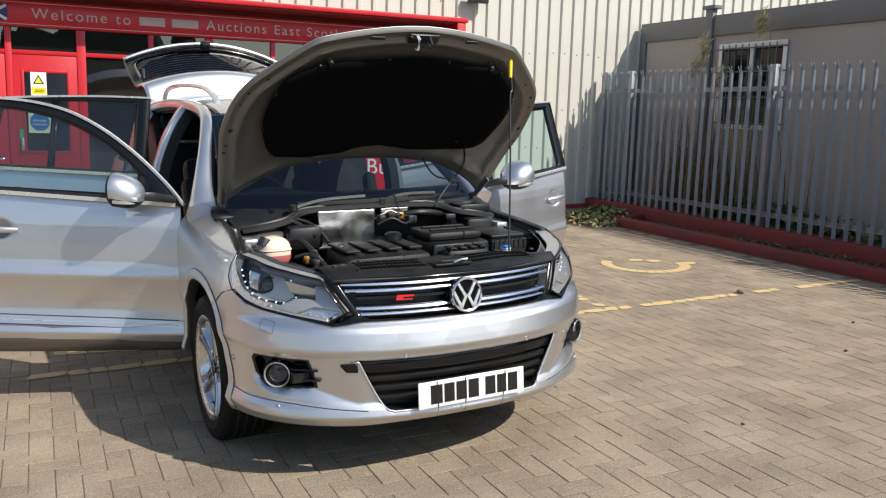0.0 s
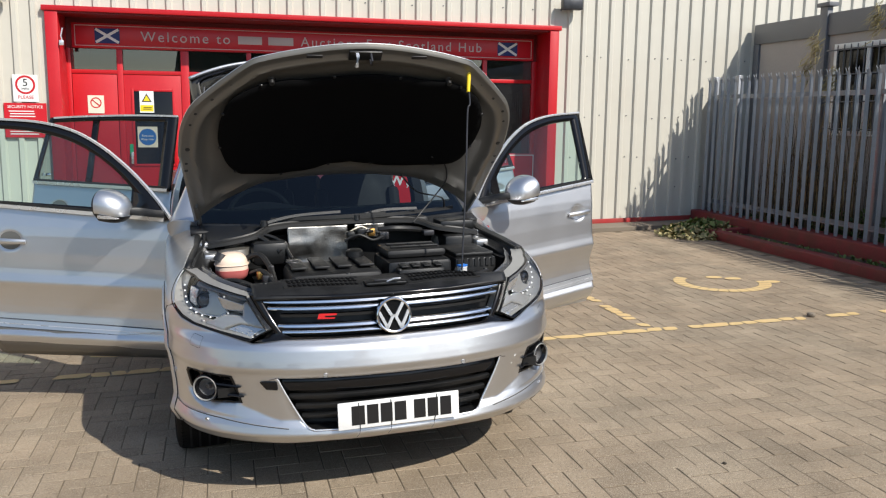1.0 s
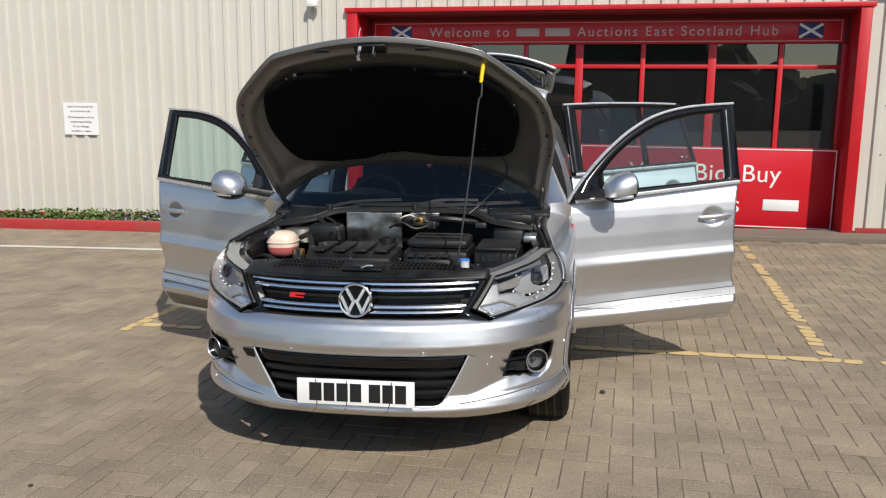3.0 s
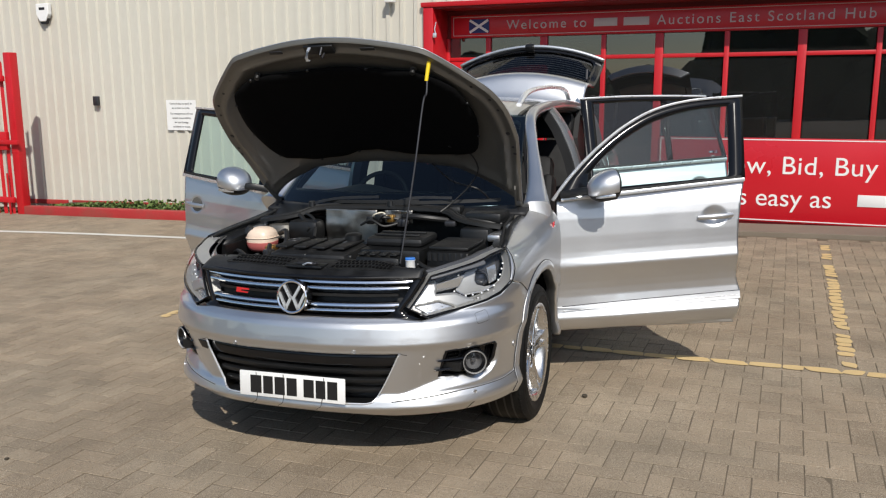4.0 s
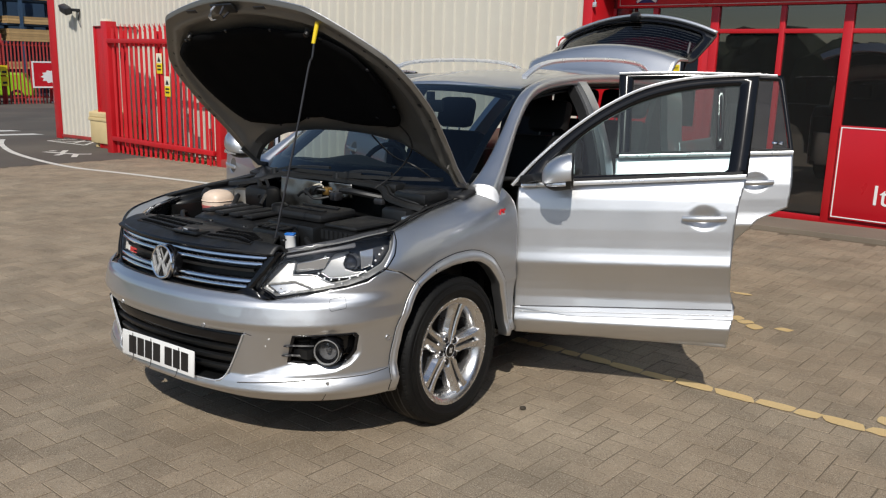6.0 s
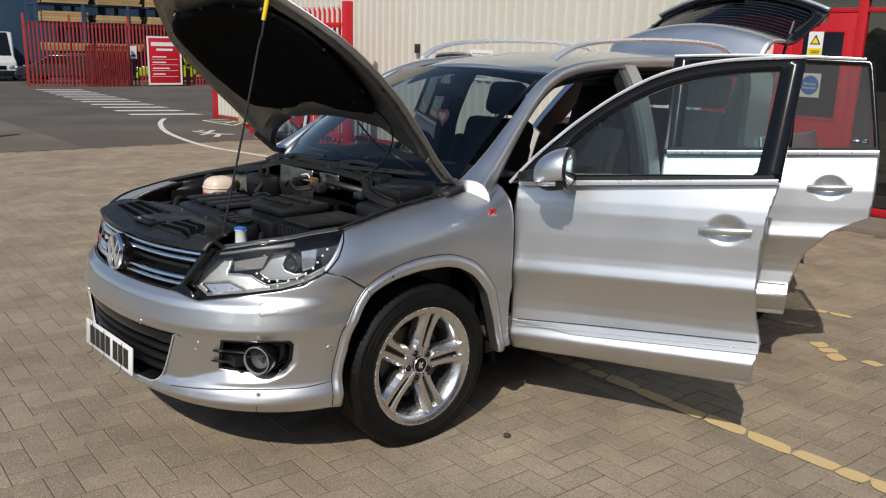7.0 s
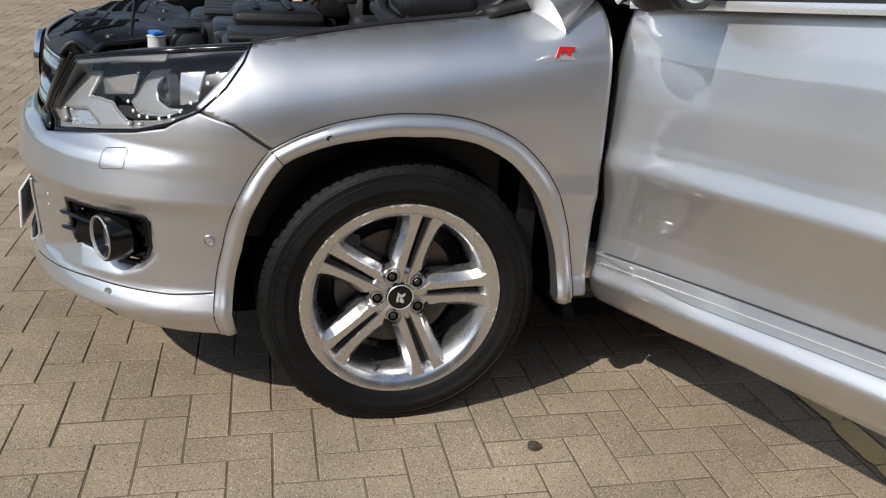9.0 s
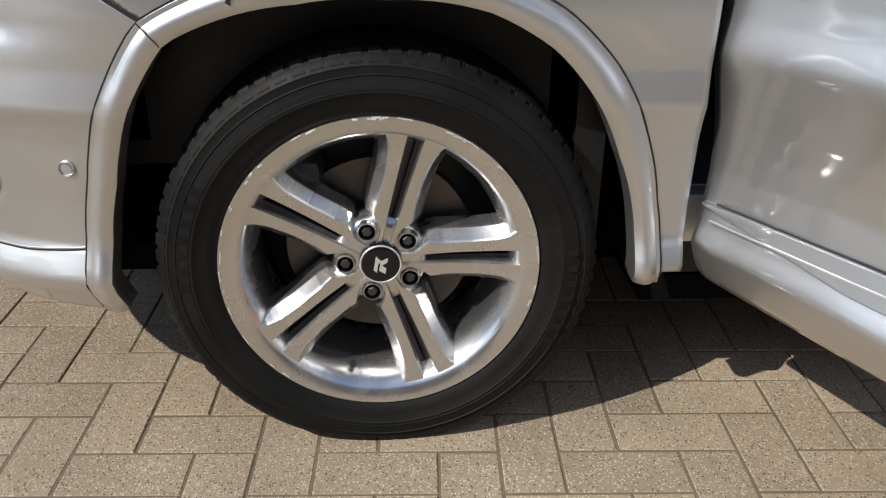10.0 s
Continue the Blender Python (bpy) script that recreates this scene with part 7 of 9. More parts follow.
        sweep(bm, smooth_line([(0.03, k * -0.02, 1.095), (0.07, k * 0.02, 1.105), (0.12, k * 0.075, 1.122), (0.18, k * 0.11, 1.125)], 5), [(-0.022, -0.018), (0.022, -0.018), (0.026, 0.0), (0.018, 0.020), (-0.018, 0.020), (-0.026, 0.0)])
        part("mirror_arm", bm, BLACK_PL, mir)
        part("sail_panel", grid(lambda u, z: g(u, z) + Vector((0, k * 0.003, 0)), span(0.0, 0.24, 26), span(1.06, 1.30, 26), keep=poly([(0.02, 1.07), (0.055, 1.135), (0.19, 1.265), (0.215, 1.24), (0.212, 1.085)]), flip=flip), BLACK_PL, d, solid=0.008)
        if side > 0:
            for u, z, w, h in ((0.055, 0.545, 0.020, 0.008), (0.075, 0.505, 0.008, 0.005), (0.115, 0.520, 0.010, 0.007), (0.135, 0.545, 0.024, 0.016)):
                part("scratch", grid(lambda a, b: f(a, b) + Vector((0, k * 0.0008, 0)), span(u - w, u + w, 12), span(z - h, z + h, 8), keep=poly([(u - w, z - h), (u - w * 0.1, z - h * 0.1), (u + w, z + h), (u + w * 0.4, z - h * 0.1)]), flip=flip), PLATE_WHITE, d, solid=0.0005)
    return d


for side in (1, -1):
    build_door(side, False, 69.0)
    build_door(side, True, 63.5)

# ---- bonnet, propped open ----
HR, HF = Vector((0, 0.30, 1.10)), Vector((0, -0.560, 1.918))
HD = (HF - HR)
HN = Vector((0, 0.67, 0.742))


HL = HD.length
hood_half = lerp_table((0.0, 0.13, 0.33, 0.45, 0.58, 0.666, 0.775, 0.86, 0.925, 0.958, 0.981, 0.9885), (0.755, 0.800, 0.822, 0.820, 0.804, 0.775, 0.680, 0.580, 0.505, 0.320, 0.147, 0.006))


def hood(q, v, lift=0.0):
    x = hood_half(q) * v
    b = 0.060 * math.sin(math.pi * q) - 0.085 * (x / 0.8) ** 2 + 0.012 * math.exp(-((abs(x) - 0.42) / 0.07) ** 2) * (1 - q)
    if q < 0.12:
        b += 0.02 * (1 - q / 0.12)
    return HR + HD * q + HN * (b + lift) + Vector((x, 0, 0))


qs = [math.sin(t * math.pi / 2) for t in span(0, 1, 46)]
vs = span(-1, 1, 97)
rear_q = lambda v: 0.20 * (1 - abs(v) ** 3.0)
# the edge from the middle of the nose round the clipped corner to the straight side
nose_line = [(p.x, p.y) for p in smooth_line([(x, q, 0) for x, q in ((0.0, 0.9885), (0.147, 0.981), (0.320, 0.958), (0.440, 0.936), (0.490, 0.924), (0.525, 0.902), (0.590, 0.850), (0.680, 0.772), (0.745, 0.708), (0.778, 0.655), (0.804, 0.580), (0.816, 0.490), (0.820, 0.420))], 4)]
nose_s = np.cumsum([0.0] + [math.hypot(b[0] - a[0], (b[1] - a[1]) * HL) for a, b in zip(nose_line, nose_line[1:])])
nose_at = lambda w: (float(np.interp(w * nose_s[-1], nose_s, [p[0] for p in nose_line])), float(np.interp(w * nose_s[-1], nose_s, [p[1] for p in nose_line])))
rear_x = lambda q: 0.755 + 0.045 * min(q / 0.13, 1)


def hood_xq(t, v):
    """Place on the bonnet by columns: t from its rear edge to its front edge, v across."""
    w = abs(v)
    xr, qr = rear_x(rear_q(w)) * w, rear_q(w)
    xf, qf = nose_at(w)
    return math.copysign(xr + (xf - xr) * t, v), qr + (qf - qr) * t


def hood_at(t, v, lift):
    x, q = hood_xq(t, v)
    return hood(q, x / hood_half(q), lift)


bonnet = part("bonnet", grid(lambda t, v: hood_at(t, v, 0.030), qs, vs), SILVER, car, "silver bonnet propped open, its underside showing", solid=0.004)
rim_d = poly([(x, q * HL) for x, q in [hood_xq(1, v) for v in span(-1, 1, 49)] + [hood_xq(0, v) for v in span(1, -1, 33)]])
# pressed inner frame: flat turned rim, a bead, then a step down to the liner
bm = bmesh.new()
rows = []
for t in qs:
    row = []
    for v in vs:
        x, q = hood_xq(t, v)
        d = max(-rim_d(x, q * HL), 0.0)
        depth = 0.026 - 0.020 * min(d / 0.012, 1) - 0.007 * min(max((d - 0.045) / 0.02, 0), 1)
        depth -= 0.009 * math.exp(-((d - 0.075) / 0.014) ** 2)
        depth += 0.007 * min(max((d - 0.095) / 0.025, 0), 1)
        row.append(bm.verts.new(hood_at(t, v, depth)))
    rows.append(row)
for r0, r1 in zip(rows, rows[1:]):
    for i in range(len(vs) - 1):
        try:
            bm.faces.new((r0[i], r0[i + 1], r1[i + 1], r1[i]))
        except ValueError:
            pass
# frame colour holds the shade under the raised bonnet
part("inner_frame", bm, SILVER_SHADED, bonnet, "silver inner frame of the bonnet, shade put into its colour")
liner_line = smooth_line([(sx * x, q, 0) for sx, rows_ in ((-1, ((0.638, 0.560), (0.590, 0.730), (0.455, 0.810), (0.22, 0.832))), (1, ((0.0, 0.846), (0.22, 0.834), (0.440, 0.815), (0.580, 0.735), (0.640, 0.590), (0.625, 0.450), (0.555, 0.335), (0.30, 0.298), (0.09, 0.315))), (-1, ((0.06, 0.318), (0.22, 0.280), (0.40, 0.276), (0.555, 0.320), (0.615, 0.420)))) for x, q in rows_], 5, closed=True)
ld = poly([(p.x, p.y + 0.009 * noise.noise(Vector((p.x * 16, p.y * 16, 0)))) for p in liner_line])
part("felt_liner", grid(lambda x, q: hood(q, x / hood_half(q), -0.016 - 0.010 * min(1, max(-ld(x, q), 0) / 0.03)), span(-0.68, 0.68, 80), span(0.20, 0.87, 52), keep=ld), LINER, bonnet, "black felt sound liner", solid=0.010, offset=1)
clip_pts = [liner_line[i] for i in range(3, len(liner_line), 7)]
for p in clip_pts:
    c = hood(p.y, p.x / hood_half(p.y), -0.026)
    part("liner_clip", lathe(bmesh.new(), [(0.0, 0.004), (0.007, 0.003), (0.009, -0.002)], 10, Matrix.Translation(c) @ HN.to_track_quat("-X", "Z").to_matrix().to_4x4()), BLACK_PL, bonnet)
HMAT = lambda q, x, lift: Matrix.Translation(hood(q, x / hood_half(q), lift)) @ (-HN).to_track_quat("Z", "Y").to_matrix().to_4x4()
part("latch_plate", one_box((-0.075, -0.026, -0.004), (0.075, 0.026, 0.008), 0.006, HMAT(0.953, -0.01, -0.010)), BLACK_PL, bonnet)
part("striker", tube([HMAT(0.953, x, -0.012) @ Vector(p) for x, p in ((0.012, (0, 0.018, 0)), (0.012, (0, 0.010, 0.045)), (0.012, (0, -0.012, 0.045)), (0.012, (0, -0.018, 0)))], 0.005, 8), DARK_METAL, bonnet)
part("safety_hook", sweep(bmesh.new(), [HMAT(0.953, -0.05, -0.012) @ Vector(p) for p in ((0, 0.02, 0), (0.0, 0.022, 0.03), (-0.006, 0.006, 0.055), (-0.006, -0.012, 0.058), (-0.006, -0.020, 0.045))], [(-0.007, -0.002), (0.007, -0.002), (0.007, 0.002), (-0.007, 0.002)]), SATIN, bonnet)
for x in (-0.235, 0.235):
    part("frame_slot", one_box((-0.035, -0.009, -0.001), (0.035, 0.009, 0.004), 0.004, HMAT(0.953, x, -0.012)), INK, bonnet)
for x, q in ((-0.41, 0.825), (0.41, 0.825)):
    part("rubber_buffer", lathe(bmesh.new(), [(0.0, 0.026), (0.012, 0.024), (0.015, 0.0), (0.020, -0.004)], 14, HMAT(q, x, -0.012) @ pose(0, 0, 0, 0, -90, 0)), SEAL, bonnet)
for sgn in (-1, 1):
    for q, off, r in ((0.46, 0.040, 0.011), (0.34, 0.035, 0.008), (0.38, 0.036, 0.007), (0.60, 0.036, 0.006), (0.66, 0.040, 0.007), (0.73, 0.055, 0.007), (0.80, 0.070, 0.006)):
        x = sgn * (hood_half(q) - off)
        part("frame_hole", lathe(bmesh.new(), [(0.0, 0.001), (r, 0.0012), (r * 1.2, 0.0)], 12, HMAT(q, x, 0.0055) @ pose(0, 0, 0, 0, -90, 0)), INK, bonnet)
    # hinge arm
    part("bonnet_hinge", sweep(bmesh.new(), [(sgn * 0.735, 0.36, 1.03), (sgn * 0.735, 0.31, 1.07), hood(0.02, sgn * 0.95, 0.0), hood(0.14, sgn * 0.93, -0.004)], [(-0.004, -0.014), (0.004, -0.014), (0.004, 0.014), (-0.004, 0.014)]), SILVER_SHADED, bonnet)
for x in (0.30,):
    part("washer_hose", tube(smooth_line([hood(0.24, x / 0.8, -0.02), hood(0.16, (x + 0.10) / 0.8, -0.05), hood(0.14, (x + 0.24) / 0.8, -0.05), hood(0.06, (x + 0.30 if x > 0 else x - 0.1) / 0.8, -0.03)], 6), 0.0045, 6), SEAL, bonnet)
part("hood_hose", tube(smooth_line([(0.44, -0.02, 1.40), (0.53, 0.05, 1.36), (0.56, 0.10, 1.27), (0.50, 0.12, 1.18), (0.42, 0.10, 1.10), (0.36, 0.06, 1.05)], 6), 0.004, 6), SEAL, bonnet)
# prop rod with its yellow grip
top = Vector((0.502, -0.440, 1.822))
foot = Vector((0.40, -0.62, 0.905))
rod = part("prop_rod", tube(smooth_line([foot, foot + (top - foot) * 0.45 + Vector((0.004, 0, 0)), foot + (top - foot) * 0.78, foot + (top - foot) * 0.83 + Vector((0.010, 0.0, 0.0)), foot + (top - foot) * 0.93, top], 5), 0.0045, 8), DARK_METAL, car, "thin steel bonnet prop with a yellow grip")
part("rod_grip", tube([foot + (top - foot) * t + Vector((0, 0, 0)) for t in (0.890, 0.94, 0.995, 1.020)], 0.0105, 10, scale=lambda t: 0.8 + 0.3 * t), YELLOW_PL, rod)

# ---- tailgate, raised ----
TG = pose(0, 2.98, 1.630, 33, 0, 0)
tail_half = lambda q: 0.60 + 0.07 * math.sin(min(q, 1.0) * math.pi * 0.5)
def tail_f(q, v, lift=0.0):
    """q metres from the hinge, v across; local y runs out along the open gate, z is its outer face, turned down below the window."""
    x = tail_half(q / 0.75) * v
    e = max(q - 0.82, 0)
    x *= 1 - 0.9 * min(e, 0.2)
    z = 0.10 * math.exp(-((q - 0.17) / 0.13) ** 2) - 0.11 * (x / 0.6) ** 2 * (0.7 + 0.3 * q) - 0.06 * max(q - 0.5, 0) ** 1.3 - 1.0 * e + lift
    return Vector((x, min(q, 0.82) + 0.5 * e - 0.06 * (x / 0.6) ** 2, z))
gate_ob = part("tailgate", grid(lambda q, v: tail_f(q, v), span(-0.07, 0.30, 26), span(-1, 1, 44)), SILVER, car, "silver tailgate raised, with roof spoiler and tinted rear window", solid=0.02)
gate_ob.matrix_basis = TG
rw = part("rear_window", grid(lambda q, v: tail_f(q, v, -0.018), span(0.27, 0.79, 22), span(-0.95, 0.95, 44)), GLASS_DARK, gate_ob, solid=0.004)
for q in span(0.33, 0.70, 11):
    part("heater_wire", sweep(bmesh.new(), [tail_f(q, v, -0.014) for v in span(-0.86, 0.86, 20)], [(-0.001, -0.001), (0.001, -0.001), (0.001, 0.001), (-0.001, 0.001)]), LAMP_DARK, gate_ob)
part("window_border", grid(lambda q, v: tail_f(q, v, -0.012), span(0.27, 0.82, 50), span(-1.0, 1.0, 60), holes=(rbox(0.55, 0.0, 0.225, 0.88, 0.08),)), GLOSS_BLACK, gate_ob, solid=0.012)
part("gate_lower", grid(lambda q, v: tail_f(q, v, 0.006), span(0.808, 1.0, 20), span(-1.0, 1.0, 50)), SILVER, gate_ob, solid=0.03)
part("gate_inner", grid(lambda q, v: tail_f(q, v, -0.05), span(0.82, 0.98, 12), span(-0.9, 0.9, 30)), DASH, gate_ob, solid=0.02)
wp = part("rear_wiper", sweep(bmesh.new(), [tail_f(q, v, 0.02) for q, v in ((0.79, 0.0), (0.795, -0.12), (0.78, -0.35), (0.77, -0.55))], [(-0.010, -0.008), (0.010, -0.008), (0.007, 0.010), (-0.007, 0.010)]), BLACK_PL, gate_ob)
part("wiper_boss", one_box((-0.04, 0.765, -0.02), (0.04, 0.83, 0.045), 0.015), BLACK_PL, gate_ob)
for sgn in (-1, 1):
    part("tail_lamp", grid(lambda q, v: tail_f(q, v * sgn, 0.012), span(0.85, 0.97, 12), span(0.74, 0.98, 12), flip=sgn < 0), TAIL_RED, gate_ob, solid=0.02)
    part("gas_strut", tube([(sgn * 0.56, 0.50, -0.06), TG.inverted() @ Vector((sgn * 0.60, 3.08, 1.25))], 0.010, 8), DARK_METAL, gate_ob)


# ---- roof, pillars, cabin ----
roof_z = lerp_table((1.0, 1.2, 1.5, 1.9, 2.3, 2.7, 3.05), (1.545, 1.592, 1.628, 1.642, 1.640, 1.625, 1.600))
roof_w = lerp_table((1.0, 1.4, 2.0, 2.6, 3.05), (0.575, 0.595, 0.600, 0.590, 0.570))
def roof_f(y, v):
    x = roof_w(y) * v
    return Vector((x, y - 0.07 * (1 - v * v) * max(0, 1 - (y - 1.0) / 0.8), roof_z(y) - 0.055 * v ** 2 - 0.03 * v ** 8))
roof = part("roof", grid(lambda v, y: roof_f(y, v), span(-1, 1, 40), span(1.03, 3.02, 40)), SILVER, car, "silver roof panel", solid=0.02)
part("roof_lining", grid(lambda v, y: roof_f(y, v * 0.96) - Vector((0, 0, 0.045)), span(-1, 1, 20), span(1.06, 3.0, 20)), DASH, roof, solid=0.01)
for sgn in (-1, 1):
    rail = bmesh.new()
    path = [(sgn * 0.520, 1.14, 1.590), (sgn * 0.528, 1.28, 1.652), (sgn * 0.535, 1.50, 1.684), (sgn * 0.538, 1.95, 1.700), (sgn * 0.535, 2.40, 1.694), (sgn * 0.528, 2.66, 1.665), (sgn * 0.520, 2.80, 1.600)]
    sweep(rail, smooth_line(path, 7), [(-0.015, -0.013), (0.014, -0.013), (0.018, 0.0), (0.010, 0.012), (-0.010, 0.012), (-0.018, 0.0)])
    part("roof_rail", rail, SATIN, car, "satin silver roof rail")
    part("rail_base", sweep(bmesh.new(), [(sgn * 0.530, y, roof_f(y, 0.89).z + 0.004) for y in span(1.12, 2.82, 20)], [(-0.016, -0.006), (0.016, -0.006), (0.012, 0.006), (-0.012, 0.006)]), BLACK_PL, roof)
    # cant rail and A pillar as one pressing
    pil = smooth_line([(sgn * 0.815, 0.34, 1.030), (sgn * 0.775, 0.50, 1.150), (sgn * 0.695, 0.76, 1.345), (sgn * 0.652, 0.90, 1.437), (sgn * 0.624, 1.02, 1.494), (sgn * 0.610, 1.14, 1.530), (sgn * 0.606, 1.30, 1.555), (sgn * 0.610, 1.60, 1.574), (sgn * 0.612, 2.10, 1.578), (sgn * 0.600, 2.60, 1.560), (sgn * 0.590, 3.00, 1.530)], 7)
    sec = [(0.034 * math.copysign(abs(math.cos(a)) ** 0.7, math.cos(a)), 0.030 * math.copysign(abs(math.sin(a)) ** 0.7, math.sin(a))) for a in span(0, 2 * math.pi * 15 / 16, 16)]
    part("roof_pillar", sweep(bmesh.new(), pil, sec, scale=lambda t: 1.0 + 1.35 * max(0.0, 1 - t / 0.20) ** 1.4), SILVER, car, "silver windscreen pillar and roof rail pressing")
    part("pillar_lining", sweep(bmesh.new(), [p + Vector((-sgn * 0.030, 0.022, -0.022)) for p in pil], [(x * 0.9, y * 0.9) for x, y in sec]), DASH, car)
    bp = bmesh.new()
    sweep(bp, smooth_line([(sgn * 0.870, 1.555, 0.36), (sgn * 0.868, 1.555, 0.80), (sgn * 0.846, 1.555, 1.08), (sgn * 0.760, 1.575, 1.34), (sgn * 0.690, 1.59, 1.47), (sgn * 0.625, 1.60, 1.555)], 6), [(-0.02, -0.045), (0.014, -0.042), (0.022, -0.03), (0.022, 0.03), (0.014, 0.042), (-0.02, 0.045)], up=(0, 1, 0))
    part("door_pillar", bp, SILVER, car, "silver door pillar")
    part("pillar_trim", sweep(bmesh.new(), smooth_line([(sgn * 0.820, 1.555, 0.40), (sgn * 0.80, 1.55, 1.05), (sgn * 0.705, 1.57, 1.36), (sgn * 0.60, 1.59, 1.53)], 6), [(-0.03, -0.065), (0.03, -0.060), (0.03, 0.060), (-0.03, 0.065)], up=(0, 1, 0)), DASH, car)
    cp = bmesh.new()
    sweep(cp, smooth_line([(sgn * 0.845, 2.52, 1.06), (sgn * 0.80, 2.60, 1.18), (sgn * 0.70, 2.80, 1.42), (sgn * 0.60, 2.95, 1.55)], 6), [(-0.03, -0.10), (0.03, -0.08), (0.03, 0.08), (-0.03, 0.10)], up=(0, 1, 0))
    part("rear_pillar", cp, SILVER, car)
    part("sill", one_box((sgn * 0.74, 0.46, 0.27), (sgn * 0.80, 2.24, 0.42), 0.02), SILVER, car, "silver door sill")
    # rear quarter
    q_in = lambda y, z: 0.006 + 0.25 * max(z - 1.0, 0) + 0.02 * max(y - 3.0, 0) ** 0.5 + 0.5 * max(y - 3.15, 0) ** 1.6 + (0.03 if z < 0.36 else 0)
    rh = lambda y, z: math.hypot(y - AXLE, z - ARCH_Z) - ARCH_R
    part("rear_quarter", grid(lambda y, z: Vector((sgn * (0.912 - q_in(y, z)), y, z)), span(2.22, 3.46, 70), span(0.30, 1.16, 50), holes=(rh,), keep=poly([(2.60, 1.16), (2.56, 1.0), (2.50, 0.86), (2.36, 0.76), (2.26, 0.64), (2.22, 0.5), (2.22, 0.30), (3.46, 0.30), (3.46, 0.95), (3.42, 1.16)]), flip=sgn < 0), SILVER, car, "silver rear quarter panel", solid=0.006)
    bm = bmesh.new()
    prev = None
    for k in range(33):
        th = radians(-30 + 240 * k / 32)
        row = [bm.verts.new((sgn * x, AXLE - 0.455 * math.cos(th), ARCH_Z + 0.455 * math.sin(th))) for x in (0.850, 0.78, 0.66, 0.50)]
        if prev:
            for q in range(3):
                bm.faces.new((prev[q], prev[q + 1], row[q + 1], row[q]))
        prev = row
    part("rear_wheel_liner", bm, LINER, car, solid=0.004)
# tail
part("rear_bumper", grid(lambda x, z: Vector((x, 3.50 - 0.22 * abs(x / 0.9) ** 4 - 0.05 * abs(z - 0.5), z)), span(-0.88, 0.88, 40), span(0.28, 0.78, 16)), SILVER, car, solid=0.01, offset=1)

# windscreen and what lies behind it
WB, WT = lambda v: Vector((0.735 * v, 0.30 - 0.20 * (1 - v * v), 1.065)), lambda v: Vector((0.592 * v, 1.035 - 0.07 * (1 - v * v), 1.525 + 0.020 * (1 - v * v)))
def screen(v, t):
    p = WB(v).lerp(WT(v), t)
    return p + Vector((0, -0.40, 0.62)) * 0.05 * math.sin(math.pi * t)
part("windscreen", grid(screen, span(-1, 1, 40), span(0, 1, 24)), GLASS_WIND, car, "raked windscreen")
part("screen_border", grid(lambda v, t: screen(v, t) + Vector((0, 0.004, -0.005)), span(-1, 1, 90), span(0, 1, 50), holes=(rbox(0, 0.53, 0.95, 0.40, 0.04),)), GLOSS_BLACK, car, solid=0.003)
mr = part("rear_view_mirror", one_box((-0.12, 0.90, 1.385), (0.12, 0.925, 1.455), 0.012), DASH, car, "black rear view mirror")
part("mirror_stem", one_box((-0.015, 0.92, 1.42), (0.015, 0.97, 1.50), 0.005), DASH, mr)
hp = []
for k in range(28):
    t = 2 * math.pi * k / 28
    hp.append((0.0032 * 16 * math.sin(t) ** 3, 0.0032 * (13 * math.cos(t) - 5 * math.cos(2 * t) - 2 * math.cos(3 * t) - math.cos(4 * t))))
ht = part("hanging_heart", prism(hp, -0.003, 0.003, Matrix.Translation((0.0, 0.86, 1.285)) @ FACE_SOUTH), HEART, car, "pink heart-shaped air freshener hanging from the mirror", smooth=False)
part("heart_centre", prism([(x * 0.55, y * 0.55) for x, y in hp], 0.0032, 0.005, Matrix.Translation((0.0, 0.86, 1.285)) @ FACE_SOUTH), SIGN_CREAM, ht, smooth=False)
part("heart_string", tube([(0, 0.86, 1.32), (0, 0.89, 1.40)], 0.0015, 5), INK, ht)
dash = part("dashboard", grid(lambda x, t: Vector((x, 0.22 + 0.62 * t, 1.030 + 0.060 * math.sin(math.pi * min(t * 0.9, 1)) - 0.25 * max(t - 0.85, 0) + 0.045 * math.exp(-((x + 0.36) / 0.17) ** 2) * math.exp(-((t - 0.78) / 0.22) ** 2))), span(-0.78, 0.78, 40), span(0, 1, 24)), DASH, car, "dark dashboard", solid=0.02)
part("dash_face", grid(lambda x, t: Vector((x, 0.84 + 0.06 * t, 1.02 - 0.40 * t)), span(-0.76, 0.76, 12), span(0, 1, 8)), DASH, dash, solid=0.02)
part("sat_nav_panel", one_box((-0.11, 0.845, 0.86), (0.11, 0.87, 0.99), 0.01), GLOSS_BLACK, dash)
wheel_m = Matrix.Translation((-0.36, 0.92, 1.00)) @ pose(0, 0, 0, 64, 0, 0)
sw = part("steering_wheel", sweep(bmesh.new(), [wheel_m @ Vector((0.185 * math.cos(a), 0.185 * math.sin(a), 0)) for a in span(0, 2 * math.pi * 35 / 36, 36)], ring(0.016, 8), up=wheel_m.to_3x3() @ Vector((0, 0, 1)), closed=True), LEATHER, car, "black leather steering wheel")
part("wheel_hub", one_box((-0.07, -0.06, -0.03), (0.07, 0.055, 0.02), 0.02, wheel_m), DASH, sw)
for a in (0, 180, 270):
    part("wheel_spoke", one_box((0.05, -0.02, -0.012), (0.18, 0.02, 0.008), 0.006, wheel_m @ pose(0, 0, 0, 0, 0, a)), SATIN if a == 270 else DASH, sw)


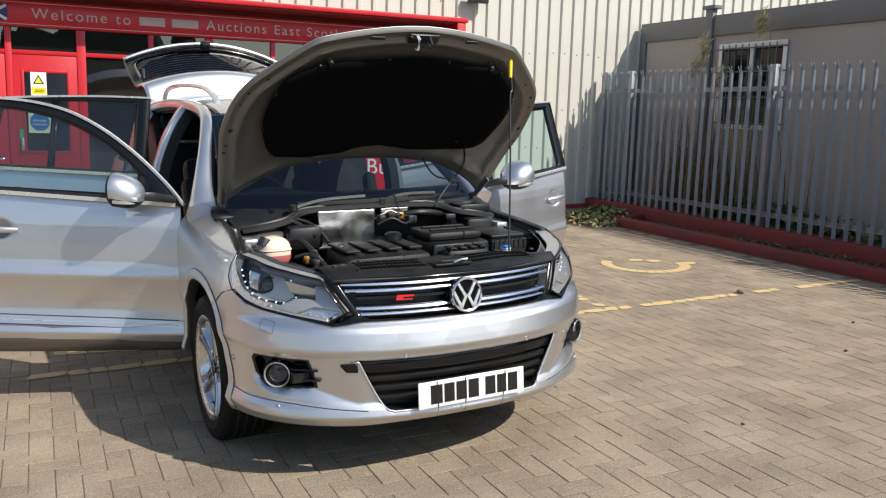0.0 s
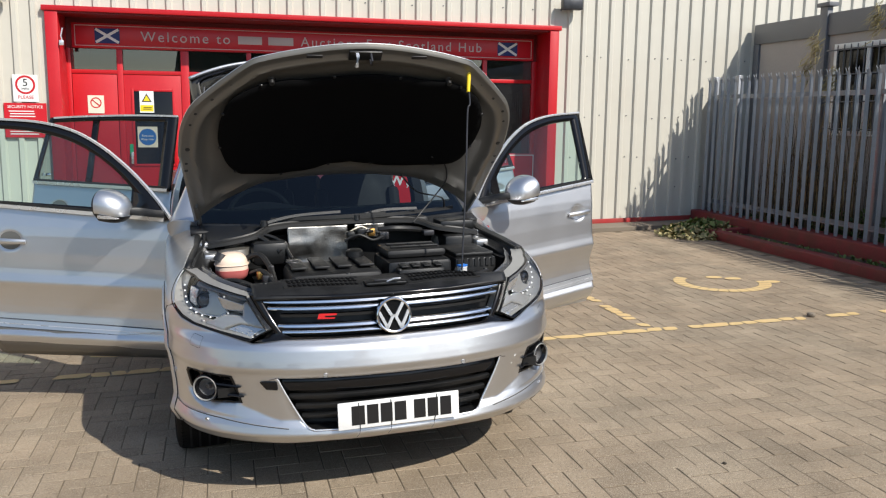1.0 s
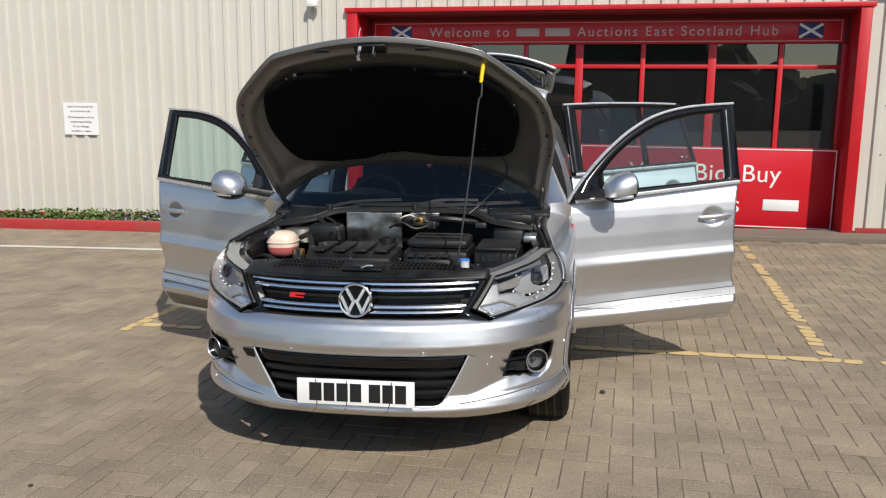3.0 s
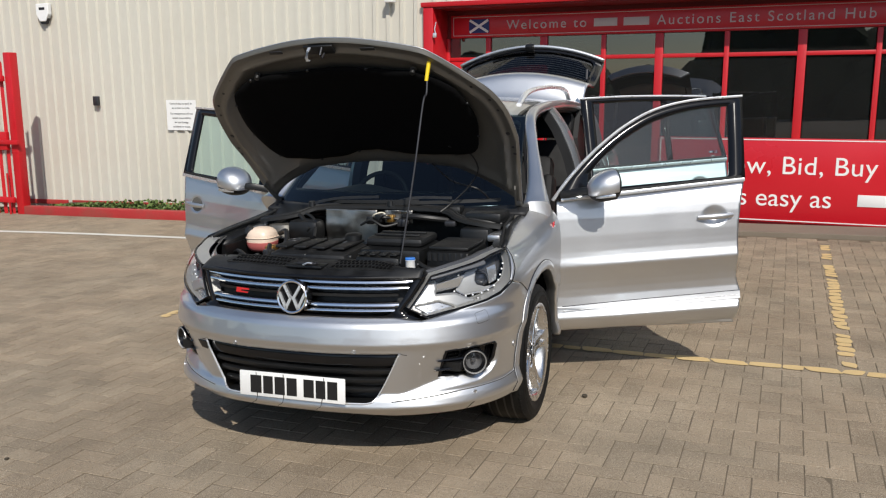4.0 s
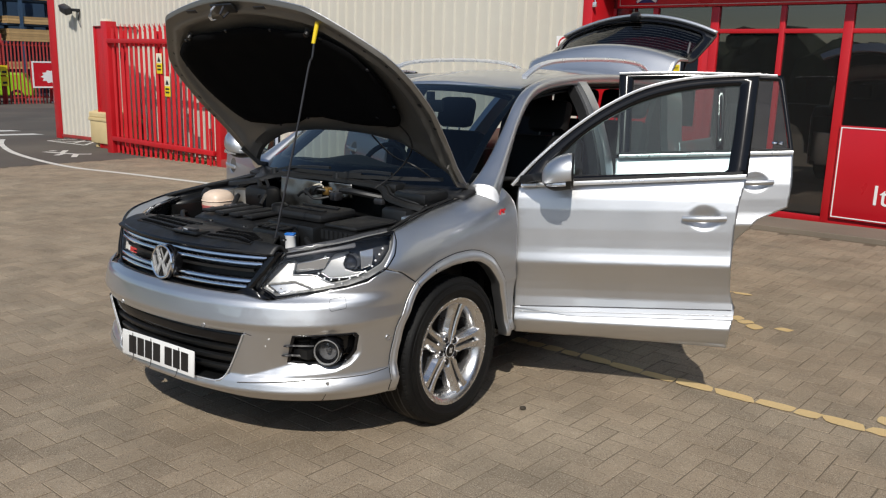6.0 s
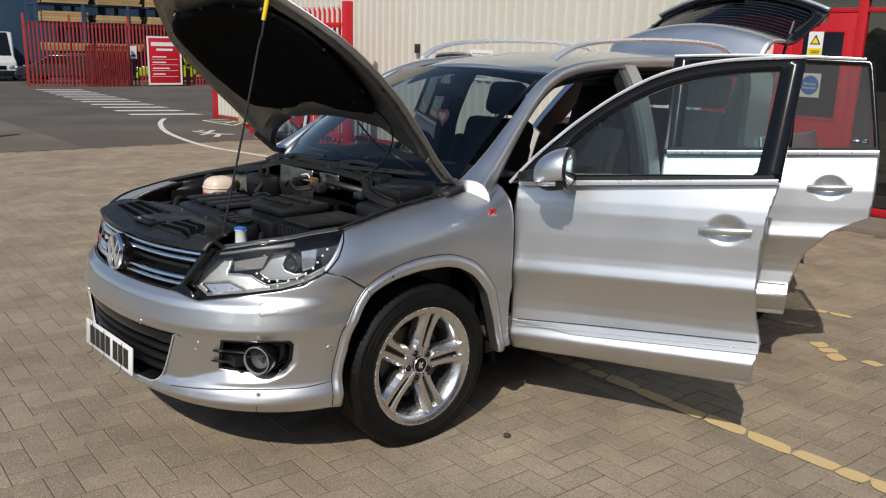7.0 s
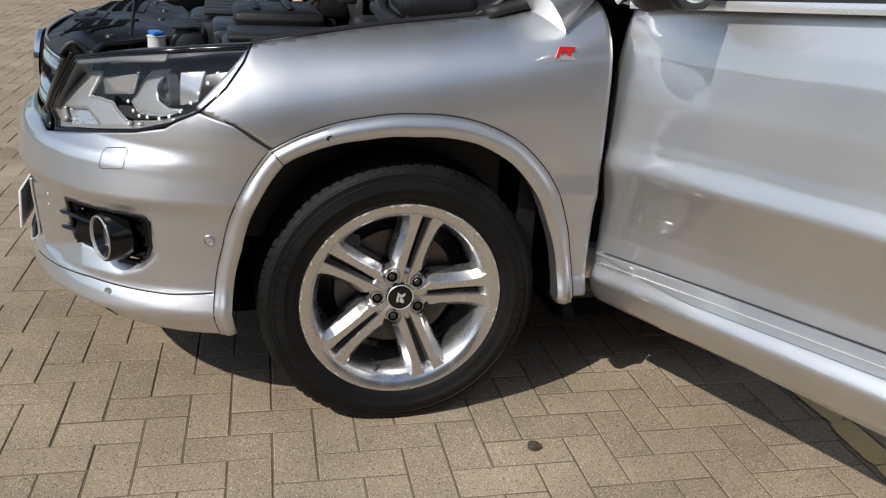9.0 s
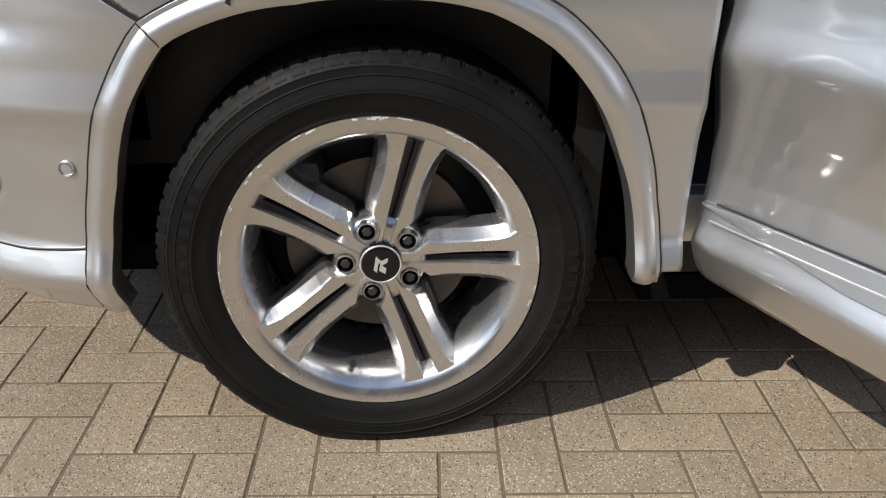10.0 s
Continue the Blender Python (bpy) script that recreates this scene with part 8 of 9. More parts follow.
def seat(x, y, w, rear=False):
    up = 0.06 if rear else 0.0
    st = part("seat", one_box((x - w / 2, y - 0.50, 0.46), (x + w / 2, y + 0.02, 0.66), 0.06), LEATHER, car, "black leather rear bench" if rear else "black leather front seat")
    m = Matrix.Translation((x, y, 0.60)) @ pose(0, 0, 0, -18, 0, 0)
    bm = bmesh.new()
    box(bm, (-w / 2 + 0.01, -0.06, 0.0), (w / 2 - 0.01, 0.07, 0.66 + up), 0.055, m)
    part("backrest", bm, LEATHER, st)
    for hx in ([0] if not rear else [-0.40, 0.0, 0.40]):
        bm = bmesh.new()
        box(bm, (hx - 0.14 - up * 0.7, -0.05, 0.68 + up), (hx + 0.14 + up * 0.7, 0.055, 0.89 + up), 0.05, m)
        part("headrest", bm, LEATHER, st)
        for px in (-0.05, 0.05):
            part("headrest_post", tube([m @ Vector((hx + px, 0, 0.62)), m @ Vector((hx + px, 0, 0.72 + up))], 0.006, 6), SATIN, st)
    if not rear:
        for sx_ in (-1, 1):
            bm = bmesh.new()
            box(bm, (sx_ * (w / 2 - 0.03) - 0.045, -0.11, 0.08), (sx_ * (w / 2 - 0.03) + 0.045, 0.05, 0.52), 0.04, m)
            part("side_bolster", bm, LEATHER, st)
    return st


seat(0.37, 1.45, 0.56)
seat(-0.37, 1.45, 0.56)
seat(0.0, 2.42, 1.24, True)
for sgn in (-1, 1):
    part("quarter_lining", prism([(2.62, 1.0), (3.10, 1.0), (3.06, 1.50), (2.80, 1.55), (2.66, 1.30)], -0.02, 0.02, Matrix.Translation((sgn * 0.60, 0, 0)) @ pose(0, 0, 0, 90, 0, 90)), DASH, car, smooth=False)
    part("tail_pillar_lining", one_box((sgn * 0.42, 3.02, 0.98), (sgn * 0.64, 3.08, 1.54), 0.03), DASH, car)
part("cabin_floor", one_box((-0.80, 0.45, 0.27), (0.80, 3.40, 0.33)), DASH, car)
part("centre_console", one_box((-0.11, 0.85, 0.33), (0.11, 1.50, 0.62), 0.03), DASH, car)
part("bulkhead", one_box((-0.80, 0.33, 0.28), (0.80, 0.38, 0.99)), BLACK_PL, car)
part("underbody", one_box((-0.62, -0.58, 0.21), (0.62, 3.42, 0.268)), LINER, car)
part("side_floor", one_box((-0.80, 0.47, 0.215), (-0.621, 2.20, 0.266)), LINER, car)
part("side_floor", one_box((0.621, 0.47, 0.215), (0.80, 2.20, 0.266)), LINER, car)
part("boot_side", one_box((-0.84, 2.5, 0.40), (-0.80, 3.40, 1.0)), DASH, car)
part("boot_side", one_box((0.80, 2.5, 0.40), (0.84, 3.40, 1.0)), DASH, car)

# ---- engine bay ----
part("bay_floor", one_box((-0.72, -0.75, 0.46), (0.72, 0.30, 0.50)), BLACK_PL, car)
part("bay_wall", one_box((-0.72, 0.24, 0.50), (0.72, 0.30, 0.99)), BLACK_PL, car)
for sgn in (-1, 1):
    part("bay_side", one_box((sgn * 0.70, -0.36, 0.50), (sgn * 0.725, 0.28, 0.905)), BLACK_PL, car)
# slam panel cover behind the grille
def slam_f(u, t):
    """u across, t from the grille lip back."""
    lip = skin(u, 0.880, 0.004) if abs(u) < 0.60 else skin(math.copysign(0.60, u), 0.880, 0.004)
    y = lip.y + (-0.505 + 0.03 * math.cos(u * 4) - 0.17 * min(max((u - 0.29) / 0.16, 0), 1) - lip.y) * t
    z = 0.878 + 0.030 * math.sin(math.pi * min(t * 1.1, 1)) + 0.012 * t - 0.004 * math.cos(u * 9)
    return Vector((u * 1.0, y, z))
slam = part("slam_panel", grid(slam_f, span(-0.56, 0.56, 60), span(0, 1, 24)), DUSTY_PL, car, "dusty black plastic panel behind the grille", solid=0.012)
for cx in (-0.265, 0.265):
    vb = bmesh.new()
    for i in range(15):
        for j in range(3):
            u, t = cx - 0.14 + i * 0.020, 0.30 + j * 0.115
            c = slam_f(u, t)
            box(vb, (-0.0055, -0.014, -0.001), (0.0055, 0.014, 0.0025), 0, Matrix.Translation(c) @ pose(0, 0, 0, 0, 0, 14))
    part("air_vent", vb, LINER, slam, smooth=False)["kind"] = "stuff"
    part("vent_rim", sweep(bmesh.new(), [slam_f(cx + a, t) + Vector((0, 0, 0.003)) for a, t in ((-0.165, 0.22), (0.165, 0.22), (0.165, 0.62), (-0.165, 0.62))], [(-0.003, -0.003), (0.003, -0.003), (0.003, 0.003), (-0.003, 0.003)], closed=True), DUSTY_PL, slam)
part("latch_recess", one_box((-0.09, -0.80, 0.900), (0.09, -0.72, 0.914), 0.008), BLACK_PL, slam)
part("bonnet_latch", one_box((-0.05, -0.775, 0.914), (0.05, -0.750, 0.922), 0.004), DARK_METAL, slam)
part("latch_lever", tube([(0.0, -0.80, 0.916), (0.03, -0.815, 0.930), (0.055, -0.818, 0.930)], 0.004, 6), SATIN, slam)
for x, y in ((-0.50, -0.66), (0.50, -0.66), (-0.12, -0.56), (0.12, -0.56), (-0.36, -0.60)):
    part("panel_clip", lathe(bmesh.new(), [(0.0, 0.006), (0.010, 0.005), (0.012, 0.0)], 12, Matrix.Translation((x, y, 0.914)) @ pose(0, 0, 0, 0, -90, 0)), BLACK_PL, slam)
# engine cover with its ribs
def cover(name, x0, x1, y0, y1, z0, z1, material, label="", bev=0.022, m=None):
    return part(name, one_box((x0, y0, z0), (x1, y1, z1), bev, m), material, car, label)
ec = cover("engine_cover", -0.37, 0.06, -0.46, -0.16, 0.80, 0.925, DUSTY_PL, "ribbed black engine cover", 0.03, pose(0, 0, 0, 2, 0, 0))
for k in range(4):
    part("cover_rib", one_box((-0.355 + k * 0.105, -0.44, 0.920), (-0.285 + k * 0.105, -0.19, 0.934), 0.006), DUSTY_PL, ec)
part("cover_mark", lathe(bmesh.new(), [(0.026, 0.0), (0.028, 0.003), (0.032, 0.003), (0.034, 0.0)], 24, Matrix.Translation((-0.33, -0.28, 0.934)) @ pose(0, 0, 0, 0, -90, 0)), DARK_METAL, ec)
part("oil_cap", lathe(bmesh.new(), [(0.0, 0.035), (0.03, 0.034), (0.042, 0.025), (0.044, 0.0)], 20, Matrix.Translation((-0.02, -0.22, 0.935)) @ pose(0, 0, 0, 0, -90, 0)), BLACK_PL, ec)
ab = cover("air_box", 0.10, 0.42, -0.42, -0.10, 0.72, 0.93, BLACK_PL, "black air filter box")
part("box_lid", one_box((0.11, -0.36, 0.931), (0.41, -0.12, 0.975), 0.02), DUSTY_PL, ab)
part("lid_rib", one_box((0.14, -0.31, 0.976), (0.38, -0.29, 0.986), 0.004), DUSTY_PL, ab)
part("lid_rib", one_box((0.14, -0.22, 0.976), (0.38, -0.20, 0.986), 0.004), DUSTY_PL, ab)
dk = cover("intake_duct", 0.12, 0.36, -0.53, -0.43, 0.80, 0.915, BLACK_PL, "black intake duct", 0.03)
for k in range(4):
    part("duct_rib", one_box((0.14 + k * 0.055, -0.52, 0.916), (0.175 + k * 0.055, -0.445, 0.924), 0.003), DUSTY_PL, dk)
bt = cover("battery_case", 0.44, 0.66, -0.40, -0.08, 0.70, 0.925, BLACK_PL, "black battery case")
for k in range(7):
    part("case_rib", one_box((0.455 + k * 0.029, -0.405, 0.88), (0.472 + k * 0.029, -0.400, 0.92)), DUSTY_PL, bt)
part("case_lid", one_box((0.45, -0.38, 0.926), (0.65, -0.10, 0.945), 0.012), DUSTY_PL, bt)
cover("fuse_box", 0.50, 0.66, -0.06, 0.18, 0.80, 0.985, BLACK_PL, "black fuse box under the cowl", 0.02)
# foil heat shield at the back
hs = grid(lambda x, z: Vector((x, 0.045 + 0.012 * noise.noise(Vector((x * 9, z * 14, 0))) + 0.10 * max(z - 1.03, 0), z)), span(-0.31, 0.0, 44), span(0.86, 1.055, 22))
part("heat_shield", hs, FOIL, car, "crinkled silver heat shield", solid=0.004)
part("side_shield", grid(lambda x, z: Vector((x, 0.060 + 0.010 * noise.noise(Vector((x * 20, z * 20, 3))), z)), span(0.04, 0.20, 20), span(0.98, 1.052, 12)), FOIL, car, "small silver heat shield", solid=0.004)
part("dark_duct", one_box((-0.50, -0.06, 0.88), (-0.315, 0.06, 1.00), 0.03), BLACK_PL, car)
# coolant bottle
tk = bmesh.new()
bmesh.ops.create_uvsphere(tk, u_segments=28, v_segments=18, radius=1.0)
for v in tk.verts:
    c = v.co
    c.x, c.y, c.z = (math.copysign(abs(q) ** 0.72, q) for q in c)
    v.co = Vector((-0.605 + c.x * 0.077, -0.145 + c.y * 0.080, 0.906 + c.z * 0.070))
tank = part("coolant_bottle", tk, TANK, car, "pale pinkish coolant bottle with red fluid low inside")
tk = bmesh.new()
bmesh.ops.create_uvsphere(tk, u_segments=28, v_segments=18, radius=1.0)
for v in tk.verts:
    c = v.co
    c.x, c.y, c.z = (math.copysign(abs(q) ** 0.72, q) for q in c)
    v.co = Vector((-0.605 + c.x * 0.0782, -0.145 + c.y * 0.0812, 0.905 + min(c.z, -0.12) * 0.071))
part("coolant_level", tk, COOLANT, tank)
part("bottle_cap", lathe(bmesh.new(), [(0.0, 0.022), (0.026, 0.020), (0.030, 0.0), (0.030, -0.02)], 18, Matrix.Translation((-0.655, -0.175, 0.955)) @ pose(0, 0, 0, 0, -60, 20)), INK, tank)
part("bottle_seam", sweep(bmesh.new(), [(-0.605 + 0.0785 * math.copysign(abs(math.cos(a)) ** 0.72, math.cos(a)), -0.145 + 0.0815 * math.copysign(abs(math.sin(a)) ** 0.72, math.sin(a)), 0.920) for a in span(0, 2 * math.pi * 27 / 28, 28)], ring(0.003, 5), closed=True), TANK, tank)
# washer neck with blue cap
wn_ = part("washer_neck", lathe(bmesh.new(), [(0.0, 0.0), (0.024, 0.0), (0.022, 0.055), (0.025, 0.060), (0.0, 0.062)], 20, Matrix.Translation((0.424, -0.556, 0.850)) @ pose(0, 0, 0, 0, -90, 0)), WHITE, car, "white washer bottle neck with a blue cap")
part("washer_cap", one_box((-0.023, -0.015, 0.0), (0.023, 0.015, 0.010), 0.004, Matrix.Translation((0.424, -0.556, 0.912)) @ pose(0, 0, 0, 0, 0, 25)), BLUE_CAP, wn_)
# hoses, pipes and fittings
for pts, rad in (
    (((-0.53, -0.08, 0.93), (-0.47, -0.12, 0.95), (-0.43, -0.20, 0.90), (-0.42, -0.34, 0.84)), 0.014),
    (((-0.52, -0.22, 0.88), (-0.47, -0.30, 0.90), (-0.42, -0.42, 0.84), (-0.40, -0.50, 0.80)), 0.012),
    (((-0.62, 0.02, 0.97), (-0.55, 0.0, 1.00), (-0.46, 0.02, 1.02), (-0.36, -0.06, 0.95)), 0.013),
    (((-0.58, 0.10, 0.98), (-0.48, 0.06, 1.03), (-0.36, 0.0, 1.0), (-0.31, -0.10, 0.92)), 0.009),
    (((-0.68, -0.30, 0.86), (-0.60, -0.38, 0.88), (-0.50, -0.44, 0.84), (-0.44, -0.46, 0.78)), 0.012),
    (((0.16, 0.03, 1.02), (0.24, 0.0, 1.03), (0.33, 0.02, 1.02), (0.42, 0.08, 1.00)), 0.016),
    (((0.02, -0.02, 1.01), (0.08, -0.06, 1.03), (0.13, -0.02, 1.02), (0.20, 0.0, 1.0)), 0.008),
    (((-0.04, -0.08, 0.99), (0.03, -0.10, 1.02), (0.10, -0.10, 0.99), (0.16, -0.06, 1.0)), 0.007),
    (((0.42, -0.46, 0.88), (0.50, -0.50, 0.86), (0.58, -0.46, 0.86), (0.62, -0.40, 0.84)), 0.012),
    (((-0.50, -0.52, 0.86), (-0.56, -0.44, 0.87), (-0.62, -0.36, 0.85), (-0.66, -0.28, 0.82)), 0.010),
):
    part("hose", tube(smooth_line(pts, 6), rad, 8), SEAL, car)
for pts, m_ in ((((-0.02, 0.0, 1.01), (0.02, -0.03, 1.04), (0.06, -0.02, 1.05), (0.10, -0.03, 1.03)), SIGN_CREAM), (((0.04, -0.05, 1.0), (0.08, -0.07, 1.04), (0.11, -0.05, 1.05)), DARK_METAL)):
    part("wire", tube(smooth_line(pts, 6), 0.004, 6), m_, car)
for lo, hi, m_, nm in (((0.03, -0.06, 1.0), (0.075, -0.01, 1.045), BLACK_PL, "sensor"), ((0.09, -0.04, 1.0), (0.13, 0.0, 1.04), COPPER, "brass_union"), ((-0.02, -0.06, 0.99), (0.02, -0.01, 1.03), BLACK_PL, "sensor"), ((0.15, -0.05, 0.98), (0.20, 0.0, 1.02), DARK_METAL, "valve_block"), ((-0.50, -0.30, 0.86), (-0.45, -0.24, 0.90), COPPER, "brass_union"), ((-0.48, -0.36, 0.85), (-0.43, -0.31, 0.89), DARK_METAL, "valve_block"), ((-0.44, -0.22, 0.86), (-0.41, -0.18, 0.91), DARK_METAL, "bracket"), ((0.40, 0.0, 0.98), (0.46, 0.05, 1.01), DARK_METAL, "bracket"), ((-0.68, -0.48, 0.80), (-0.60, -0.36, 0.86), DARK_METAL, "horn"), ((-0.56, -0.50, 0.80), (-0.46, -0.34, 0.845), DARK_METAL, "pump")):
    part(nm, one_box(lo, hi, 0.008), m_, car)
for sgn in (-1, 1):
    part("strut_tower", lathe(bmesh.new(), [(0.0, 0.02), (0.05, 0.02), (0.09, 0.01), (0.11, -0.06)], 24, Matrix.Translation((sgn * 0.575, 0.06 if sgn < 0 else 0.12, 0.955)) @ pose(0, 0, 0, 0, -90, 0)), SILVER_SHADED, car)
    part("hinge_bracket", one_box((sgn * 0.715, 0.22, 0.985), (sgn * 0.755, 0.32, 1.020), 0.010), SILVER_SHADED, car)
    part("wing_bracket", one_box((sgn * 0.660, -0.10, 0.925), (sgn * 0.728, 0.12, 0.962), 0.010), SILVER, car)
    part("inner_wing", one_box((sgn * 0.700, 0.08, 0.960), (sgn * 0.760, 0.26, 0.992), 0.008), SILVER, car)
# scuttle: seal arch, cowl and wipers
arch_pts = [(-0.70, 0.02, 0.985), (-0.60, 0.0, 1.000), (-0.48, 0.02, 1.020), (-0.38, 0.08, 1.052), (-0.20, 0.095, 1.062), (0.0, 0.10, 1.065), (0.20, 0.095, 1.062), (0.38, 0.08, 1.052), (0.48, 0.02, 1.020), (0.60, 0.0, 1.000), (0.70, 0.02, 0.985)]
seal = part("scuttle_seal", sweep(bmesh.new(), smooth_line(arch_pts, 6), [(-0.018, -0.010), (0.018, -0.010), (0.016, 0.006), (0.006, 0.014), (-0.006, 0.014), (-0.016, 0.006)]), SEAL, car, "black rubber bulkhead seal")
part("seal_lip", sweep(bmesh.new(), [p + Vector((0, 0.028, 0.012)) for p in smooth_line(arch_pts, 6)], ring(0.007, 6)), SEAL, seal)
def cowl_f(v, t):
    a = smooth_line(arch_pts, 6)
    k = min(int((v + 1) / 2 * (len(a) - 1)), len(a) - 2)
    w = (v + 1) / 2 * (len(a) - 1) - k
    p0 = a[k].lerp(a[k + 1], w) + Vector((0, 0.02, 0.002))
    return p0.lerp(WB(v) + Vector((0, -0.004, 0.0)), t) - Vector((0, 0, 0.028 * math.sin(math.pi * t)))
cowl = part("cowl_panel", grid(cowl_f, span(-1, 1, 60), span(0, 1, 14)), BLACK_PL, car, "black plastic cowl below the windscreen", solid=0.006)
part("cowl_pod", one_box((0.50, 0.03, 0.99), (0.70, 0.22, 1.055), 0.02), BLACK_PL, cowl)
part("cowl_pod", one_box((0.30, 0.10, 1.02), (0.46, 0.20, 1.075), 0.02), BLACK_PL, cowl)
for (ax, ay, az), tip, bl in (((-0.42, 0.10, 1.075), (-0.02, 0.13, 1.115), -0.62), ((0.06, 0.10, 1.085), (0.40, 0.14, 1.115), -0.2)):
    arm = part("wiper_arm", sweep(bmesh.new(), smooth_line([(ax, ay, az), (ax + (tip[0] - ax) * 0.4, ay + 0.02, az + 0.03), tip], 5), [(-0.010, -0.006), (0.010, -0.006), (0.006, 0.007), (-0.006, 0.007)]), BLACK_PL, car, "black wiper arm and blade")
    part("wiper_boss", lathe(bmesh.new(), [(0.0, 0.03), (0.018, 0.028), (0.022, 0.0)], 16, Matrix.Translation((ax, ay, az - 0.015)) @ pose(0, 0, 0, 0, -90, 0)), BLACK_PL, arm)
    x0, x1 = tip[0] - 0.36, tip[0] + 0.24
    part("wiper_blade", sweep(bmesh.new(), [WB(x / 0.735) + Vector((0, -0.006, 0.020 + 0.02 * (x - x0))) for x in span(x0, x1, 12)], [(-0.006, -0.008), (0.006, -0.008), (0.004, 0.010), (-0.004, 0.010)]), SEAL, arm)


# ---- wheels ----
spoke_w = lerp_table((0.032, 0.045, 0.060, 0.082, 0.100, 0.150, 0.190, 0.210, 0.222, 0.232, 0.247), (0.0175, 0.0180, 0.0235, 0.0470, 0.0465, 0.0470, 0.0510, 0.0570, 0.0650, 0.0780, 0.1000))
def build_wheel(side, y, turn=0.0):
    """Tyre and twin-spoke alloy; local x points outboard."""
    m = Matrix.Translation((side * 0.774, y + 0.012, 0.3365)) @ pose(0, 0, 0, 0, 0, 0 if side > 0 else 180) @ pose(0, 0, 0, turn, 0, 0) @ Matrix.Diagonal((1, 1.022, 1.022, 1))
    R = 0.344
    prof = [(0.252, -0.118), (0.262, -0.124), (0.300, -0.130), (0.328, -0.122), (0.340, -0.104), (R, -0.06), (R + 0.001, 0.0), (R, 0.06), (0.3405, 0.100), (0.333, 0.116), (0.322, 0.1225), (0.318, 0.1215), (0.300, 0.1285), (0.285, 0.130), (0.2835, 0.1285), (0.268, 0.1265), (0.260, 0.1235), (0.252, 0.119), (0.246, 0.113), (0.238, 0.104)]
    bm = lathe(bmesh.new(), prof, 96)
    w = part("wheel", bm, RUBBER, car, "black road tyre on a kerbed twin-spoke alloy wheel", solid=0.0)
    w.matrix_basis = m
    # tread grooves and shoulder sipes
    for x in (-0.062, -0.022, 0.022, 0.062):
        part("tread_groove", lathe(bmesh.new(), [(R + 0.0014, x - 0.005), (R + 0.0018, x), (R + 0.0014, x + 0.005)], 72), INK, w)
    sp = bmesh.new()
    for k in range(76):
        turn_k = Matrix.Rotation(2 * math.pi * k / 76, 4, "X")
        for sx_ in (-1, 1):
            box(sp, (sx_ * 0.064, -0.0022, -0.002), (sx_ * 0.101, 0.0018, 0.0006), 0, turn_k @ Matrix.Translation((0, 0, 0.3415)) @ Matrix.Rotation(0.18 * sx_, 4, "Z"))
        # lugs that wrap over the shoulder
        box(sp, (-0.0150, -0.0098, -0.004), (0.0120, 0.0098, 0.0022), 0.0012, turn_k @ Matrix.Translation((0.1105, 0, 0.3325)) @ Matrix.Rotation(radians(39.5), 4, "Y"))
    part("tread_pattern", sp, RUBBER, w, smooth=False)["kind"] = "stuff"
    for r_, x_ in ((0.2905, 0.1294), (0.3095, 0.1258)):
        part("sidewall_rib", lathe(bmesh.new(), [(r_ - 0.0012, x_ - 0.0008), (r_, x_ + 0.0009), (r_ + 0.0012, x_ - 0.0008)], 96), RUBBER, w)
    # sidewall lettering as plain bars
    for a0 in (80, 262):
        lt = bmesh.new()
        for k in range(7):
            a = radians(a0 + k * 5.2 - 18)
            box(lt, (-0.0004, -0.006, -0.008), (0.0003, 0.006, 0.008), 0, Matrix.Rotation(a, 4, "X") @ Matrix.Translation((0.1292, 0.0, 0.300)))
        part("sidewall_marking", lt, RUBBER, w, smooth=False)["kind"] = "stuff"
    # rim
    rim = part("rim", lathe(bmesh.new(), [(0.235, -0.105), (0.215, -0.09), (0.205, -0.02), (0.205, 0.06), (0.212, 0.084), (0.220, 0.100), (0.2265, 0.1095), (0.236, 0.1155), (0.2515, 0.1200), (0.2565, 0.121), (0.2580, 0.115), (0.254, 0.106)], 96), ALLOY, w, "silver alloy rim, kerbed along its edge")
    rim.matrix_basis = Matrix.Diagonal((1, 0.968, 0.968, 1))
    # black disc added to deepen the shade seen between the spokes
    part("dark_backing", lathe(bmesh.new(), [(0.0, -0.02), (0.10, -0.02), (0.205, -0.06)], 40), INK, rim)
    part("brake_disc", lathe(bmesh.new(), [(0.06, 0.015), (0.07, 0.022), (0.158, 0.022), (0.160, 0.0)], 48), STEEL, rim)
    part("brake_caliper", one_box((-0.03, -0.16, 0.03), (0.045, -0.09, 0.16), 0.02), DARK_METAL, rim)
    part("hub_face", lathe(bmesh.new(), [(0.0, 0.084), (0.030, 0.084), (0.060, 0.083), (0.073, 0.080), (0.078, 0.074), (0.080, 0.04)], 40), ALLOY, rim)
    for k in range(5):
        A = Matrix.Rotation(radians(3 + 72 * k), 4, "X")
        for sx_ in (-1, 1):
            bm = bmesh.new()
            rows = []
            for r in span(0.032, 0.247, 19):
                q = (r - 0.032) / 0.215
                x = 0.0895 + 0.026 * q - 0.007 * math.sin(math.pi * q)
                inner, outer = sx_ * (0.0045 + 0.0070 * q), sx_ * spoke_w(r)
                bev = sx_ * (0.003 + 0.0155 * min(q * 3.2, 1))
                rows.append([bm.verts.new((px, r, pz)) for px, pz in ((x - 0.050, inner), (x - 0.007, inner), (x - 0.0008, inner + sx_ * 0.0028), (x, outer - bev), (x - 0.0025, outer - bev * 0.85), (x - 0.021, outer - bev * 0.10), (x - 0.026, outer), (x - 0.055, outer + sx_ * 0.004))])
            for r0, r1 in zip(rows, rows[1:]):
                for j in range(8):
                    bm.faces.new((r0[j], r0[(j + 1) % 8], r1[(j + 1) % 8], r1[j]))
            bm.faces.new(rows[0])
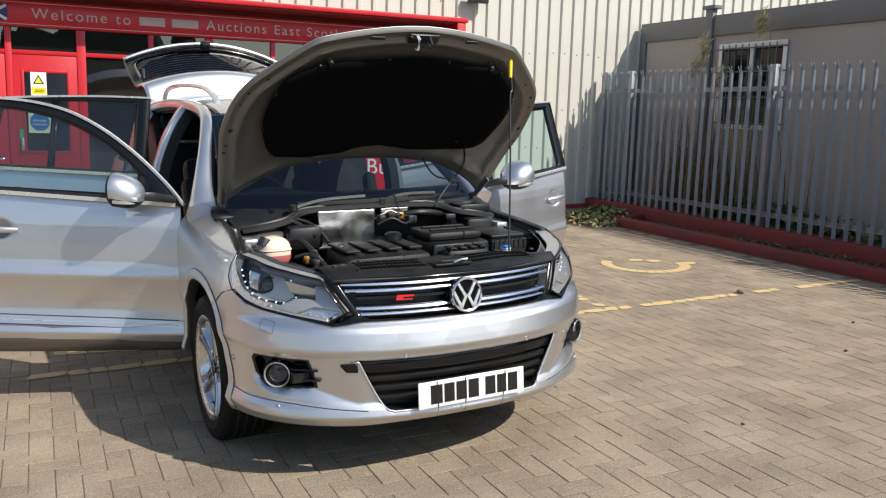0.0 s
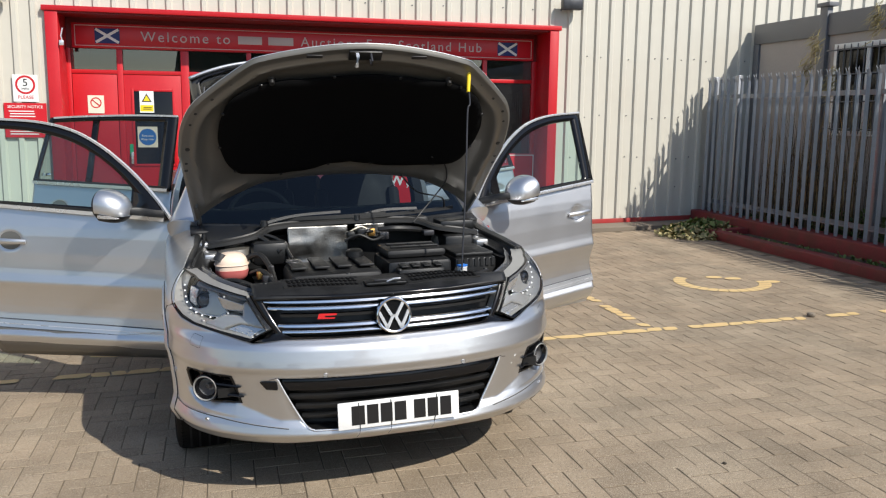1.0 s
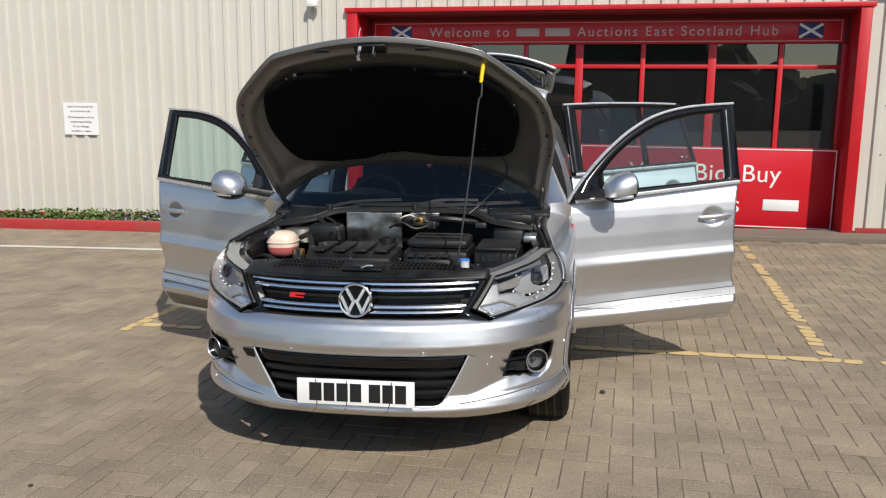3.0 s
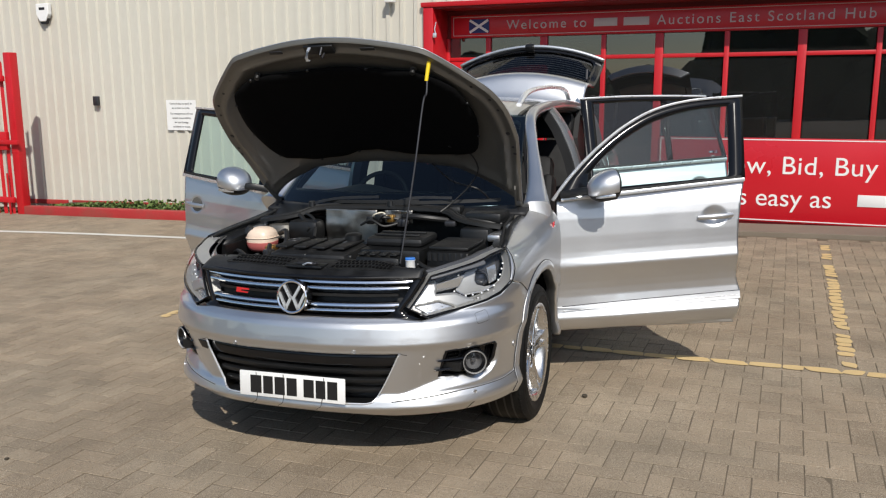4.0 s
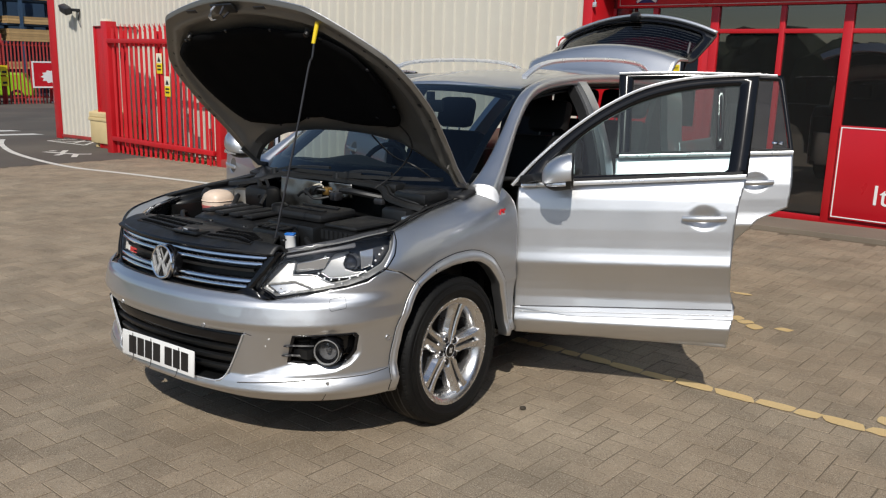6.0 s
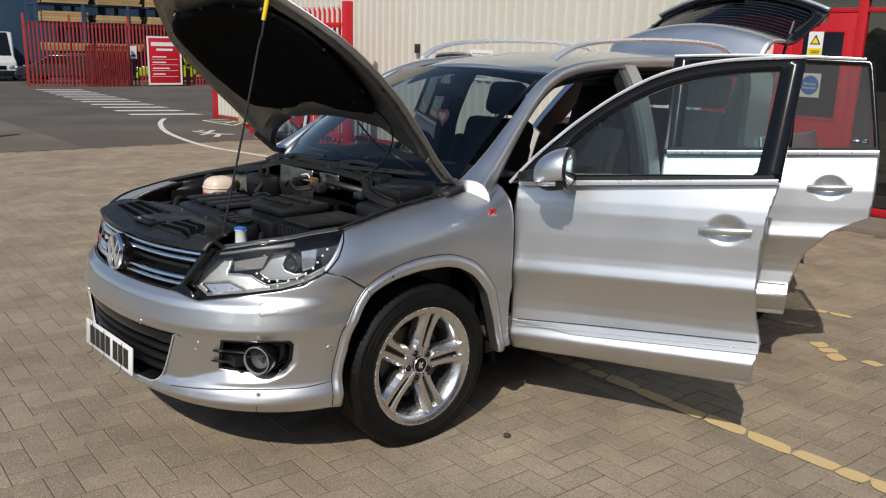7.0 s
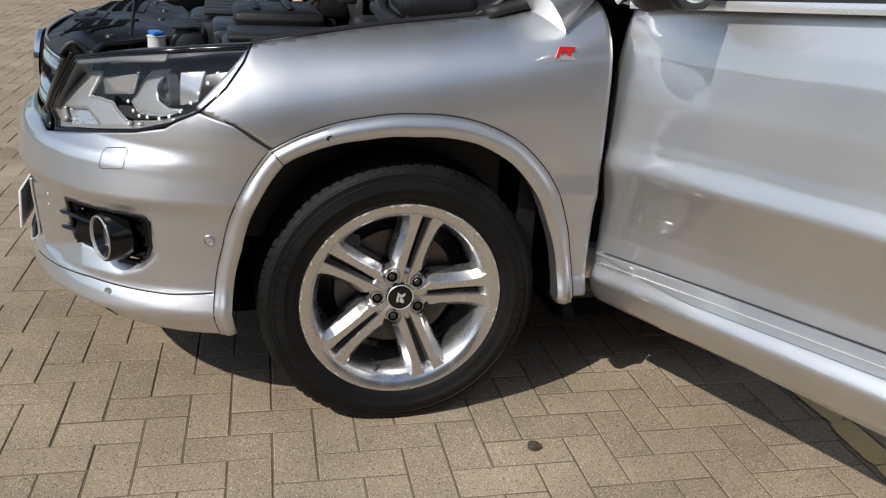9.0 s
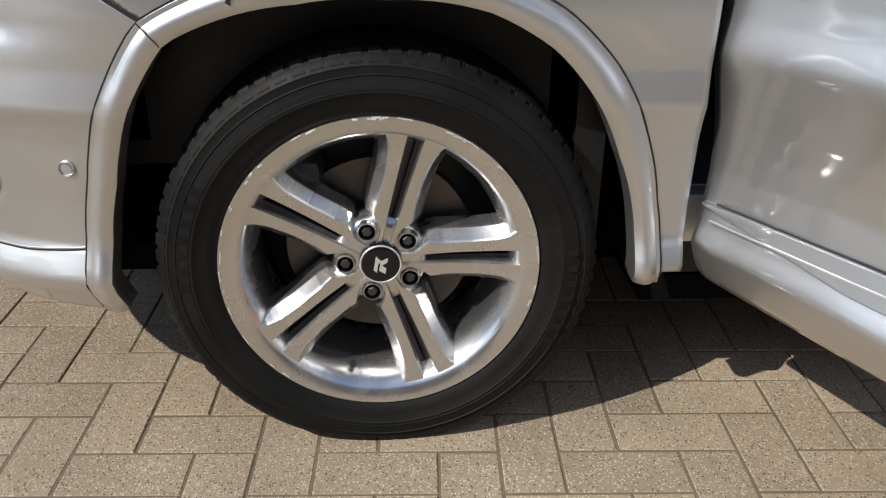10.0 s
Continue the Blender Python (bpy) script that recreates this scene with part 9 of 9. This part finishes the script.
            bm.faces.new(rows[-1][::-1])
            bmesh.ops.transform(bm, matrix=A, verts=bm.verts[:])
            part("spoke", bm, ALLOY, rim, smooth=False)
        # stepped floor of the groove between the twin spokes, coloured dark for shaded alloy
        bm = bmesh.new()
        rows = []
        for r in span(0.040, 0.245, 9):
            q = (r - 0.032) / 0.215
            x = 0.0895 + 0.026 * q - 0.007 * math.sin(math.pi * q) - 0.014 - 0.012 * q
            h = 0.0045 + 0.0070 * q
            rows.append([bm.verts.new((px, r, pz)) for px, pz in ((x, -h - 0.002), (x - 0.001, -h * 0.45), (x - 0.012, -h * 0.30), (x - 0.012, h * 0.30), (x - 0.001, h * 0.45), (x, h + 0.002), (x - 0.03, h + 0.002), (x - 0.03, -h - 0.002))])
        for r0, r1 in zip(rows, rows[1:]):
            for j in range(8):
                bm.faces.new((r0[j], r0[(j + 1) % 8], r1[(j + 1) % 8], r1[j]))
        bmesh.ops.transform(bm, matrix=A, verts=bm.verts[:])
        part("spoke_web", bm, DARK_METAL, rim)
        B = Matrix.Rotation(radians(39 + 72 * k), 4, "X")
        at = B @ Matrix.Translation((0.0, 0.0575, 0))
        part("bolt_collar", lathe(bmesh.new(), [(0.0135, 0.078), (0.0138, 0.0885), (0.0150, 0.0890), (0.0175, 0.0840), (0.0185, 0.070)], 24, at), ALLOY, rim)
        part("bolt_hole", lathe(bmesh.new(), [(0.0, 0.0845), (0.0136, 0.0845), (0.0137, 0.0880)], 20, at), LINER, rim)
        part("wheel_bolt", lathe(bmesh.new(), [(0.0, 0.0885), (0.0072, 0.0883), (0.0085, 0.0870), (0.0085, 0.0840)], 6, at), DARK_METAL, rim)
    cap = part("hub_cap", lathe(bmesh.new(), [(0.0, 0.0995), (0.025, 0.099), (0.032, 0.097), (0.0350, 0.090), (0.0350, 0.080)], 32), GLOSS_BLACK, rim, "black hub cap with a small light badge")
    part("cap_badge", prism([(-0.014, -0.010), (-0.004, -0.010), (0.0, -0.002), (0.007, -0.010), (0.015, -0.010), (0.008, 0.0), (0.015, 0.010), (-0.010, 0.010), (-0.014, 0.004), (0.004, 0.004), (0.004, 0.001), (-0.010, 0.001)], 0, 0.0012, Matrix.Translation((0.1001, 0, 0)) @ pose(0, 0, 0, 90, 0, 90) @ pose(0, 0, 0, 0, 0, 80)), SATIN, cap, smooth=False)
    part("cap_ring", lathe(bmesh.new(), [(0.0315, 0.0975), (0.033, 0.0985), (0.0345, 0.0965)], 32), SATIN, cap)
    part("valve", tube([(0.060, -0.055, -0.212), (0.092, -0.052, -0.196)], 0.0055, 8), INK, rim)
    # kerb rash
    r8 = random.Random(3 + int(y * 10) + side)
    sc = bmesh.new()
    for _ in range(44):
        a = radians(r8.choice((r8.uniform(40, 140), r8.uniform(-30, 30), r8.uniform(250, 330))))
        l = r8.uniform(0.002, 0.009)
        rr = 0.2530 + r8.uniform(-0.0015, 0.0025)
        box(sc, (-0.0006, -l, -0.0007), (0.0004, l, 0.0007), 0, Matrix.Rotation(a, 4, "X") @ Matrix.Translation((0.1212, 0, rr)) @ Matrix.Rotation(r8.uniform(-0.12, 0.12), 4, "X"))
    part("kerb_scuffs", sc, SCUFF, rim, smooth=False)["kind"] = "stuff"
    return w


for side in (1, -1):
    build_wheel(side, 0.0)
    build_wheel(side, AXLE, 20)


# ---- herringbone blocks, last of all ----
UNIT, GAP = 0.1045, 0.0038
def block_points(x0, y0, x1, y1, rng):
    """Twelve corners of one block with a small chamfer, tops slightly uneven."""
    dz = rng.uniform(-0.0015, 0.0012)
    tx, ty = rng.uniform(-0.004, 0.004), rng.uniform(-0.004, 0.004)
    g, c = GAP / 2 + rng.uniform(0, 0.001), 0.0020
    cx, cy = (x0 + x1) / 2, (y0 + y1) / 2
    out = []
    for inset, depth in ((g + c, 0.0), (g, -0.0016), (g, -0.012)):
        for x, y in ((x0 + inset, y0 + inset), (x1 - inset, y0 + inset), (x1 - inset, y1 - inset), (x0 + inset, y1 - inset)):
            out.append((x, y, gz(x) + dz + depth + tx * (x - cx) + ty * (y - cy)))
    return out


BLOCK_FACES = [(0, 1, 2, 3)] + [(a + 4 * k, 4 * k + 4 + a, 4 * k + 4 + (a + 1) % 4, 4 * k + (a + 1) % 4) for k in (0, 1) for a in range(4)]
rng = random.Random(11)
near, rest_v, rest_f = [], [], []
for i in range(-125, 50):
    for j in range(-95, 60):
        # unit of the 90 degree herringbone: one block along y, one along x, stepped diagonally
        k = (i + j) % 4
        if k == 0:
            w, h = 1, 2
        elif k == 2:
            w, h = 2, 1
        else:
            continue
        x0, y0 = 2.540 + UNIT * i, 4.390 + UNIT * j
        x1, y1 = x0 + UNIT * w, y0 + UNIT * h
        if x0 < EDGE_W or x1 > EDGE_E or y0 < -4.6 or y1 > 10.11:
            continue
        q = block_points(x0, y0, x1, y1, rng)
        if 2.35 < x0 < 4.75 and 3.05 < y0 < 5.25 and len(near) < 300:
            near.append((x0, y0, x1, y1, q))
        else:
            o = len(rest_v)
            rest_v += q
            rest_f += [tuple(a + o for a in f) for f in BLOCK_FACES]
rest = from_arrays("paving_blocks", rest_v, rest_f, PAVER, pavement)
rest["kind"] = "stuff"
shared = {}
for x0, y0, x1, y1, q in near:
    along = x1 - x0 > y1 - y0
    if along not in shared:
        c = Vector(((x0 + x1) / 2, (y0 + y1) / 2, gz((x0 + x1) / 2)))
        me = bpy.data.meshes.new("block")
        me.from_pydata([tuple(Vector(p) - c) for p in q], [], BLOCK_FACES)
        me.materials.append(PAVER)
        shared[along] = me
    ob = new("block", shared[along])
    ob.parent = pavement
    ob.location = ((x0 + x1) / 2, (y0 + y1) / 2, gz((x0 + x1) / 2) + rng.uniform(-0.001, 0.001))
    ob.rotation_euler = (radians(rng.uniform(-0.3, 0.3)), radians(rng.uniform(-0.3, 0.3)), 0)
